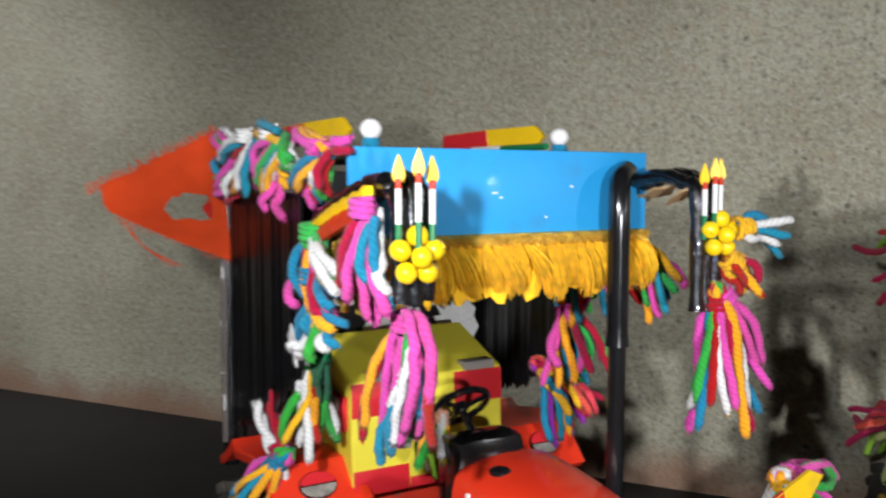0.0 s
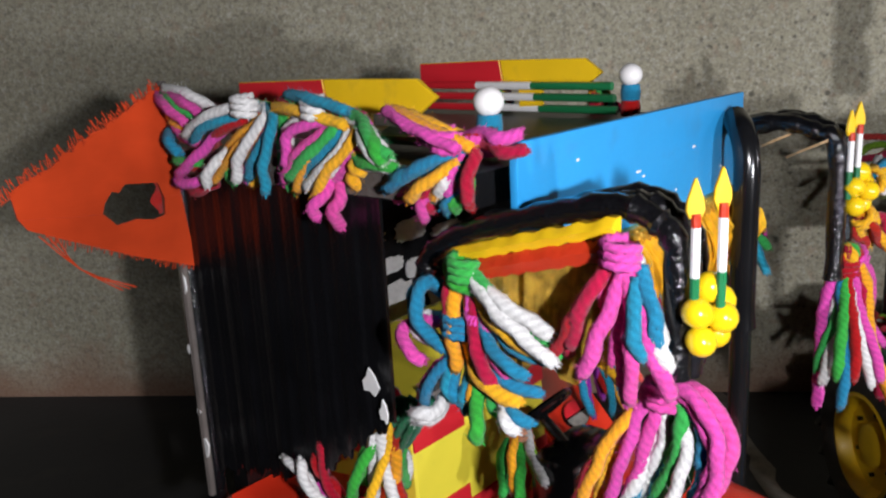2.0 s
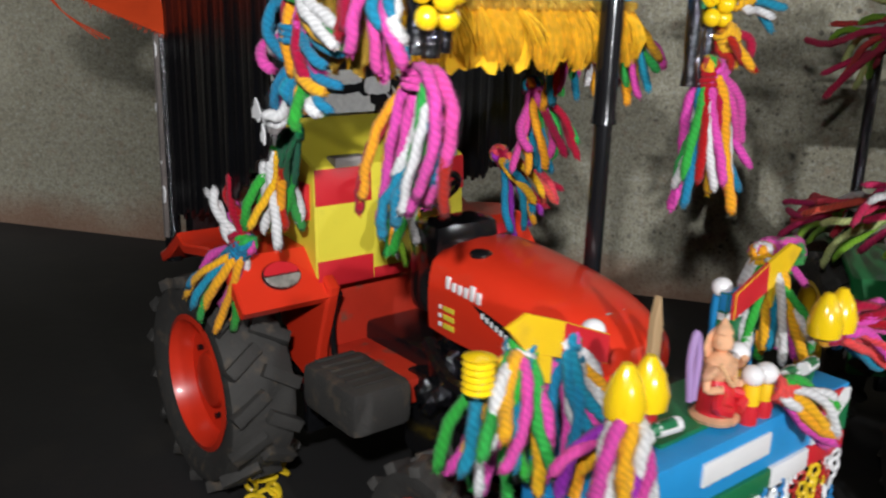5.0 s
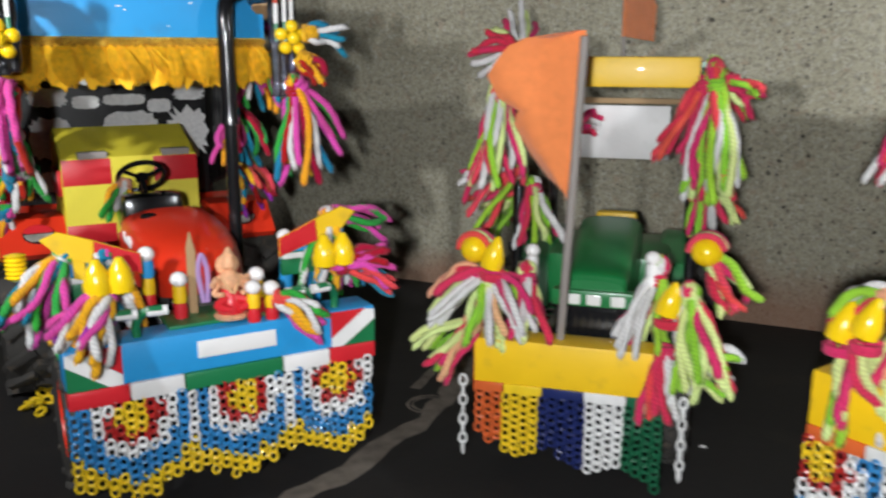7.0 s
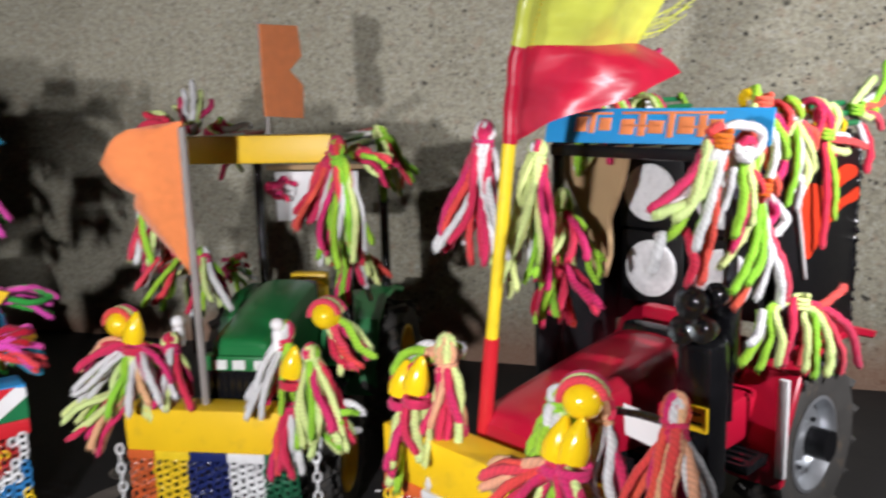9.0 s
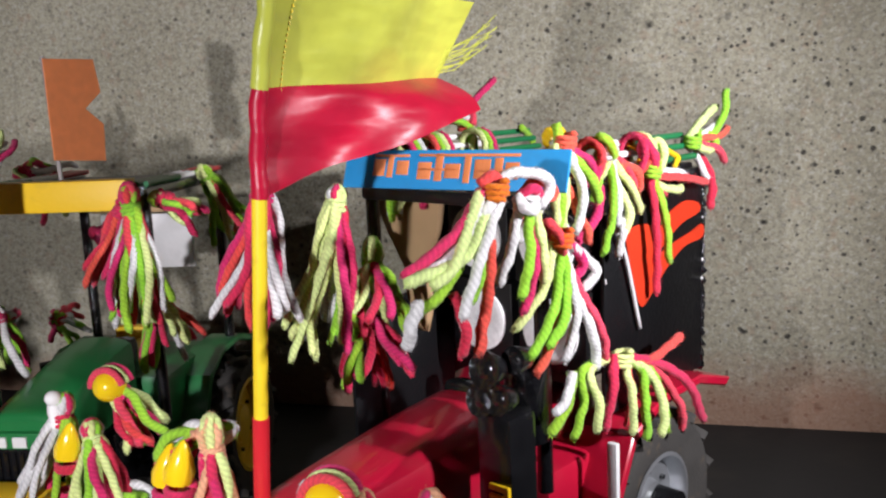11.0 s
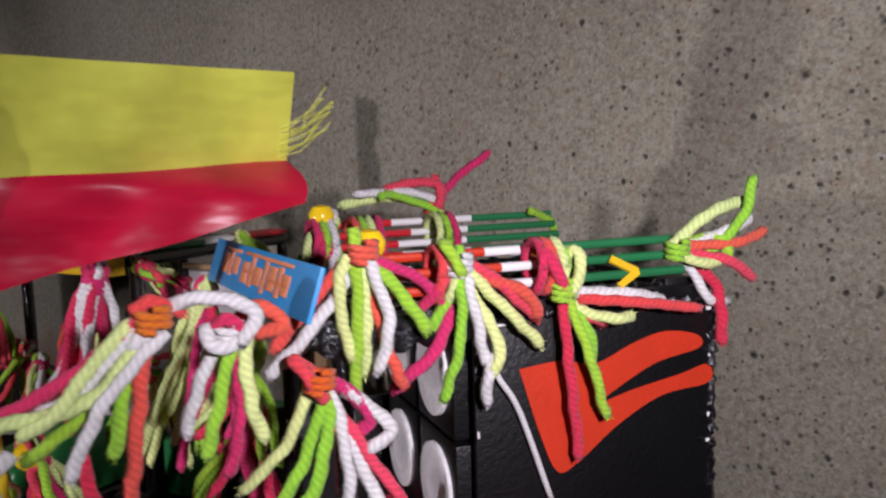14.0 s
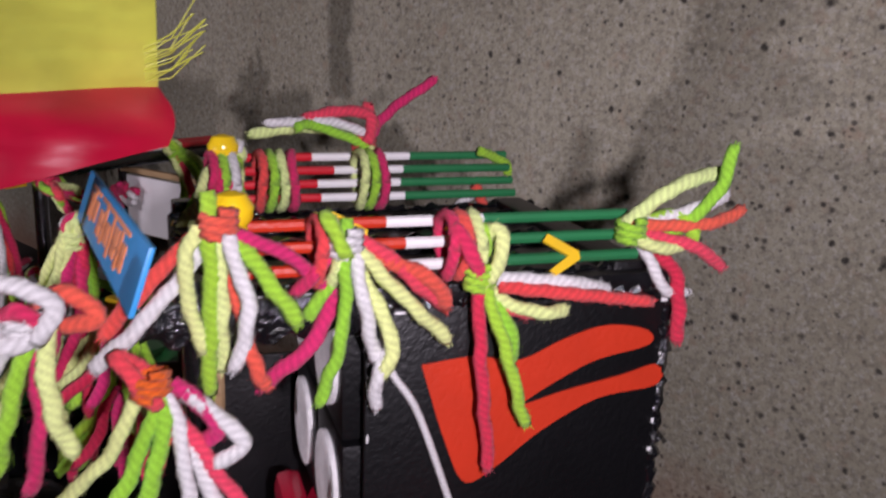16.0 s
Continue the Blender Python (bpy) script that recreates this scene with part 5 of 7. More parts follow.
        for way in ([(x, 14.3, 16.95), (x, 18, 17.02), (x, 22.05, 16.9)], [(x, 22.05, 16.95), (x, 22.08, 13), (x, 22.05, 8.6)]):
            run = curve(way, 60)
            run = [p + Vector((0.05 * math.sin(i * 2.3), 0.05 * math.sin(i * 3.7), 0.06 * math.sin(i * 1.9))) for i, p in enumerate(run)]
            part("tape_edge", sweep(bmesh.new(), run, [0.17 + 0.05 * math.sin(i * 1.7) + 0.03 * math.sin(i * 4.3) for i in range(61)], 7), TAPE, s, "crumpled glossy black tape along the edge", smooth=False)
    # white flecks on the screen edge: scuffs, and glints of the glossy tape painted on
    for y, z, w, h in ((21.93, 16.7, 0.09, 0.1), (21.96, 15.3, 0.03, 0.12), (21.95, 13.4, 0.04, 0.07), (21.93, 12.6, 0.06, 0.05), (14.48, 16.3, 0.06, 0.05), (14.46, 13.8, 0.03, 0.1), (15.2, 16.78, 0.16, 0.03), (19.6, 16.78, 0.1, 0.03)):
        part("torn_patch", slab(bmesh.new(), (3.33, y - w, z - h), (3.4, y + w, z + h), 0.03), WHITE, sc[1], "white fleck for scuffs and painted glints on the tape edge")
    # added black sheet standing for the dark interior; it hides the wheel beyond
    part("inner_panel", slab(bmesh.new(), (-5.05, 9.2, 4.6), (-4.85, 15.0, 12.8), 0.05), SOOT, t, "black sheet added for the dark interior under the canopy")
    loops = []
    for j in range(26):
        y, w = 9.7 + 4.7 * j / 25, 0.08 * math.sin(j * 2.3) + 0.05 * math.sin(j * 5.1)
        low = 16.5 + 0.12 * math.sin(j * 1.3) + 0.5 * abs(j / 25 - 0.5) ** 2
        loops.append([Vector((3.72 + w, y, low)), Vector((3.8 - w, y, 16.9)), Vector((3.7, y, 17.4)), Vector((3.62, y, 17.4)), Vector((3.66 + w, y, 16.9)), Vector((3.64 + w, y, low))])
    part("valance", rings(bmesh.new(), loops), TAPE, t, "crumpled black tape hanging below the roof edge")
    part("speaker_board", slab(bmesh.new(), (-5.0, 20.6, 8.6), (3.1, 21.6, 17.6), 0.1), SOOT, t)
    for x, z in ((-2.4, 15.1), (-2.3, 11.7), (1.1, 15.1), (1.2, 11.7)):
        box = part("speaker_box", slab(bmesh.new(), (x - 1.6, 14.0, z - 1.65), (x + 1.6, 16.5, z + 1.65), 0.12), SOOT, t, "black speaker box")
        mm = Matrix.Translation((x, 14.0, z)) @ Matrix.Rotation(radians(90), 4, "X")
        part("speaker", lathe(bmesh.new(), [(1.28, 0), (1.28, 0.12), (1.15, 0.16), (0.4, 0.06), (0.05, 0.06)], mm, 28), MESHY, box, "round white cloth speaker")
    bm = bmesh.new()
    prism(bm, [(-5.9, 17.0), (-1.8, 17.1), (-2.1, 15.7), (-2.75, 14.2), (-2.7, 12.6), (-3.0, 11.6), (-3.6, 11.6), (-4.1, 13.0), (-4.1, 14.0), (-5.0, 15.4)], 0.3, Matrix(((1, 0, 0, 0), (0, 0, -1, 11.6), (0, 1, 0, 0), (0, 0, 0, 1))), 0.1)
    part("card_funnel", bm, CARD, t, "brown card funnel shape", smooth=False)
    m = Matrix.Translation((0.96, 9.14, 18.3)) @ Matrix.Rotation(radians(9.7), 4, "Z") @ Matrix.Rotation(radians(71), 4, "X")
    sign = part("sign_board", slab(bmesh.new(), (-4.6, -0.68, -0.06), (4.2, 0.68, 0.06), 0.04, m), BLUE, t, "sky-blue board with orange lettering marks")
    for x, w, y, hh in ((-3.3, 0.5, -0.25, 0.6), (-2.7, 0.25, -0.3, 0.75), (-2.3, 0.5, -0.2, 0.5), (-1.4, 0.55, -0.35, 0.6), (-0.7, 0.3, -0.4, 0.95), (-0.3, 0.6, -0.3, 0.5), (0.45, 0.25, -0.45, 0.9),
                        (0.85, 0.6, -0.3, 0.65), (1.6, 0.3, -0.4, 0.8), (2.0, 0.5, -0.3, 0.55), (-3.3, 1.5, 0.42, 0.1), (-1.4, 3.9, 0.44, 0.1), (-1.4, 1.6, -0.05, 0.09), (0.85, 1.65, -0.08, 0.09)):
        part("lettering_bar", slab(bmesh.new(), (x, y, 0.05), (x + w, y + hh, 0.085), 0.015, m), PEACH, sign)
    stick_rail(t, 3.2, 18.75, 11.6, 20.9, [FLAME, WHITE, LEAF], 3, 0.3, 0.42)
    stick_rail(t, -4.6, 19.0, 11.6, 21.0, [SCARLET, WHITE, LEAF], 4, 0.3, 0.36)
    for p in ((2.9, 18.8), (2.2, 13.9), (2.5, 16.5)):
        bm = bmesh.new()
        prism(bm, [(p[0] + 0.68 * u, p[1] + 0.68 * v) for u, v in ((-0.45, -0.5), (0.1, 0.35), (0.55, -0.4), (0.75, -0.2), (0.25, 0.75), (-0.05, 0.75), (-0.7, -0.3))], 0.1, Matrix.Translation((3.5, 0, 18.3)) @ Matrix.Rotation(radians(60), 4, "Y") @ Matrix.Translation((-2.6, 0, 0)))
        part("yellow_chevron", bm, YELLOW, t, "yellow zigzag strip", smooth=False)
    for x, y, z in ((3.3, 11.6, 19.0), (-4.3, 12.0, 19.2)):
        bm = bmesh.new()
        lathe(bm, [(0.2, -0.45), (0.36, -0.3), (0.3, -0.12), (0.42, 0.05), (0.45, 0.3), (0.3, 0.55), (0.08, 0.62)], Matrix.Translation((x, y, z)), 16)
        part("roof_bead", bm, AMBER, t, "glossy yellow bead")
    return t


crimson_tractor()
o3, r3 = FRAMES[3]
ring_curtain("chain_curtain", o3, r3, -4.3, 4.3, 5.55, rosettes, "curtain of plastic rings with rosettes on blue", lambda x: 3.2, 0.0)


# big two-coloured flag on its pole
def cloth(name, rows, material, parent, label, thick=0.03):
    bm = bmesh.new()
    for d in (0, 1):
        grid = [[bm.verts.new(Vector(p) + Vector((0.95, -0.2, 0)).normalized() * (thick * (1 if d else -1))) for p in row] for row in rows]
        for a, b in zip(grid, grid[1:]):
            for k in range(len(a) - 1):
                bm.faces.new((a[k], a[k + 1], b[k + 1], b[k]) if d else (a[k], b[k], b[k + 1], a[k + 1]))
    return part(name, bm, material, parent, label)


def big_flag():
    base = place(3, (0.0, 2.0, 8.0))
    t = thing("flag", base, r3, "yellow and red satin flag on a painted pole", "flag")

    def hem(z):
        # the sleeve's line, leaning and bowing a little
        f = (z - 10.1) / 6.0
        return Vector((0.15 + 0.35 * f + 1.1 * f * f, 0.05 - 0.1 * f, z))

    bm = bmesh.new()
    sweep(bm, [(-1.5, 0.3, -0.2), (-0.95, 0.2, 3.4)], 0.26, 10, slot=1)
    sweep(bm, [(-0.95, 0.2, 3.4), (-0.3, 0.1, 7.4), hem(10.6)], 0.22, 10)
    pole = part("flagpole", bm, [POLEY, SCARLET], t, "pole painted yellow above red")
    for name, z0, z1, mt in (("red_sleeve", 10.1, 13.1, FLAGR), ("yellow_sleeve", 13.11, 16.1, FLAGY)):
        bm = sweep(bmesh.new(), [hem(z0 + (z1 - z0) * k / 8) + Vector((0, 0.03 * math.sin(k * 1.7), 0)) for k in range(9)], [0.25 + 0.02 * math.sin(k * 2.1) for k in range(9)], 12)
        part(name, bm, mt, pole, "cloth sewn round the pole")
    top_end, seam_end, tip = Vector((1.07, 8.33, 15.7)), Vector((-0.7, 8.3, 13.35)), Vector((1.1, 8.45, 12.2))
    n = 32

    def across(s0, e, s, z):
        wave = 0.42 * math.sin(s * 5.2 + z * 0.35) * math.sin(math.pi * s) + 0.16 * math.sin(s * 11 - z * 1.1) * math.sin(math.pi * min(1, s * 1.15))
        return s0 + (e - s0) * s + Vector((wave, 0.1 * wave, 0.03 * math.sin(s * 9)))

    rows_y, rows_r = [], []
    for i in range(13):
        f = i / 12
        rows_y.append([across(hem(16.1 - 3.0 * f), top_end.lerp(seam_end, f), k / n, 16.1 - 3.0 * f) for k in range(n + 1)])
        g = math.sqrt(f)
        rows_r.append([across(hem(13.1 - 3.0 * f), seam_end.lerp(tip, g) + Vector((0.2, 0.25, 0)) * math.sin(math.pi * g), k / n, 13.1 - 3.0 * f) for k in range(n + 1)])
    cloth("yellow_cloth", rows_y, FLAGY, pole, "shiny yellow satin with a stitched hem")
    cloth("red_cloth", rows_r, FLAGR, pole, "shiny red satin with a rounded fly end")
    bm = bmesh.new()
    for k in range(14):
        p = top_end.lerp(seam_end, 0.6 + 0.4 * k / 14) - Vector((0, 0.3, 0))
        sweep(bm, [p, p + Vector((0.5 + rnd.uniform(-0.1, 0.2), 0.6, 0.1 + rnd.uniform(0, 0.3))), p + Vector((1.2 + rnd.uniform(-0.3, 0.3), 1.1 + rnd.uniform(-0.2, 0.3), 0.4 + rnd.uniform(0, 0.7)))], 0.018, 4)
    part("frayed_threads", bm, FLAGY, pole)
    bm = bmesh.new()
    for k in range(20):
        z = 15.9 - k * 0.15
        p = across(hem(z), top_end.lerp(seam_end, (16.1 - z) / 3), 0.12, z)
        sweep(bm, [p + Vector((0.06, -0.08, 0)), p + Vector((0.06, -0.08, -0.09))], 0.025, 4)
    part("hem_stitch", bm, POLEY, pole)
    return t


big_flag()


# ---- wool tassels ----
def cord(parent, pts, r, key):
    """One laid wool cord along points."""
    bm = sweep(bmesh.new(), pts, r, 9, 3, 3.0)
    q = random.Random(len(pts) * 7 + int(abs(pts[-1][0]) * 1000))
    w = r[0] if isinstance(r, (list, tuple)) else r
    for i in range(1, len(pts) - 1):
        d = (Vector(pts[i + 1]) - Vector(pts[i - 1])).normalized()
        a = d.orthogonal().normalized()
        b = d.cross(a)
        for k in range(5):
            al = q.uniform(0, 6.28)
            o = a * math.cos(al) + b * math.sin(al)
            p = Vector(pts[i]) + o * w * 0.9
            e = o * q.uniform(0.04, 0.15) + d * q.uniform(-0.2, 0.2)
            s = d.cross(o) * 0.007
            bm.faces.new([bm.verts.new(v) for v in (p + s, p - s, p + e)])
    d = (Vector(pts[-1]) - Vector(pts[-2])).normalized()
    a = d.orthogonal().normalized()
    b = d.cross(a)
    for k in range(16):
        al = q.uniform(0, 6.28)
        o = a * math.cos(al) + b * math.sin(al)
        p = Vector(pts[-1]) + o * w * q.uniform(0.1, 0.8)
        e = d * q.uniform(0.05, 0.15) + o * q.uniform(0.0, 0.06)
        s = d.cross(o) * 0.02
        bm.faces.new([bm.verts.new(v) for v in (p + s, p - s, p + e)])
    return part("cord", bm, YARN[key], parent, key + " wool cord", "soft")


def cords(k, x, knot, runs, full=0.35, dense=True, bind=""):
    """A tassel whose cords are led one by one: each a colour and (y, z) stations in a plane x of tractor k's frame, with some fullness outwards."""
    r = random.Random(int(knot[0] * 97 + knot[1] * 13))
    s = 1 if x > 0 else -1
    at = place(k, (x, *knot))
    names = sorted({q[0] for q in runs})[:4]
    t = thing("wool_tassel", at, FRAMES[k][1], "tassel of thick twisted wool in " + ", ".join(names[:-1]) + " and " + names[-1], "tassel", "wool tassels on the tractors")
    bind = bind or (runs[0][0] if k == 1 else runs[-1][0])
    if k == 1 and dense:
        more = []
        for j, (key, *v) in enumerate(runs):
            dy, dz = r.choice((-1, 1)) * r.uniform(0.14, 0.3), r.uniform(-0.35, 0.1)
            more.append((runs[(j * 3 + 1) % len(runs)][0], *[c + (dy if i % 2 == 0 else dz) * (0.6 + 0.7 * i / len(v)) for i, c in enumerate(v)]))
        runs = runs + more
    for key, *v in runs:
        ctl = []
        n = len(v) // 2
        b = r.uniform(-1.0, 1.25) * full
        a = 0.3 * b
        for i in range(n):
            f = i / (n - 1)
            ctl.append((s * (a * (1 - f) + b * f + 0.25 * math.sin(f * 3.1)), v[2 * i] - knot[0], v[2 * i + 1] - knot[1]))
        far = math.hypot(ctl[0][1], ctl[0][2])
        if 0.7 < far < 2.6:
            ctl.insert(0, (-0.25 * s, 0, 0))
        ln = sum((Vector(p) - Vector(q)).length for p, q in zip(ctl, ctl[1:]))
        m = int(ln * 5) + 6
        pts = [p + Vector((0.03 * math.sin(i * 1.1), 0.04 * math.sin(i * 0.8 + a * 9), 0)) for i, p in enumerate(curve(ctl, m))]
        for _ in range(3):
            pts = [pts[0]] + [pts[i] * 0.5 + (pts[i - 1] + pts[i + 1]) * 0.25 for i in range(1, len(pts) - 1)] + [pts[-1]]
        w = (0.15 if k == 1 else 0.165) * r.uniform(0.9, 1.12)
        cord(t, pts, [w] * m + [w * 0.85], key)
    bm = bmesh.new()
    sweep(bm, [(s * 0.15 + 0.28 * math.cos(j * 0.7), 0.3 * math.sin(j * 0.7), 0.25 - 0.018 * j) for j in range(28)], 0.11, 7, 3, 5)
    part("binding", bm, YARN[bind], t, "binding of wound wool", "soft")
    return t


def tassel(k, p, d, length, n, spread, cols, droop=0.5, tuft=0.0, wrap="white", radius=0.17, seed=None):
    """A bunch of laid wool cords bound at a knot, springing out along d and sagging; in tractor k's frame."""
    r = random.Random(int(p[0] * 131 + p[1] * 17 + p[2] * 7) if seed is None else seed)
    at = place(k, p)
    way = heading(k, d)
    names = sorted(set(cols), key=cols.index)[:4]
    t = thing("wool_tassel", at, 0, "tassel of thick twisted wool in " + ", ".join(names[:-1]) + " and " + names[-1], "tassel", "wool tassels on the tractors")
    a = way.orthogonal().normalized()
    b = way.cross(a)
    n, radius = int(n * 1.75), radius * 0.92
    for i in range(n):
        ang = 2.4 * i + r.uniform(-0.4, 0.4)
        rad = spread * math.sqrt(r.uniform(0.05, 1))
        out = a * math.cos(ang) + b * math.sin(ang)
        go = (way + out * rad).normalized()
        ln = length * r.uniform(0.8, 1.06)
        sag = droop * r.uniform(0.7, 1.25)
        m = int(ln * 5) + 4
        bow = r.uniform(-0.24, 0.24)
        side = go.cross(out).normalized() if go.cross(out).length > 1e-3 else a
        ph = r.uniform(0, 6)
        pts = []
        for j in range(m + 1):
            s = j / m
            q = out * 0.2 * min(1, 0.45 + s * 3) + go * (ln * s * (1 - 0.42 * sag * s)) + Vector((0, 0, -1)) * (sag * ln * 0.62 * s * s)
            q += side * (bow * ln * math.sin(s * 3.0 + ph) * s) + out * (0.15 * math.sin(s * 6 + ph))
            pts.append(q)
        w = radius * r.uniform(0.88, 1.14)
        rs = [w * (0.8 if j == 0 else 1.0) for j in range(m)] + [w * 0.8]
        key = cols[i % len(cols)]
        cord(t, pts, rs, key)
    bm = bmesh.new()
    coil = []
    for j in range(34):
        al = j * 0.62
        coil.append(way * (-0.28 + 0.56 * j / 33 + 0.15) + (a * math.cos(al) + b * math.sin(al)) * (0.31 + 0.03 * math.sin(j)))
    sweep(bm, coil, 0.115, 7, 3, 5)
    part("binding", bm, YARN[wrap], t, "binding of wound wool", "soft")
    if tuft:
        for i in range(max(3, n // 2)):
            al = 2 * math.pi * i / max(3, n // 2) + r.uniform(-0.3, 0.3)
            o = a * math.cos(al) + b * math.sin(al)
            h = tuft * r.uniform(0.8, 1.2)
            key = cols[(i * 2 + 1) % len(cols)]
            pts = curve([o * 0.15, o * 0.3 - way * h * 0.5, -way * h + o * 0.12, -way * h * 0.9 - o * 0.2, -o * 0.25 - way * h * 0.4], 12)
            cord(t, pts, radius * 0.95, key)
    return t


FEST = ["pink", "green", "white", "gold", "teal", "maroon"]
FEST2 = ["teal", "maroon", "pink", "gold", "white", "green"]

# orange tractor: front posts, side band, roof edge, mudguards, bar
tassel(1, (4.85, 5.4, 16.6), (0.05, -0.05, -1), 4.1, 10, 0.3, FEST2, 0.1, 0.4, "maroon")
tassel(1, (4.95, 5.3, 16.8), (0.7, 0.0, -0.8), 3.6, 3, 0.12, ["pink", "green"], 0.15, 0.0, "pink")
tassel(1, (5.3, 5.0, 18.9), (1, -0.1, 0.15), 2.0, 4, 0.25, ["white", "teal"], 0.35, 0.0, "gold")
tassel(1, (5.1, 5.2, 17.9), (0.8, -0.1, -0.5), 1.5, 4, 0.4, ["maroon", "gold"], 0.3, 0.0, "gold")
tassel(1, (4.9, 13.4, 20.9), (0.4, -0.2, -0.6), 3.4, 8, 0.5, FEST2, 0.6, 0.5, "teal")
tassel(1, (4.9, 17.6, 20.9), (0.4, 0.2, -0.6), 3.4, 8, 0.5, FEST, 0.6, 0.5, "teal")
tassel(1, (4.3, 11.2, 18.4), (0.2, -0.3, -0.8), 3.0, 9, 0.6, FEST2, 0.4, 0.4, "green")
tassel(1, (4.6, 9.0, 17.9), (0.6, -0.3, -0.6), 2.4, 6, 0.5, ["gold", "pink", "teal", "green"], 0.4, 0.0, "gold")
tassel(1, (4.3, 12.6, 15.4), (0.0, -0.4, -0.8), 3.0, 9, 0.6, ["pink", "teal", "maroon", "gold", "green"], 0.3, 0.4, "pink")
tassel(1, (4.5, 14.4, 12.6), (0.4, -0.5, -0.6), 3.0, 9, 0.7, ["maroon", "gold", "purple", "coral", "teal"], 0.5, 0.4, "maroon")
tassel(1, (-6.7, 14.9, 10.4), (-0.35, 0.55, -0.65), 2.9, 8, 0.5, ["gold", "pink", "gold", "teal", "white", "green"], 0.6, 0.4, "teal")
tassel(1, (-6.7, 15.0, 10.5), (-0.1, 0.45, 0.85), 2.5, 4, 0.22, ["pink", "white", "maroon"], 0.1, 0.0, "maroon")
tassel(1, (-6.0, 13.6, 14.0), (0.0, 0.15, -1), 3.2, 8, 0.28, ["green", "white", "gold", "maroon"], 0.1, 0.5, "green")
tassel(1, (-1.5, 12.6, 11.9), (-0.3, -0.4, -1), 2.1, 6, 0.4, ["green", "gold", "white", "lime"], 0.1, 0.0, "peach")
tassel(1, (-5.6, 2.5, 10.5), (-0.5, -0.3, -0.6), 3.1, 12, 0.65, ["gold", "green", "pink", "teal", "green", "white"], 0.5, 0.4, "white")
tassel(1, (-4.1, 2.4, 10.4), (0.1, -0.25, -0.8), 2.7, 11, 0.5, ["teal", "green", "white", "pink", "gold"], 0.4, 0.4, "teal")
tassel(1, (-4.4, 0.1, 9.6), (-0.6, -0.25, -0.6), 2.6, 12, 0.6, ["gold", "white", "pink", "white", "purple", "gold"], 0.4, 0.0, "pink")
tassel(1, (5.3, 3.0, 11.1), (-0.1, -0.25, -0.8), 3.2, 12, 0.55, ["green", "gold", "white", "pink", "teal", "white"], 0.4, 0.3, "gold")
tassel(1, (5.7, 3.1, 11.2), (1.0, 0.2, -0.15), 3.2, 4, 0.2, ["pink", "green"], 0.3, 0.0, "pink")
tassel(1, (4.9, 0.2, 9.6), (0.8, -0.1, 0.1), 2.4, 12, 0.65, ["maroon", "coral", "gold", "pink", "teal"], 0.4, 0.5, "maroon")
tassel(1, (1.9, 0.1, 8.6), (0.75, -0.4, -0.3), 2.3, 8, 0.25, ["coral", "white", "pink", "green", "gold"], 0.4, 0.0, "coral")
# green tractor
tassel(2, (-3.9, 6.6, 18.2), (-0.85, 0.2, 0.15), 2.2, 6, 0.6, ["white", "crimson", "lime", "crimson", "cream"], 0.3, 0.4, "crimson")
tassel(2, (-4.1, 4.8, 17.0), (0.0, -0.05, -1), 4.6, 12, 0.3, ["white", "crimson", "cream", "crimson", "lime", "coral"], 0.1, 0.5, "white")
tassel(2, (4.9, 4.6, 17.0), (0.05, -0.1, -1), 4.9, 12, 0.24, ["lime", "crimson", "cream", "lime", "white", "coral"], 0.1, 0.7, "lime")
tassel(2, (4.6, 4.7, 16.9), (-0.45, 0.0, -0.9), 3.6, 4, 0.16, ["crimson", "coral"], 0.2, 0.0, "crimson")
tassel(2, (5.3, 6.6, 17.0), (0.8, 0.1, -0.3), 2.0, 5, 0.35, ["crimson", "lime", "coral", "cream"], 0.35, 0.3, "crimson")
tassel(2, (-3.8, 6.6, 12.6), (-0.6, -0.1, -0.3), 3.2, 9, 0.7, ["lime", "white", "crimson", "coral", "crimson"], 0.4, 0.5, "coral")
tassel(2, (-2.9, 6.8, 12.0), (0.2, -0.2, -0.9), 2.9, 6, 0.5, ["crimson", "lime", "cream", "white"], 0.2, 0.3, "crimson")
tassel(2, (4.6, 6.4, 12.8), (0.35, -0.1, -0.6), 2.8, 9, 0.7, ["crimson", "white", "cream", "lime", "coral"], 0.4, 0.6, "cream")
tassel(2, (-2.2, 14.9, 14.4), (0.9, -0.2, 0.0), 1.6, 4, 0.4, ["crimson", "crimson", "white"], 0.2, 0.0, "crimson")
tassel(2, (-3.6, 0.6, 9.2), (-0.75, -0.2, -0.1), 3.2, 7, 0.5, ["white", "crimson", "cream", "white", "peach"], 0.6, 0.0, "crimson")
tassel(2, (-3.4, 0.6, 9.2), (0.7, -0.25, -0.2), 2.8, 5, 0.4, ["crimson", "white", "lime"], 0.7, 0.0, "crimson")
tassel(2, (-3.5, 0.5, 8.9), (0.0, -0.25, -1), 2.6, 8, 0.5, ["cream", "lime", "white", "peach"], 0.2, 0.0, "cream")
tassel(2, (-3.9, 0.2, 7.4), (-0.75, -0.3, -0.6), 2.9, 8, 0.4, ["peach", "cream", "lime", "crimson", "cream"], 0.2, 0.0, "coral")
tassel(2, (-2.0, 1.0, 9.2), (0.1, -0.2, -1), 2.7, 7, 0.35, ["crimson", "cream", "white", "crimson"], 0.1, 0.4, "crimson")
tassel(2, (3.2, 0.9, 9.6), (-0.15, -0.15, -1), 3.2, 9, 0.45, ["white", "crimson", "lime", "white", "cream"], 0.1, 0.6, "crimson")
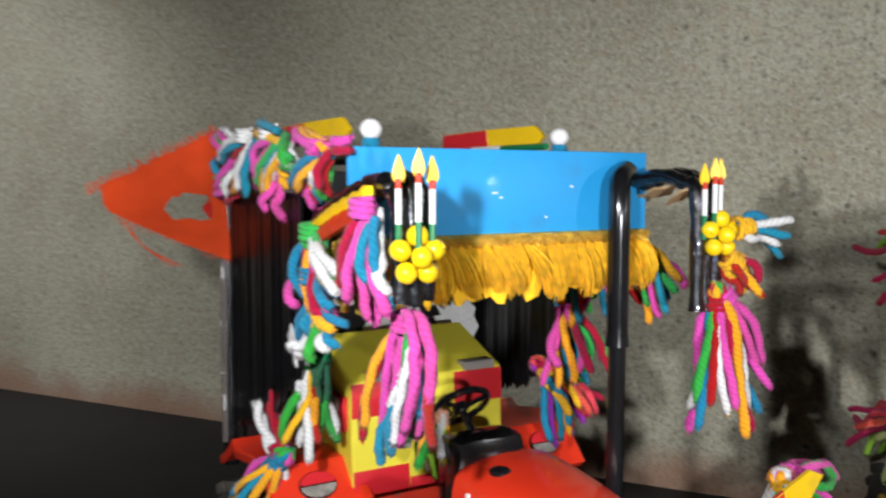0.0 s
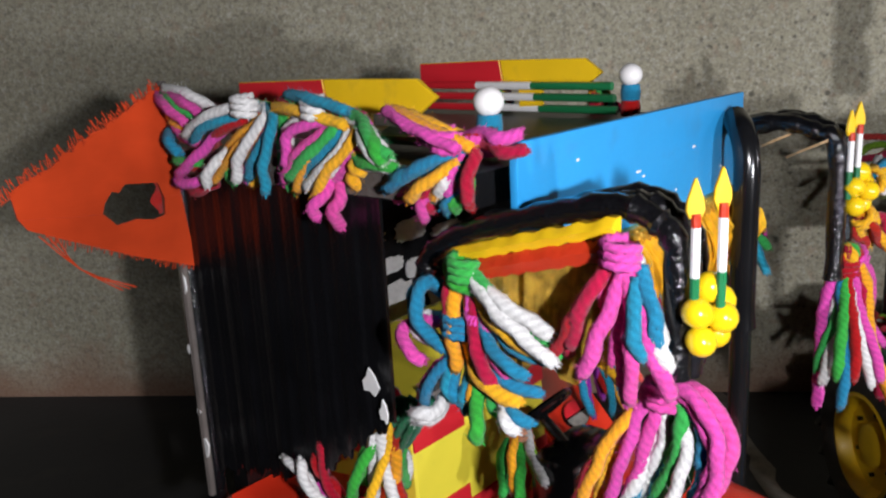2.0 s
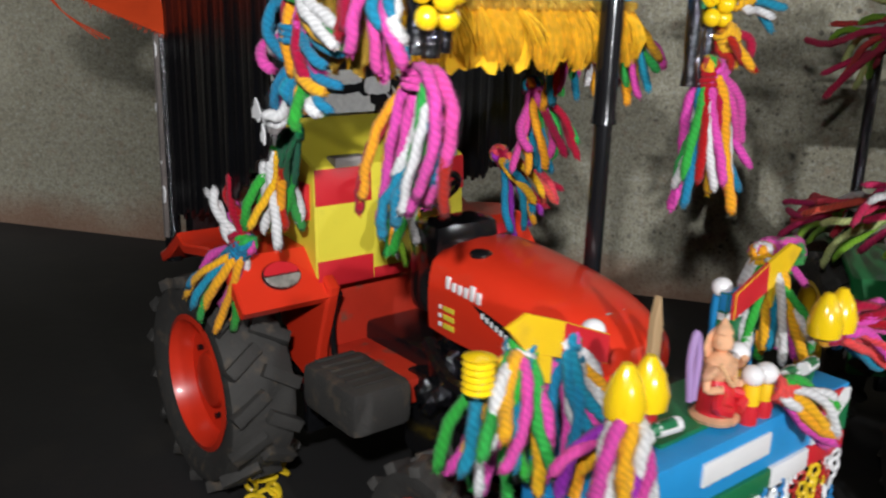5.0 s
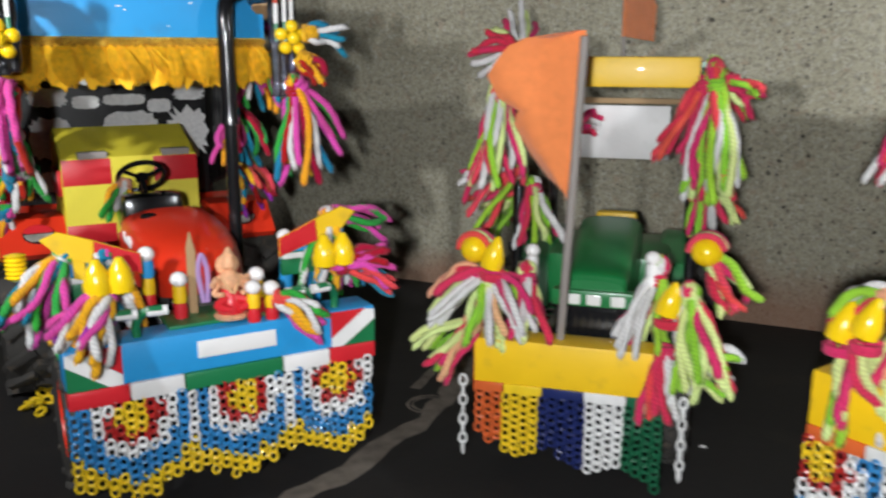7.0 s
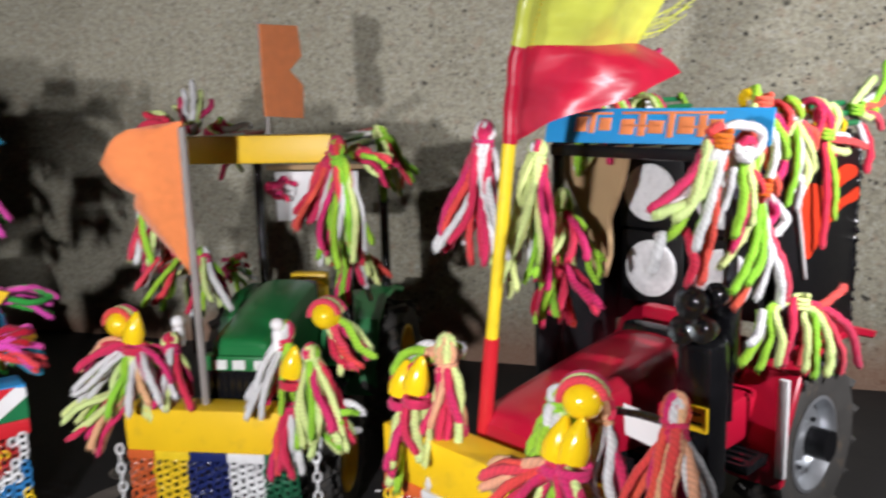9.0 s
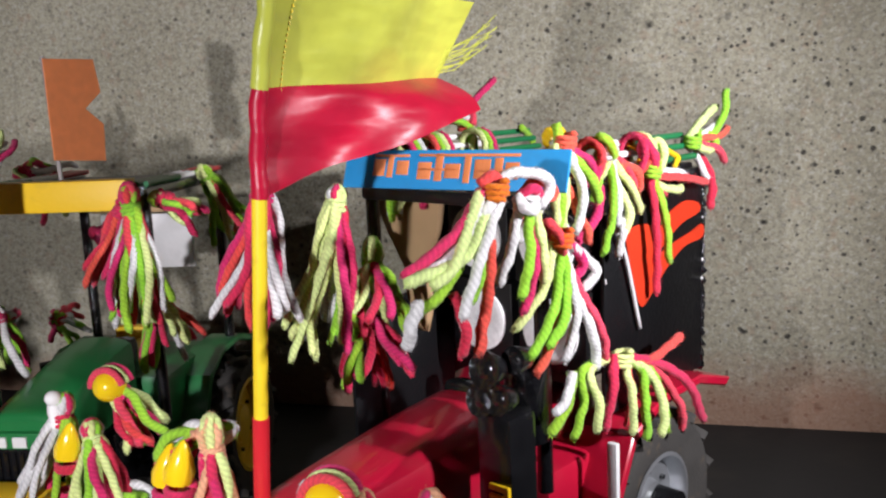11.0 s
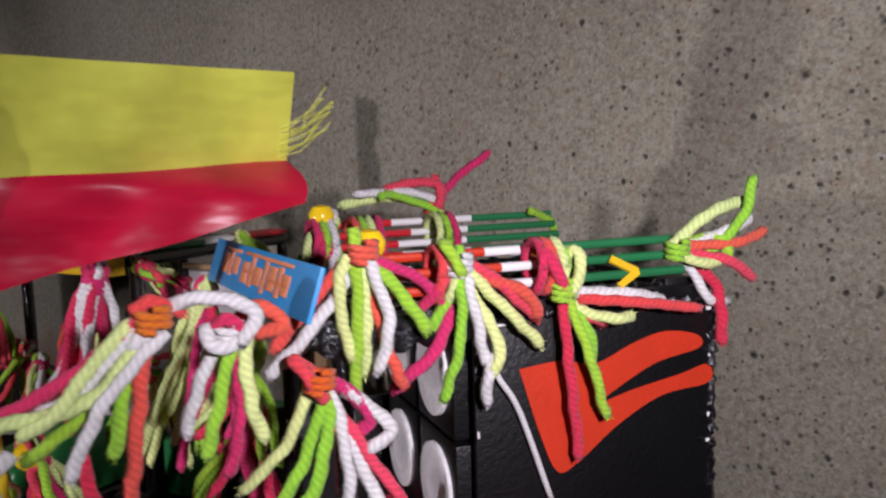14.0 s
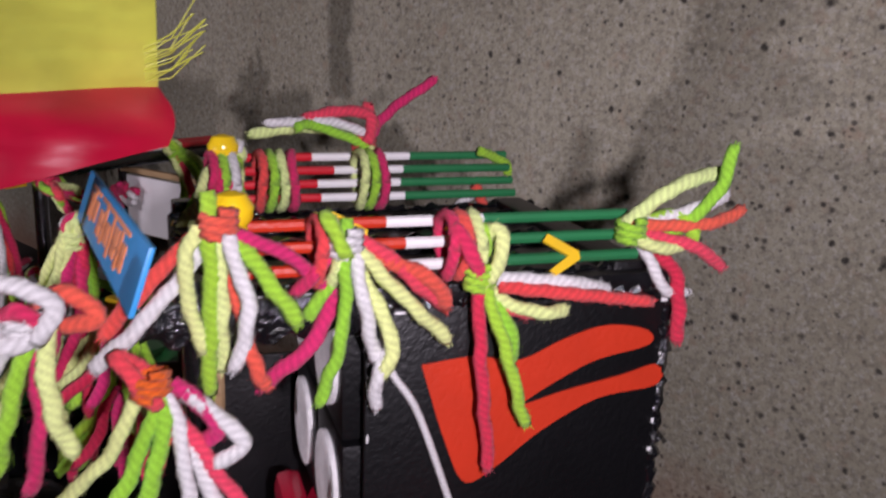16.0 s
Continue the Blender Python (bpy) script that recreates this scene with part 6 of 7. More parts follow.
tassel(2, (4.5, 0.5, 8.9), (0.15, -0.2, -1), 3.8, 11, 0.45, ["cream", "white", "crimson", "lime", "cream"], 0.15, 0.5, "cream")
tassel(2, (4.4, 0.3, 7.0), (0.85, -0.1, -0.3), 2.4, 6, 0.5, ["lime", "cream", "white"], 0.4, 0.0, "lime")
tassel(2, (3.7, -0.15, 7.0), (0.0, -0.15, -1), 2.9, 7, 0.25, ["crimson", "peach", "white", "coral", "cream"], 0.05, 0.0, "crimson")
tassel(2, (5.2, 1.4, 10.4), (0.5, 0.0, -0.8), 2.3, 7, 0.45, ["crimson", "cream", "coral", "lime"], 0.3, 0.6, "crimson")
tassel(2, (-4.2, 12.3, 17.9), (-0.22, 1, -0.05), 5.2, 8, 0.32, ["lime", "crimson", "white", "crimson", "coral", "cream"], 0.45, 0.5, "crimson")
tassel(2, (-4.2, 9.6, 18.3), (-0.2, 0.5, 0.6), 2.4, 5, 0.45, ["white", "crimson", "cream", "white"], 0.1, 0.4, "cream")
tassel(2, (-4.4, 9.2, 11.2), (-0.5, 0.75, -0.25), 3.6, 7, 0.4, ["white", "lime", "coral", "crimson", "cream"], 0.35, 0.4, "lime")
tassel(2, (-4.7, 14.6, 9.9), (-0.3, 0.9, -0.2), 3.6, 7, 0.4, ["coral", "lime", "crimson", "white", "crimson"], 0.35, 0.3, "coral")
tassel(2, (5.0, 12.8, 17.4), (0.3, 0.4, -0.8), 3.4, 6, 0.4, ["lime", "cream", "coral", "lime"], 0.2, 0.5, "lime")
# crimson tractor
tassel(3, (-4.4, 12.2, 19.0), (0.5, -0.3, -0.8), 3.0, 8, 0.4, ["lime", "cream", "crimson", "white"], 0.4, 0.5, "lime")
tassel(3, (-3.7, 4.8, 17.9), (-0.1, -0.1, -1), 4.4, 11, 0.3, ["crimson", "white", "coral", "crimson", "white", "crimson"], 0.1, 0.6, "crimson")
tassel(3, (-3.8, 8.0, 17.2), (0.0, -0.2, -1), 5.6, 11, 0.25, ["cream", "white", "crimson", "cream", "lime"], 0.1, 0.4, "cream")
tassel(3, (-3.4, 9.2, 14.6), (0.3, -0.3, -0.6), 2.8, 9, 0.8, ["lime", "cream", "crimson", "lime"], 0.4, 0.9, "lime")
tassel(3, (-3.6, 9.0, 12.6), (0.3, -0.2, -0.6), 2.6, 9, 0.8, ["crimson", "maroon", "crimson", "lime", "maroon"], 0.4, 0.4, "crimson")
tassel(3, (-3.6, 0.8, 8.8), (0.45, -0.4, -0.5), 3.0, 9, 0.5, ["cream", "white", "crimson", "lime", "cream"], 0.4, 0.4, "crimson")
tassel(3, (-2.9, 1.6, 10.6), (-0.5, -0.3, -0.1), 2.4, 6, 0.4, ["lime", "white", "crimson"], 0.7, 0.7, "peach")
tassel(3, (-2.2, 1.2, 10.4), (0.1, -0.1, -1), 3.0, 7, 0.25, ["crimson", "peach", "crimson", "cream"], 0.1, 0.9, "peach")
tassel(3, (3.0, 1.0, 10.4), (0.1, -0.2, -0.9), 2.0, 8, 0.5, ["lime", "white", "cream", "lime"], 0.3, 0.4, "lime")
tassel(3, (3.7, 0.0, 8.9), (-0.7, -0.3, -0.5), 2.8, 9, 0.5, ["cream", "coral", "white", "crimson", "peach"], 0.3, 0.0, "crimson")
tassel(3, (3.95, 0.0, 8.9), (0.5, -0.3, -0.8), 3.2, 9, 0.5, ["crimson", "white", "cream", "lime", "white"], 0.2, 0.0, "crimson")
tassel(3, (4.1, 1.6, 9.9), (0.1, -0.3, -0.9), 3.0, 8, 0.45, ["crimson", "peach", "white", "crimson"], 0.15, 0.6, "peach")
tassel(3, (6.5, 1.8, 10.4), (0.15, -0.3, -0.9), 3.8, 11, 0.5, ["peach", "crimson", "white", "coral", "crimson"], 0.15, 0.7, "crimson")

cords(3, 3.8, (11.3, 19.1), [
    ("cream", 10.9, 19.0, 10.6, 18.2, 10.9, 16.4),
    ("lime", 11.1, 19.7, 11.1, 17.6, 11.0, 15.4),
    ("cream", 11.3, 18.9, 11.3, 17.4, 11.3, 15.9),
    ("white", 11.4, 18.9, 11.8, 17.4, 11.5, 16.1),
    ("coral", 10.8, 18.8, 9.9, 17.9, 9.0, 16.8),
    ("white", 10.7, 18.2, 9.7, 17.1, 8.8, 16.2),
    ("lime", 11.8, 18.5, 12.3, 17.8, 12.8, 17.0),
    ("crimson", 11.4, 18.9, 12.6, 18.4, 13.6, 17.4),
    ("crimson", 13.6, 17.4, 13.1, 16.4, 12.0, 15.4),
    ("coral", 11.7, 17.1, 11.9, 16.2, 12.1, 15.7),
])

cords(3, 3.8, (13.8, 18.6), [
    ("lime", 13.8, 19.1, 13.7, 16.8, 13.2, 15.1),
    ("lime", 13.4, 19.2, 13.6, 18.7, 13.8, 18.4),
    ("white", 14.0, 18.4, 14.2, 17.2, 14.5, 15.9),
    ("cream", 14.1, 18.4, 15.2, 17.2, 16.2, 16.2),
    ("cream", 14.4, 17.4, 14.8, 16.4, 14.6, 15.6),
    ("coral", 14.5, 18.4, 15.4, 17.6, 16.2, 16.9),
    ("coral", 14.8, 18.1, 15.7, 17.7, 16.1, 17.0),
    ("crimson", 13.7, 18.6, 13.2, 18.0, 12.8, 17.5),
    ("lime", 13.6, 17.7, 13.1, 17.2, 13.2, 16.7),
    ("white", 14.8, 16.5, 14.5, 15.7, 14.5, 14.8),
])

cords(3, 3.8, (16.8, 17.7), [
    ("crimson", 16.2, 18.8, 16.5, 18.3, 16.8, 17.6),
    ("crimson", 16.8, 17.7, 16.9, 15.5, 17.3, 12.9),
    ("lime", 16.9, 17.6, 17.5, 15.8, 18.1, 14.0),
    ("lime", 17.1, 17.2, 17.6, 16.4, 17.8, 15.5),
    ("white", 16.9, 17.6, 19.0, 17.4, 20.3, 17.0),
    ("coral", 17.3, 17.4, 19.0, 17.2, 21.2, 16.8),
    ("cream", 17.5, 17.0, 18.4, 16.8, 18.9, 16.8),
    ("coral", 17.2, 17.0, 17.8, 16.8, 18.3, 16.6),
    ("cream", 17.1, 18.8, 17.2, 18.3, 16.9, 17.6),
    ("lime", 16.8, 18.8, 16.9, 18.3, 16.7, 17.8),
])

cords(3, 3.4, (20.7, 18.5), [
    ("cream", 20.6, 18.6, 21.8, 19.5, 23.2, 19.8),
    ("lime", 21.9, 18.4, 22.8, 19.5, 23.1, 20.5),
    ("white", 21.7, 18.7, 22.8, 19.1, 23.3, 19.3),
    ("coral", 20.7, 18.6, 22.6, 18.6, 23.8, 18.9),
    ("coral", 20.9, 18.4, 22.3, 18.1, 23.2, 17.5),
    ("cream", 20.4, 18.6, 21.3, 18.1, 22.1, 18.1),
    ("white", 21.2, 18.0, 21.7, 17.0, 22.5, 16.8),
    ("crimson", 22.0, 17.5, 22.1, 16.6, 22.3, 15.6),
    ("lime", 22.0, 18.8, 22.3, 18.4, 22.3, 18.1),
])

cords(3, -4.6, (16.2, 19.5), [
    ("white", 16.4, 19.7, 15.2, 20.1, 13.3, 20.1),
    ("cream", 16.3, 19.5, 14.7, 19.9, 12.8, 19.7),
    ("lime", 16.3, 19.4, 14.7, 20.0, 14.1, 20.0),
    ("coral", 16.4, 20.3, 15.4, 20.4, 14.4, 20.2),
    ("lime", 16.1, 19.5, 16.6, 18.8, 16.3, 17.7),
    ("cream", 16.3, 19.4, 16.5, 18.7, 15.9, 17.8),
    ("crimson", 16.4, 19.7, 17.1, 20.4, 18.5, 21.4),
    ("coral", 16.5, 19.9, 16.4, 20.6, 16.4, 20.3),
    ("lime", 19.9, 19.2, 20.9, 18.8, 21.1, 18.4),
    ("white", 19.1, 17.2, 20.0, 17.7, 20.3, 17.2),
    ("coral", 19.8, 18.1, 20.3, 17.3, 20.6, 17.0),
])

cords(3, 5.0, (6.3, 18.1), [
    ("crimson", 6.0, 18.1, 4.7, 17.1, 3.1, 16.2),
    ("white", 5.9, 17.9, 4.6, 16.6, 3.3, 16.0),
    ("white", 6.5, 17.8, 5.2, 16.5, 4.4, 14.9),
    ("cream", 6.1, 17.8, 4.9, 16.5, 2.8, 16.1),
    ("lime", 5.2, 16.5, 4.0, 15.6, 3.5, 15.2),
    ("crimson", 4.6, 15.5, 4.8, 14.5, 4.9, 13.7),
    ("white", 3.3, 15.5, 2.8, 15.0, 2.9, 14.4),
    ("coral", 6.1, 17.7, 5.8, 15.8, 5.5, 13.6),
    ("coral", 5.9, 18.3, 6.3, 18.5, 6.9, 18.1),
    ("white", 7.2, 18.5, 8.4, 18.2, 8.1, 17.4),
    ("cream", 5.5, 17.8, 4.3, 16.4, 3.5, 15.9),
    ("white", 6.4, 18.0, 6.0, 17.7, 5.7, 17.4),
    ("lime", 5.7, 17.2, 5.5, 16.1, 5.3, 15.1),
], bind="orange")

cords(3, 4.9, (7.9, 17.6), [
    ("white", 7.7, 17.6, 7.1, 16.4, 6.8, 15.3),
    ("lime", 7.9, 17.4, 7.5, 16.0, 7.2, 14.9),
    ("crimson", 8.0, 17.4, 8.0, 15.8, 7.7, 14.3),
    ("cream", 8.2, 17.7, 8.2, 16.2, 8.5, 15.1),
    ("coral", 8.5, 18.2, 9.1, 17.7, 8.4, 17.5),
    ("crimson", 7.5, 17.8, 7.9, 18.0, 8.2, 17.5),
    ("white", 7.3, 17.8, 7.5, 17.4, 8.0, 17.4),
])

cords(3, 4.6, (9.9, 16.2), [
    ("cream", 9.7, 16.1, 9.1, 14.8, 8.0, 13.6),
    ("lime", 10.0, 15.7, 9.3, 14.1, 8.4, 12.7),
    ("lime", 10.1, 15.5, 9.7, 13.8, 9.0, 12.9),
    ("coral", 10.2, 15.5, 9.6, 13.4, 8.9, 12.0),
    ("white", 10.3, 15.5, 10.5, 13.6, 10.2, 12.1),
    ("coral", 10.8, 14.6, 11.9, 12.8, 12.5, 11.6),
    ("white", 10.8, 14.1, 11.3, 12.8, 11.8, 11.5),
    ("white", 10.5, 15.9, 11.6, 14.9, 11.0, 14.3),
    ("crimson", 10.3, 16.1, 11.1, 15.3, 10.9, 14.7),
    ("coral", 9.3, 16.8, 9.7, 16.2, 10.0, 15.7),
], bind="orange")

cords(3, 4.7, (13.2, 11.5), [
    ("lime", 10.5, 11.7, 10.0, 10.8, 9.5, 9.8),
    ("lime", 11.0, 11.6, 10.8, 10.6, 10.6, 9.3),
    ("cream", 11.3, 11.5, 11.5, 10.4, 11.6, 9.3),
    ("white", 10.3, 11.7, 9.6, 11.1, 9.2, 10.7),
    ("crimson", 12.9, 11.7, 12.5, 10.6, 12.3, 9.1),
    ("cream", 13.3, 11.4, 13.4, 10.2, 13.7, 8.6),
    ("coral", 13.6, 11.3, 14.0, 9.9, 14.2, 8.6),
    ("lime", 14.6, 10.7, 14.4, 9.5, 14.9, 8.0),
    ("lime", 15.2, 10.6, 15.8, 9.0, 16.3, 7.8),
    ("coral", 15.0, 10.9, 16.5, 11.3, 17.4, 11.3),
    ("crimson", 15.6, 10.7, 17.3, 9.5, 18.7, 7.6),
    ("coral", 15.4, 10.6, 17.0, 8.7, 17.6, 7.5),
    ("cream", 14.9, 10.6, 15.4, 9.2, 15.5, 8.0),
])

cords(1, -6.5, (5.35, 16.75), [
    ("gold", 5.7, 16.6, 6.2, 16.0, 6.6, 14.9, 7.0, 13.7),
    ("gold", 5.8, 16.5, 6.3, 15.7, 6.75, 14.6, 7.1, 13.6),
    ("maroon", 6.0, 16.2, 6.6, 15.2, 7.0, 14.2, 7.3, 13.2),
    ("pink", 5.6, 16.8, 5.8, 16.3, 6.2, 15.0, 6.9, 13.0),
    ("pink", 5.5, 16.7, 5.6, 16.0, 6.0, 14.6, 6.6, 13.1),
    ("pink", 5.4, 16.9, 5.9, 16.5, 6.4, 15.2, 6.8, 13.9),
    ("white", 5.3, 16.6, 5.4, 15.7, 5.8, 14.4, 6.2, 13.2),
    ("green", 5.1, 16.7, 4.9, 16.4, 5.1, 15.3, 6.0, 13.5),
    ("green", 5.1, 16.6, 4.8, 16.0, 5.0, 15.0, 5.8, 13.6),
    ("green", 5.2, 16.6, 5.1, 15.8, 5.4, 14.6, 6.1, 13.4),
    ("white", 5.0, 16.5, 4.75, 15.7, 5.1, 14.6, 5.6, 13.5),
    ("teal", 5.0, 16.7, 4.5, 16.3, 4.5, 15.4, 4.8, 14.4),
    ("pink", 5.3, 16.9, 4.6, 16.9, 4.05, 16.2, 4.3, 15.1, 5.3, 13.7),
    ("pink", 5.3, 16.8, 4.7, 16.8, 4.2, 15.9, 4.5, 14.9, 5.4, 13.5),
    ("pink", 5.4, 17.0, 4.7, 17.0, 4.15, 16.4, 4.15, 15.4, 4.9, 14.0),
    ("maroon", 4.5, 15.8, 4.4, 14.9, 4.9, 13.5),
    ("teal", 5.9, 14.6, 6.3, 13.5, 6.5, 12.7),
    ("teal", 5.4, 14.8, 5.7, 13.9, 6.0, 13.1),
    ("white", 5.6, 15.6, 6.0, 14.5, 6.4, 13.3),
], 0.45, False, "pink")

cords(1, -7.5, (5.7, 19.7), [
    ("pink", 5.7, 19.8, 5.8, 18.5, 5.8, 16.7),
    ("pink", 5.6, 19.5, 6.0, 18.2, 6.4, 17.3),
    ("pink", 5.5, 19.4, 5.1, 18.1, 4.8, 17.1),
    ("teal", 5.4, 19.3, 5.3, 18.5, 5.2, 17.9),
    ("maroon", 6.0, 19.4, 6.5, 18.5, 7.1, 17.5),
    ("maroon", 6.2, 19.2, 6.8, 18.1, 7.0, 17.4),
    ("white", 5.1, 18.4, 4.9, 18.0, 4.9, 17.6),
    ("pink", 5.8, 19.6, 6.1, 19.0, 6.0, 18.4),
    ("teal", 5.5, 19.4, 5.2, 18.3, 5.0, 17.2),
    ("teal", 5.4, 19.5, 5.0, 18.6, 4.95, 17.5),
    ("maroon", 5.9, 19.5, 6.3, 18.8, 6.7, 17.8),
    ("pink", 5.6, 19.6, 5.4, 18.2, 5.5, 16.9),
], dense=False)

cords(1, -7.5, (9.3, 18.9), [
    ("green", 9.3, 19.0, 8.3, 18.4, 7.2, 17.7),
    ("white", 9.2, 18.7, 8.1, 18.4, 7.1, 17.9),
    ("gold", 9.0, 18.2, 8.0, 17.7, 7.3, 17.4),
    ("teal", 8.8, 17.9, 8.0, 17.4, 7.5, 17.2),
    ("white", 9.4, 18.3, 9.2, 17.5, 9.4, 16.8),
    ("maroon", 9.8, 18.7, 9.8, 17.8, 10.0, 16.9),
    ("pink", 9.0, 18.1, 8.6, 17.1, 8.3, 16.6),
])

cords(1, -7.4, (9.6, 17.6), [
    ("teal", 9.2, 17.0, 8.5, 16.6, 7.7, 16.4),
    ("gold", 9.3, 16.6, 9.3, 16.0, 9.4, 15.6),
    ("green", 9.0, 16.4, 8.7, 15.9, 8.7, 15.6),
    ("teal", 10.0, 16.5, 9.9, 16.1, 9.8, 15.8),
    ("teal", 10.6, 18.4, 10.9, 17.6, 10.3, 16.9),
    ("white", 11.0, 17.5, 10.7, 17.1, 10.3, 16.9),
    ("pink", 10.0, 16.8, 10.7, 16.0, 11.1, 15.3),
    ("green", 9.6, 19.1, 9.8, 18.7, 9.2, 18.6),
    ("white", 10.3, 15.5, 10.6, 15.4, 11.0, 15.2),
    ("teal", 8.4, 16.2, 8.1, 16.0, 7.8, 15.8),
])

cords(1, -7.2, (16.5, 22.0), [
    ("white", 20.5, 22.4, 19.2, 22.3, 18.4, 21.8),
    ("pink", 20.5, 22.2, 19.6, 22.0, 18.9, 21.5),
    ("gold", 20.2, 21.7, 19.4, 21.4, 18.9, 21.2),
    ("maroon", 20.0, 21.3, 19.5, 21.1, 19.1, 20.8),
    ("green", 19.9, 20.6, 19.3, 20.5, 18.5, 20.5),
    ("gold", 15.8, 21.8, 16.9, 21.2, 18.6, 20.1),
    ("white", 15.7, 21.8, 16.5, 20.9, 17.0, 20.1),
    ("pink", 15.6, 21.6, 16.1, 20.8, 16.8, 20.1),
    ("teal", 15.4, 21.8, 15.5, 20.8, 15.7, 19.9),
    ("maroon", 16.5, 22.1, 17.8, 21.8, 19.2, 21.2),
    ("teal", 16.8, 21.8, 17.8, 21.5, 18.5, 21.1),
    ("green", 17.2, 20.9, 17.6, 20.4, 17.9, 19.9),
    ("pink", 18.3, 20.1, 18.9, 19.9, 19.7, 19.9),
    ("maroon", 17.6, 21.5, 18.5, 20.8, 19.4, 20.4),
])

cords(1, -7.2, (13.8, 22.0), [
    ("white", 13.4, 21.9, 14.7, 21.6, 15.1, 20.8),
    ("pink", 13.2, 21.7, 14.3, 21.0, 15.2, 20.2),
    ("teal", 13.0, 21.6, 13.8, 20.9, 14.8, 20.2),
    ("white", 12.8, 21.5, 13.5, 20.7, 14.5, 20.1),
    ("gold", 12.5, 21.6, 13.4, 20.6, 14.2, 19.8),
    ("maroon", 15.2, 22.1, 14.0, 22.1, 12.5, 21.8),
    ("teal", 14.8, 22.3, 13.8, 22.3, 12.6, 22.0),
    ("green", 12.3, 21.8, 11.8, 21.4, 11.3, 21.1),
    ("pink", 13.6, 20.2, 13.9, 19.8, 14.0, 19.4),
    ("gold", 12.7, 21.0, 12.6, 20.7, 12.6, 20.6),
    ("white", 12.6, 20.9, 11.9, 20.8, 11.2, 20.7),
    ("green", 12.2, 21.6, 11.6, 21.3, 11.5, 20.9),
])

cords(1, -7.0, (10.0, 21.4), [
    ("pink", 11.7, 22.0, 10.6, 21.7, 9.5, 21.3),
    ("gold", 11.3, 21.9, 10.4, 21.7, 9.7, 21.4),
    ("pink", 10.9, 21.6, 10.1, 21.3, 9.2, 21.5),
    ("teal", 9.6, 21.3, 10.5, 20.9, 11.6, 20.3),
    ("teal", 9.8, 21.1, 10.5, 20.7, 11.2, 20.3),
    ("white", 10.0, 21.1, 10.6, 20.8, 11.2, 20.6),
    ("maroon", 9.3, 21.2, 9.3, 20.7, 9.4, 20.2),
    ("maroon", 10.3, 20.6, 10.7, 20.2, 10.8, 19.8),
    ("white", 9.8, 21.1, 10.0, 20.6, 10.3, 20.3),
    ("green", 9.6, 20.4, 9.9, 20.1, 10.1, 19.9),
    ("pink", 9.2, 21.6, 8.7, 21.5, 8.4, 21.6),
    ("teal", 9.5, 21.2, 9.8, 20.8, 9.9, 20.4),
])

def skein(k, p, label, key, top, foot, n):
    """A flat skein of n threads in two layers, hung from the line top and gathered at the line foot; both in tractor k's frame from p."""
    r = random.Random(n)
    t = thing("wool_skein", place(k, p), FRAMES[k][1], label, "wool skein")
    for j in range(n):
        f = (j + r.uniform(-0.3, 0.3)) / (n - 1)
        a, b = Vector(top[0]).lerp(Vector(top[1]), f), Vector(foot[0]).lerp(Vector(foot[1]), f)
        out = Vector((-0.3 if j % 2 else 0.05, -0.12 if j % 2 else 0.05, 0))
        mid = a.lerp(b, 0.5) + out + Vector((r.uniform(-0.06, 0.06), r.uniform(-0.1, 0.1), 0))
        pts = curve([a + out * 0.4 + Vector((0.1, 0.1, -0.25)), a + Vector((0, 0, r.uniform(-0.05, 0.08))), mid, b + out * 0.5, b + Vector((0.2, 0.2, 0.25))], 14)
        cord(t, pts, 0.12, key)
    bm = bmesh.new()
    c = (Vector(foot[0]) + Vector(foot[1])) / 2
    sweep(bm, [c + Vector((0.24 * math.cos(q * 0.7), 0.34 * math.sin(q * 0.7), 0.12 - 0.01 * q)) for q in range(24)], 0.07, 6)
    part("binding", bm, YARN[key], t, "", "soft")
    return t


skein(1, (-5.7, 13.6, 13.4), "flat skein of deep green wool hung beside the seat box", "leaf", ((-0.5, -1.85, 1.3), (-0.3, 0.5, 0.7)), ((0.35, 0.2, -1.0), (0.1, 1.1, -1.0)), 22)

# wool wound round the roof rails of the crimson tractor
def rail_wrap(x0, x1, y, z0, z1, keys):
    mid = ((x0 + x1) / 2, y, (z0 + z1) / 2)
    t = thing("wool_wrap", place(3, mid), FRAMES[3][1], "bands of " + ", ".join(keys[:-1]) + " and " + keys[-1] + " wool wound round painted sticks", "wool wrap", "wool wraps on the rails")
    a, b = abs(x1 - x0) / 2 + 0.24, abs(z1 - z0) / 2 + 0.26
    for j, key in enumerate(keys):
        pts = [(a * math.cos(k * 0.3491) * (1 + 0.04 * math.sin(k * 2.2)), (j - len(keys) / 2) * 0.3 + 0.05 * math.sin(k * 0.7 + j), b * math.sin(k * 0.3491)) for k in range(19)]
        part("band", sweep(bmesh.new(), pts, 0.15, 8, 3, 3.0), YARN[key], t, key + " wool band", "soft")
    return t


rail_wrap(3.2, 3.8, 16.6, 17.9, 18.75, ["crimson", "coral", "cream"])
rail_wrap(3.2, 3.8, 13.6, 17.9, 18.75, ["coral", "cream"])
rail_wrap(-4.6, -3.7, 13.6, 17.9, 19.0, ["coral", "lime", "cream", "crimson"])
rail_wrap(-4.6, -3.7, 12.1, 17.9, 19.0, ["crimson", "lime", "white"])
rail_wrap(-4.6, -3.7, 16.4, 17.9, 19.0, ["cream", "lime", "crimson"])

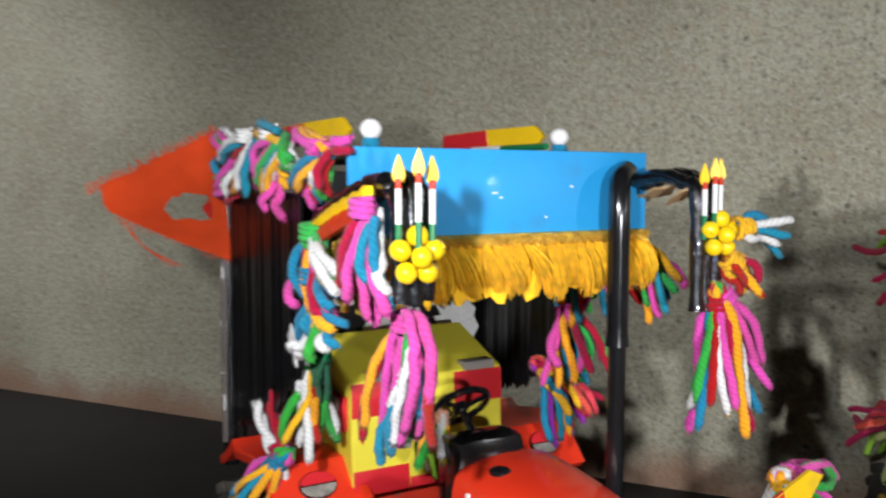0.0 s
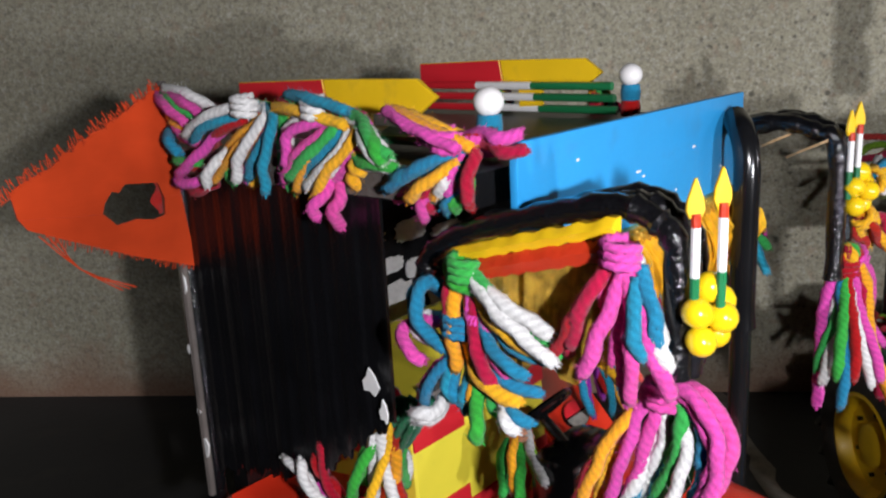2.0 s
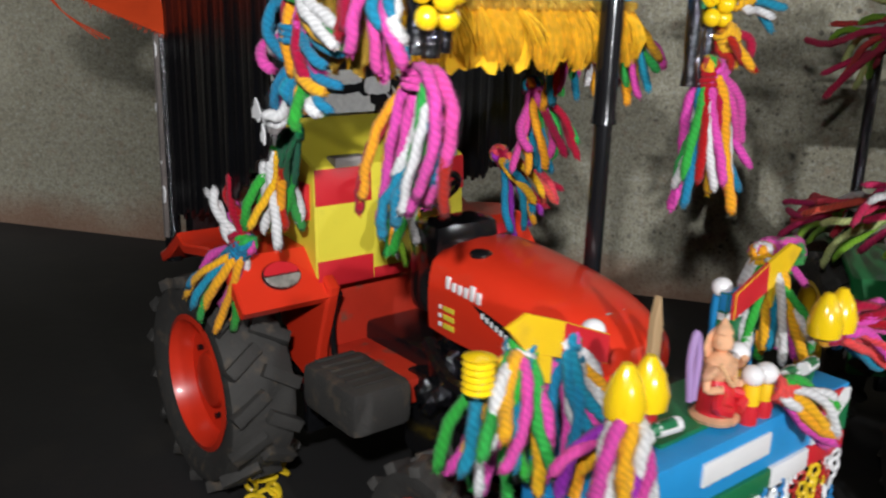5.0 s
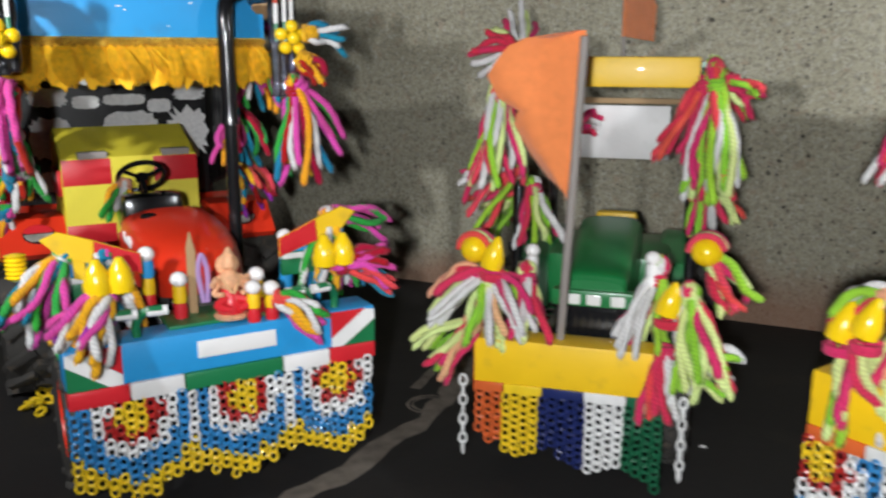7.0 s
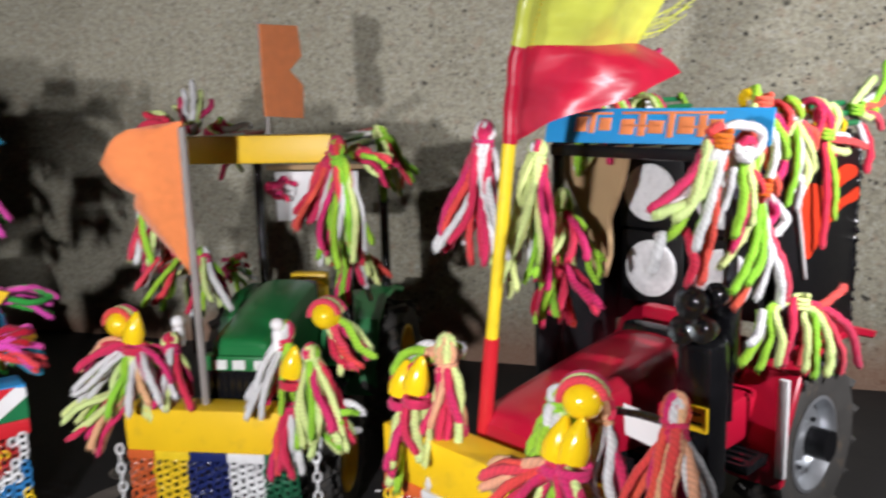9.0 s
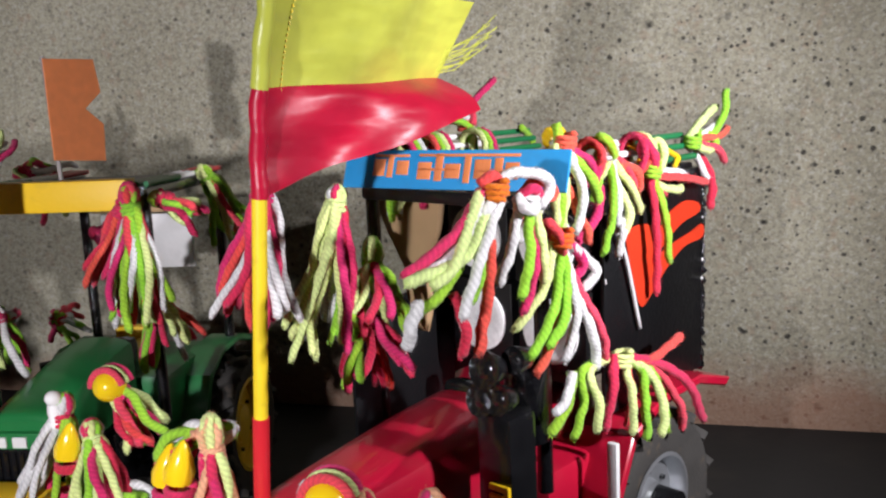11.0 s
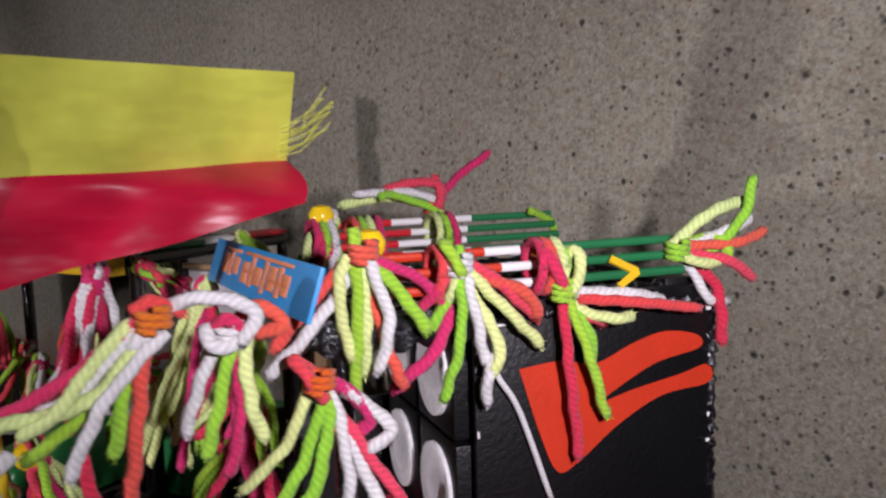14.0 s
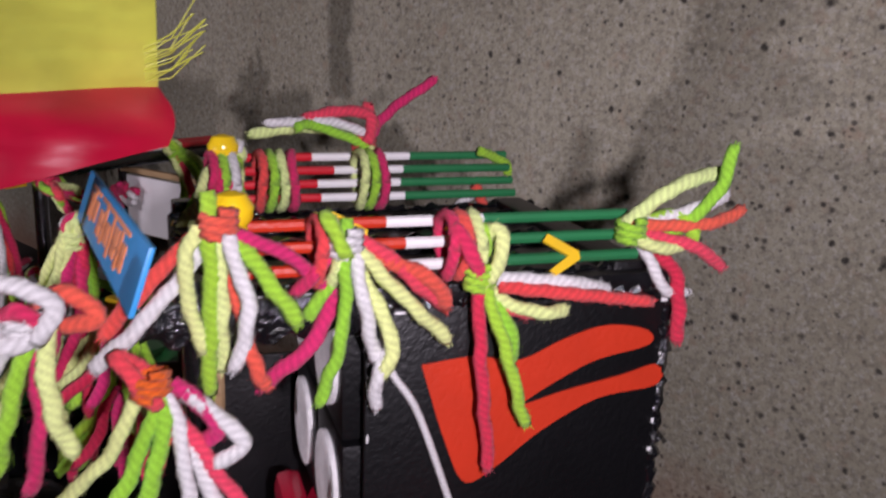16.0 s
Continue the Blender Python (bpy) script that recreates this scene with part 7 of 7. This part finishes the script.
# thin white string down the flame screen
tagged(part("white_string", sweep(bmesh.new(), [place(3, p) for p in curve([(3.5, 14.7, 17.0), (3.6, 14.9, 15.6), (3.55, 15.6, 14.4), (3.5, 16.6, 11.6)], 16)], 0.09, 7), YARN["white"], None, "", "soft"), "thin white string hanging down a black screen", "string")


# ---- small things ----
def figurine():
    """A small robed idol with a crown and a disc behind it."""
    at = place(1, (0.25, 0.85, 7.9))
    t = thing("figurine", at, FRAMES[1][1], "small gilt and red idol figurine standing on the blue bar", "figurine")
    bm = bmesh.new()
    lathe(bm, [(0.75, 0.0), (0.8, 0.12), (0.62, 0.25), (0.3, 0.3)], None, 16, 0)
    lathe(bm, [(0.62, 0.25), (0.6, 0.7), (0.5, 1.15), (0.34, 1.4)], None, 16, 1)
    lathe(bm, [(0.34, 1.35), (0.5, 1.6), (0.52, 1.95), (0.3, 2.2), (0.14, 2.28)], None, 16, 0)
    lathe(bm, [(0.1, 2.25), (0.31, 2.42), (0.33, 2.65), (0.24, 2.85), (0.3, 2.9), (0.2, 3.1), (0.05, 3.35)], None, 16, 0)
    lathe(bm, [(0.05, 0.0), (0.48, 0.02), (0.54, 0.06), (0.48, 0.1), (0.05, 0.1)], Matrix.Translation((0, 0.35, 2.45)) @ Matrix.Rotation(radians(90), 4, "X"), 20, 0)
    for s in (-1, 1):
        sweep(bm, curve([(s * 0.45, 0, 1.95), (s * 0.85, -0.1, 1.6), (s * 0.7, -0.4, 2.0)], 8), 0.13, 8, slot=0)
        sweep(bm, curve([(s * 0.42, 0.05, 1.75), (s * 0.75, -0.1, 1.2), (s * 0.45, -0.5, 1.25)], 8), 0.13, 8, slot=0)
        sweep(bm, curve([(s * 0.2, -0.3, 1.0), (s * 0.75, -0.55, 0.75), (s * 0.2, -0.65, 0.5)], 8), 0.2, 8, slot=1)
    sweep(bm, curve([(-0.4, -0.25, 2.0), (0, -0.55, 1.3), (0.4, -0.25, 2.0)], 12), 0.09, 6, slot=2)
    bmesh.ops.transform(bm, matrix=Matrix.Scale(0.85, 4), verts=bm.verts)
    part("figure", bm, [BRASS, SCARLET, YARN["peach"]], t)
    return t


figurine()
tagged(part("purple_loop", sweep(bmesh.new(), [place(1, p) for p in curve([(-0.75, 1.0, 8.6), (-0.9, 1.0, 9.8), (-0.75, 1.0, 10.5), (-0.55, 1.0, 9.8), (-0.6, 1.0, 8.6)], 24)], 0.1, 8), PURPLE), "upright loop of purple cord on the blue bar", "cord loop")


def bead_cone(k, p, r=0.46, flip=False):
    """A drop-shaped yellow bead with a collar of wound wool."""
    t = thing("bead_ornament", place(k, p), 0, "glossy yellow drop bead with a wound wool collar", "bead ornament", "bead ornaments")
    part("bead", lathe(bmesh.new(), [(r * 0.4, -0.45), (r, -0.3), (r * 1.05, 0.05), (r * 0.75, 0.5), (r * 0.3, 0.95), (0.03, 1.05)], Matrix.Rotation(0.25, 4, "Y"), 18), AMBER, t)
    part("collar", sweep(bmesh.new(), [(r * 0.95 * math.cos(j * 0.6), r * 0.95 * math.sin(j * 0.6), -0.5 - 0.012 * j) for j in range(26)], 0.12, 8), YARN["crimson"], t, "", "soft")
    return t


def bead_ball(k, p, r=0.62):
    t = thing("bead_ornament", place(k, p), 0, "yellow ball bead half wrapped in wool", "bead ornament", "bead ornaments")
    part("bead", ball(bmesh.new(), (0, 0, 0), r, (1, 1, 0.95), 3), AMBER, t)
    for j, key in enumerate(("coral", "cream", "crimson")):
        part("wrap", sweep(bmesh.new(), [((r + 0.06) * math.cos(a * 0.3 + 0.2), 0.28 * (j - 1) + 0.1, (r + 0.06) * math.sin(a * 0.3 + 0.2)) for a in range(11)], 0.13, 8), YARN[key], t, "", "soft")
    return t


for k, p in ((2, (-3.3, 0.3, 9.9)), (2, (3.7, 0.1, 8.6)), (3, (-3.84, 0.5, 9.4)), (3, (-3.04, 0.5, 9.7)), (3, (3.75, 0.0, 9.5)), (3, (4.35, 0.0, 9.6))):
    bead_cone(k, p)
for k, p in ((2, (-4.15, 0.8, 10.2)), (2, (5.0, 1.2, 10.6)), (3, (4.2, 0.6, 10.9))):
    bead_ball(k, p)
for p in ((3.0, 0.7, 10.2), (-1.9, 1.6, 10.0)):
    t = thing("bead_ornament", place(2, p), 0, "small white bead on a white tube", "bead ornament", "bead ornaments")
    pearl_pin(t, (0, 0, -1.0), 0.9, [WHITE, WHITE], 0.3)


def floor_chain():
    """A tangle of yellow plastic chain with a white end, lying on the floor."""
    t = thing("plastic_chain", (-15.3, 40.4, 0), 25, "short yellow plastic chain with a white end on the floor", "chain")
    q = random.Random(5)
    for k in range(11):
        m = Matrix.Translation((q.uniform(-0.6, 0.6), 2.0 - k * 0.42, 0.16 + q.uniform(0, 0.2))) @ Matrix.Rotation(q.uniform(0, 6), 4, "Z") @ Matrix.Rotation(q.uniform(-0.7, 0.7), 4, "X")
        part("ring", sweep(bmesh.new(), [m @ Vector((0.42 * math.cos(a * 0.5236), 0.26 * math.sin(a * 0.5236), 0)) for a in range(13)], 0.1, 6), CHAIN["yellow"], t)
    for k in range(3):
        m = Matrix.Translation((0.3 + 0.25 * k, 2.4 + 0.2 * k, 0.3))
        part("end_ring", sweep(bmesh.new(), [m @ Vector((0.4 * math.cos(a * 0.5236), 0.3 * math.sin(a * 0.5236), 0.1 * k)) for a in range(13)], 0.13, 6), WHITE, t)
    return t


floor_chain()


def chalk():
    """Chalk smears on the dark floor: a long streak and a loose ring."""
    t = thing("chalk_smear", (2.2, 48.0, 0), 0, "faint brown chalk streak and ring on the floor", "chalk mark")
    q = random.Random(3)

    def flat(pts, w):
        bm = bmesh.new()
        rows = []
        for i, p in enumerate(pts):
            d = (Vector(pts[min(i + 1, len(pts) - 1)]) - Vector(pts[max(i - 1, 0)])).normalized()
            n = Vector((-d.y, d.x, 0)) * w * q.uniform(0.6, 1.2)
            rows.append([Vector(p) + n + Vector((0, 0, 0.01)), Vector(p) + Vector((0, 0, 0.03)), Vector(p) - n + Vector((0, 0, 0.01)), Vector(p) - Vector((0, 0, 0.005))])
        return rings(bm, rows)

    part("streak", flat([p + Vector((0.2 * math.sin(i * 1.3), 0, 0)) for i, p in enumerate(curve([(-0.3, 22.3, 0), (0.2, 11.4, 0), (1.2, 4, 0), (1.7, -0.4, 0), (0.7, -9.7, 0), (-1.5, -15, 0)], 40))], 0.62), CHALK, t)
    part("streak", flat([(-0.5 - i * 0.08, 2 + i * 0.7, 0) for i in range(14)], 0.35), CHALK, t)
    for r in (0.75, 1.0):
        part("ring", flat([(1.0 + r * math.cos(i * 0.36), 0.4 + r * 1.15 * math.sin(i * 0.36), 0) for i in range(18)], 0.09), CHALK, t)
    for x, y in ((15.0, 1.4), (-18.3, -11.6)):
        part("fleck", slab(bmesh.new(), (x - 0.15, y - 0.08, 0), (x + 0.15, y + 0.1, 0.06), 0.02), WHITE, t)
    return t


chalk()
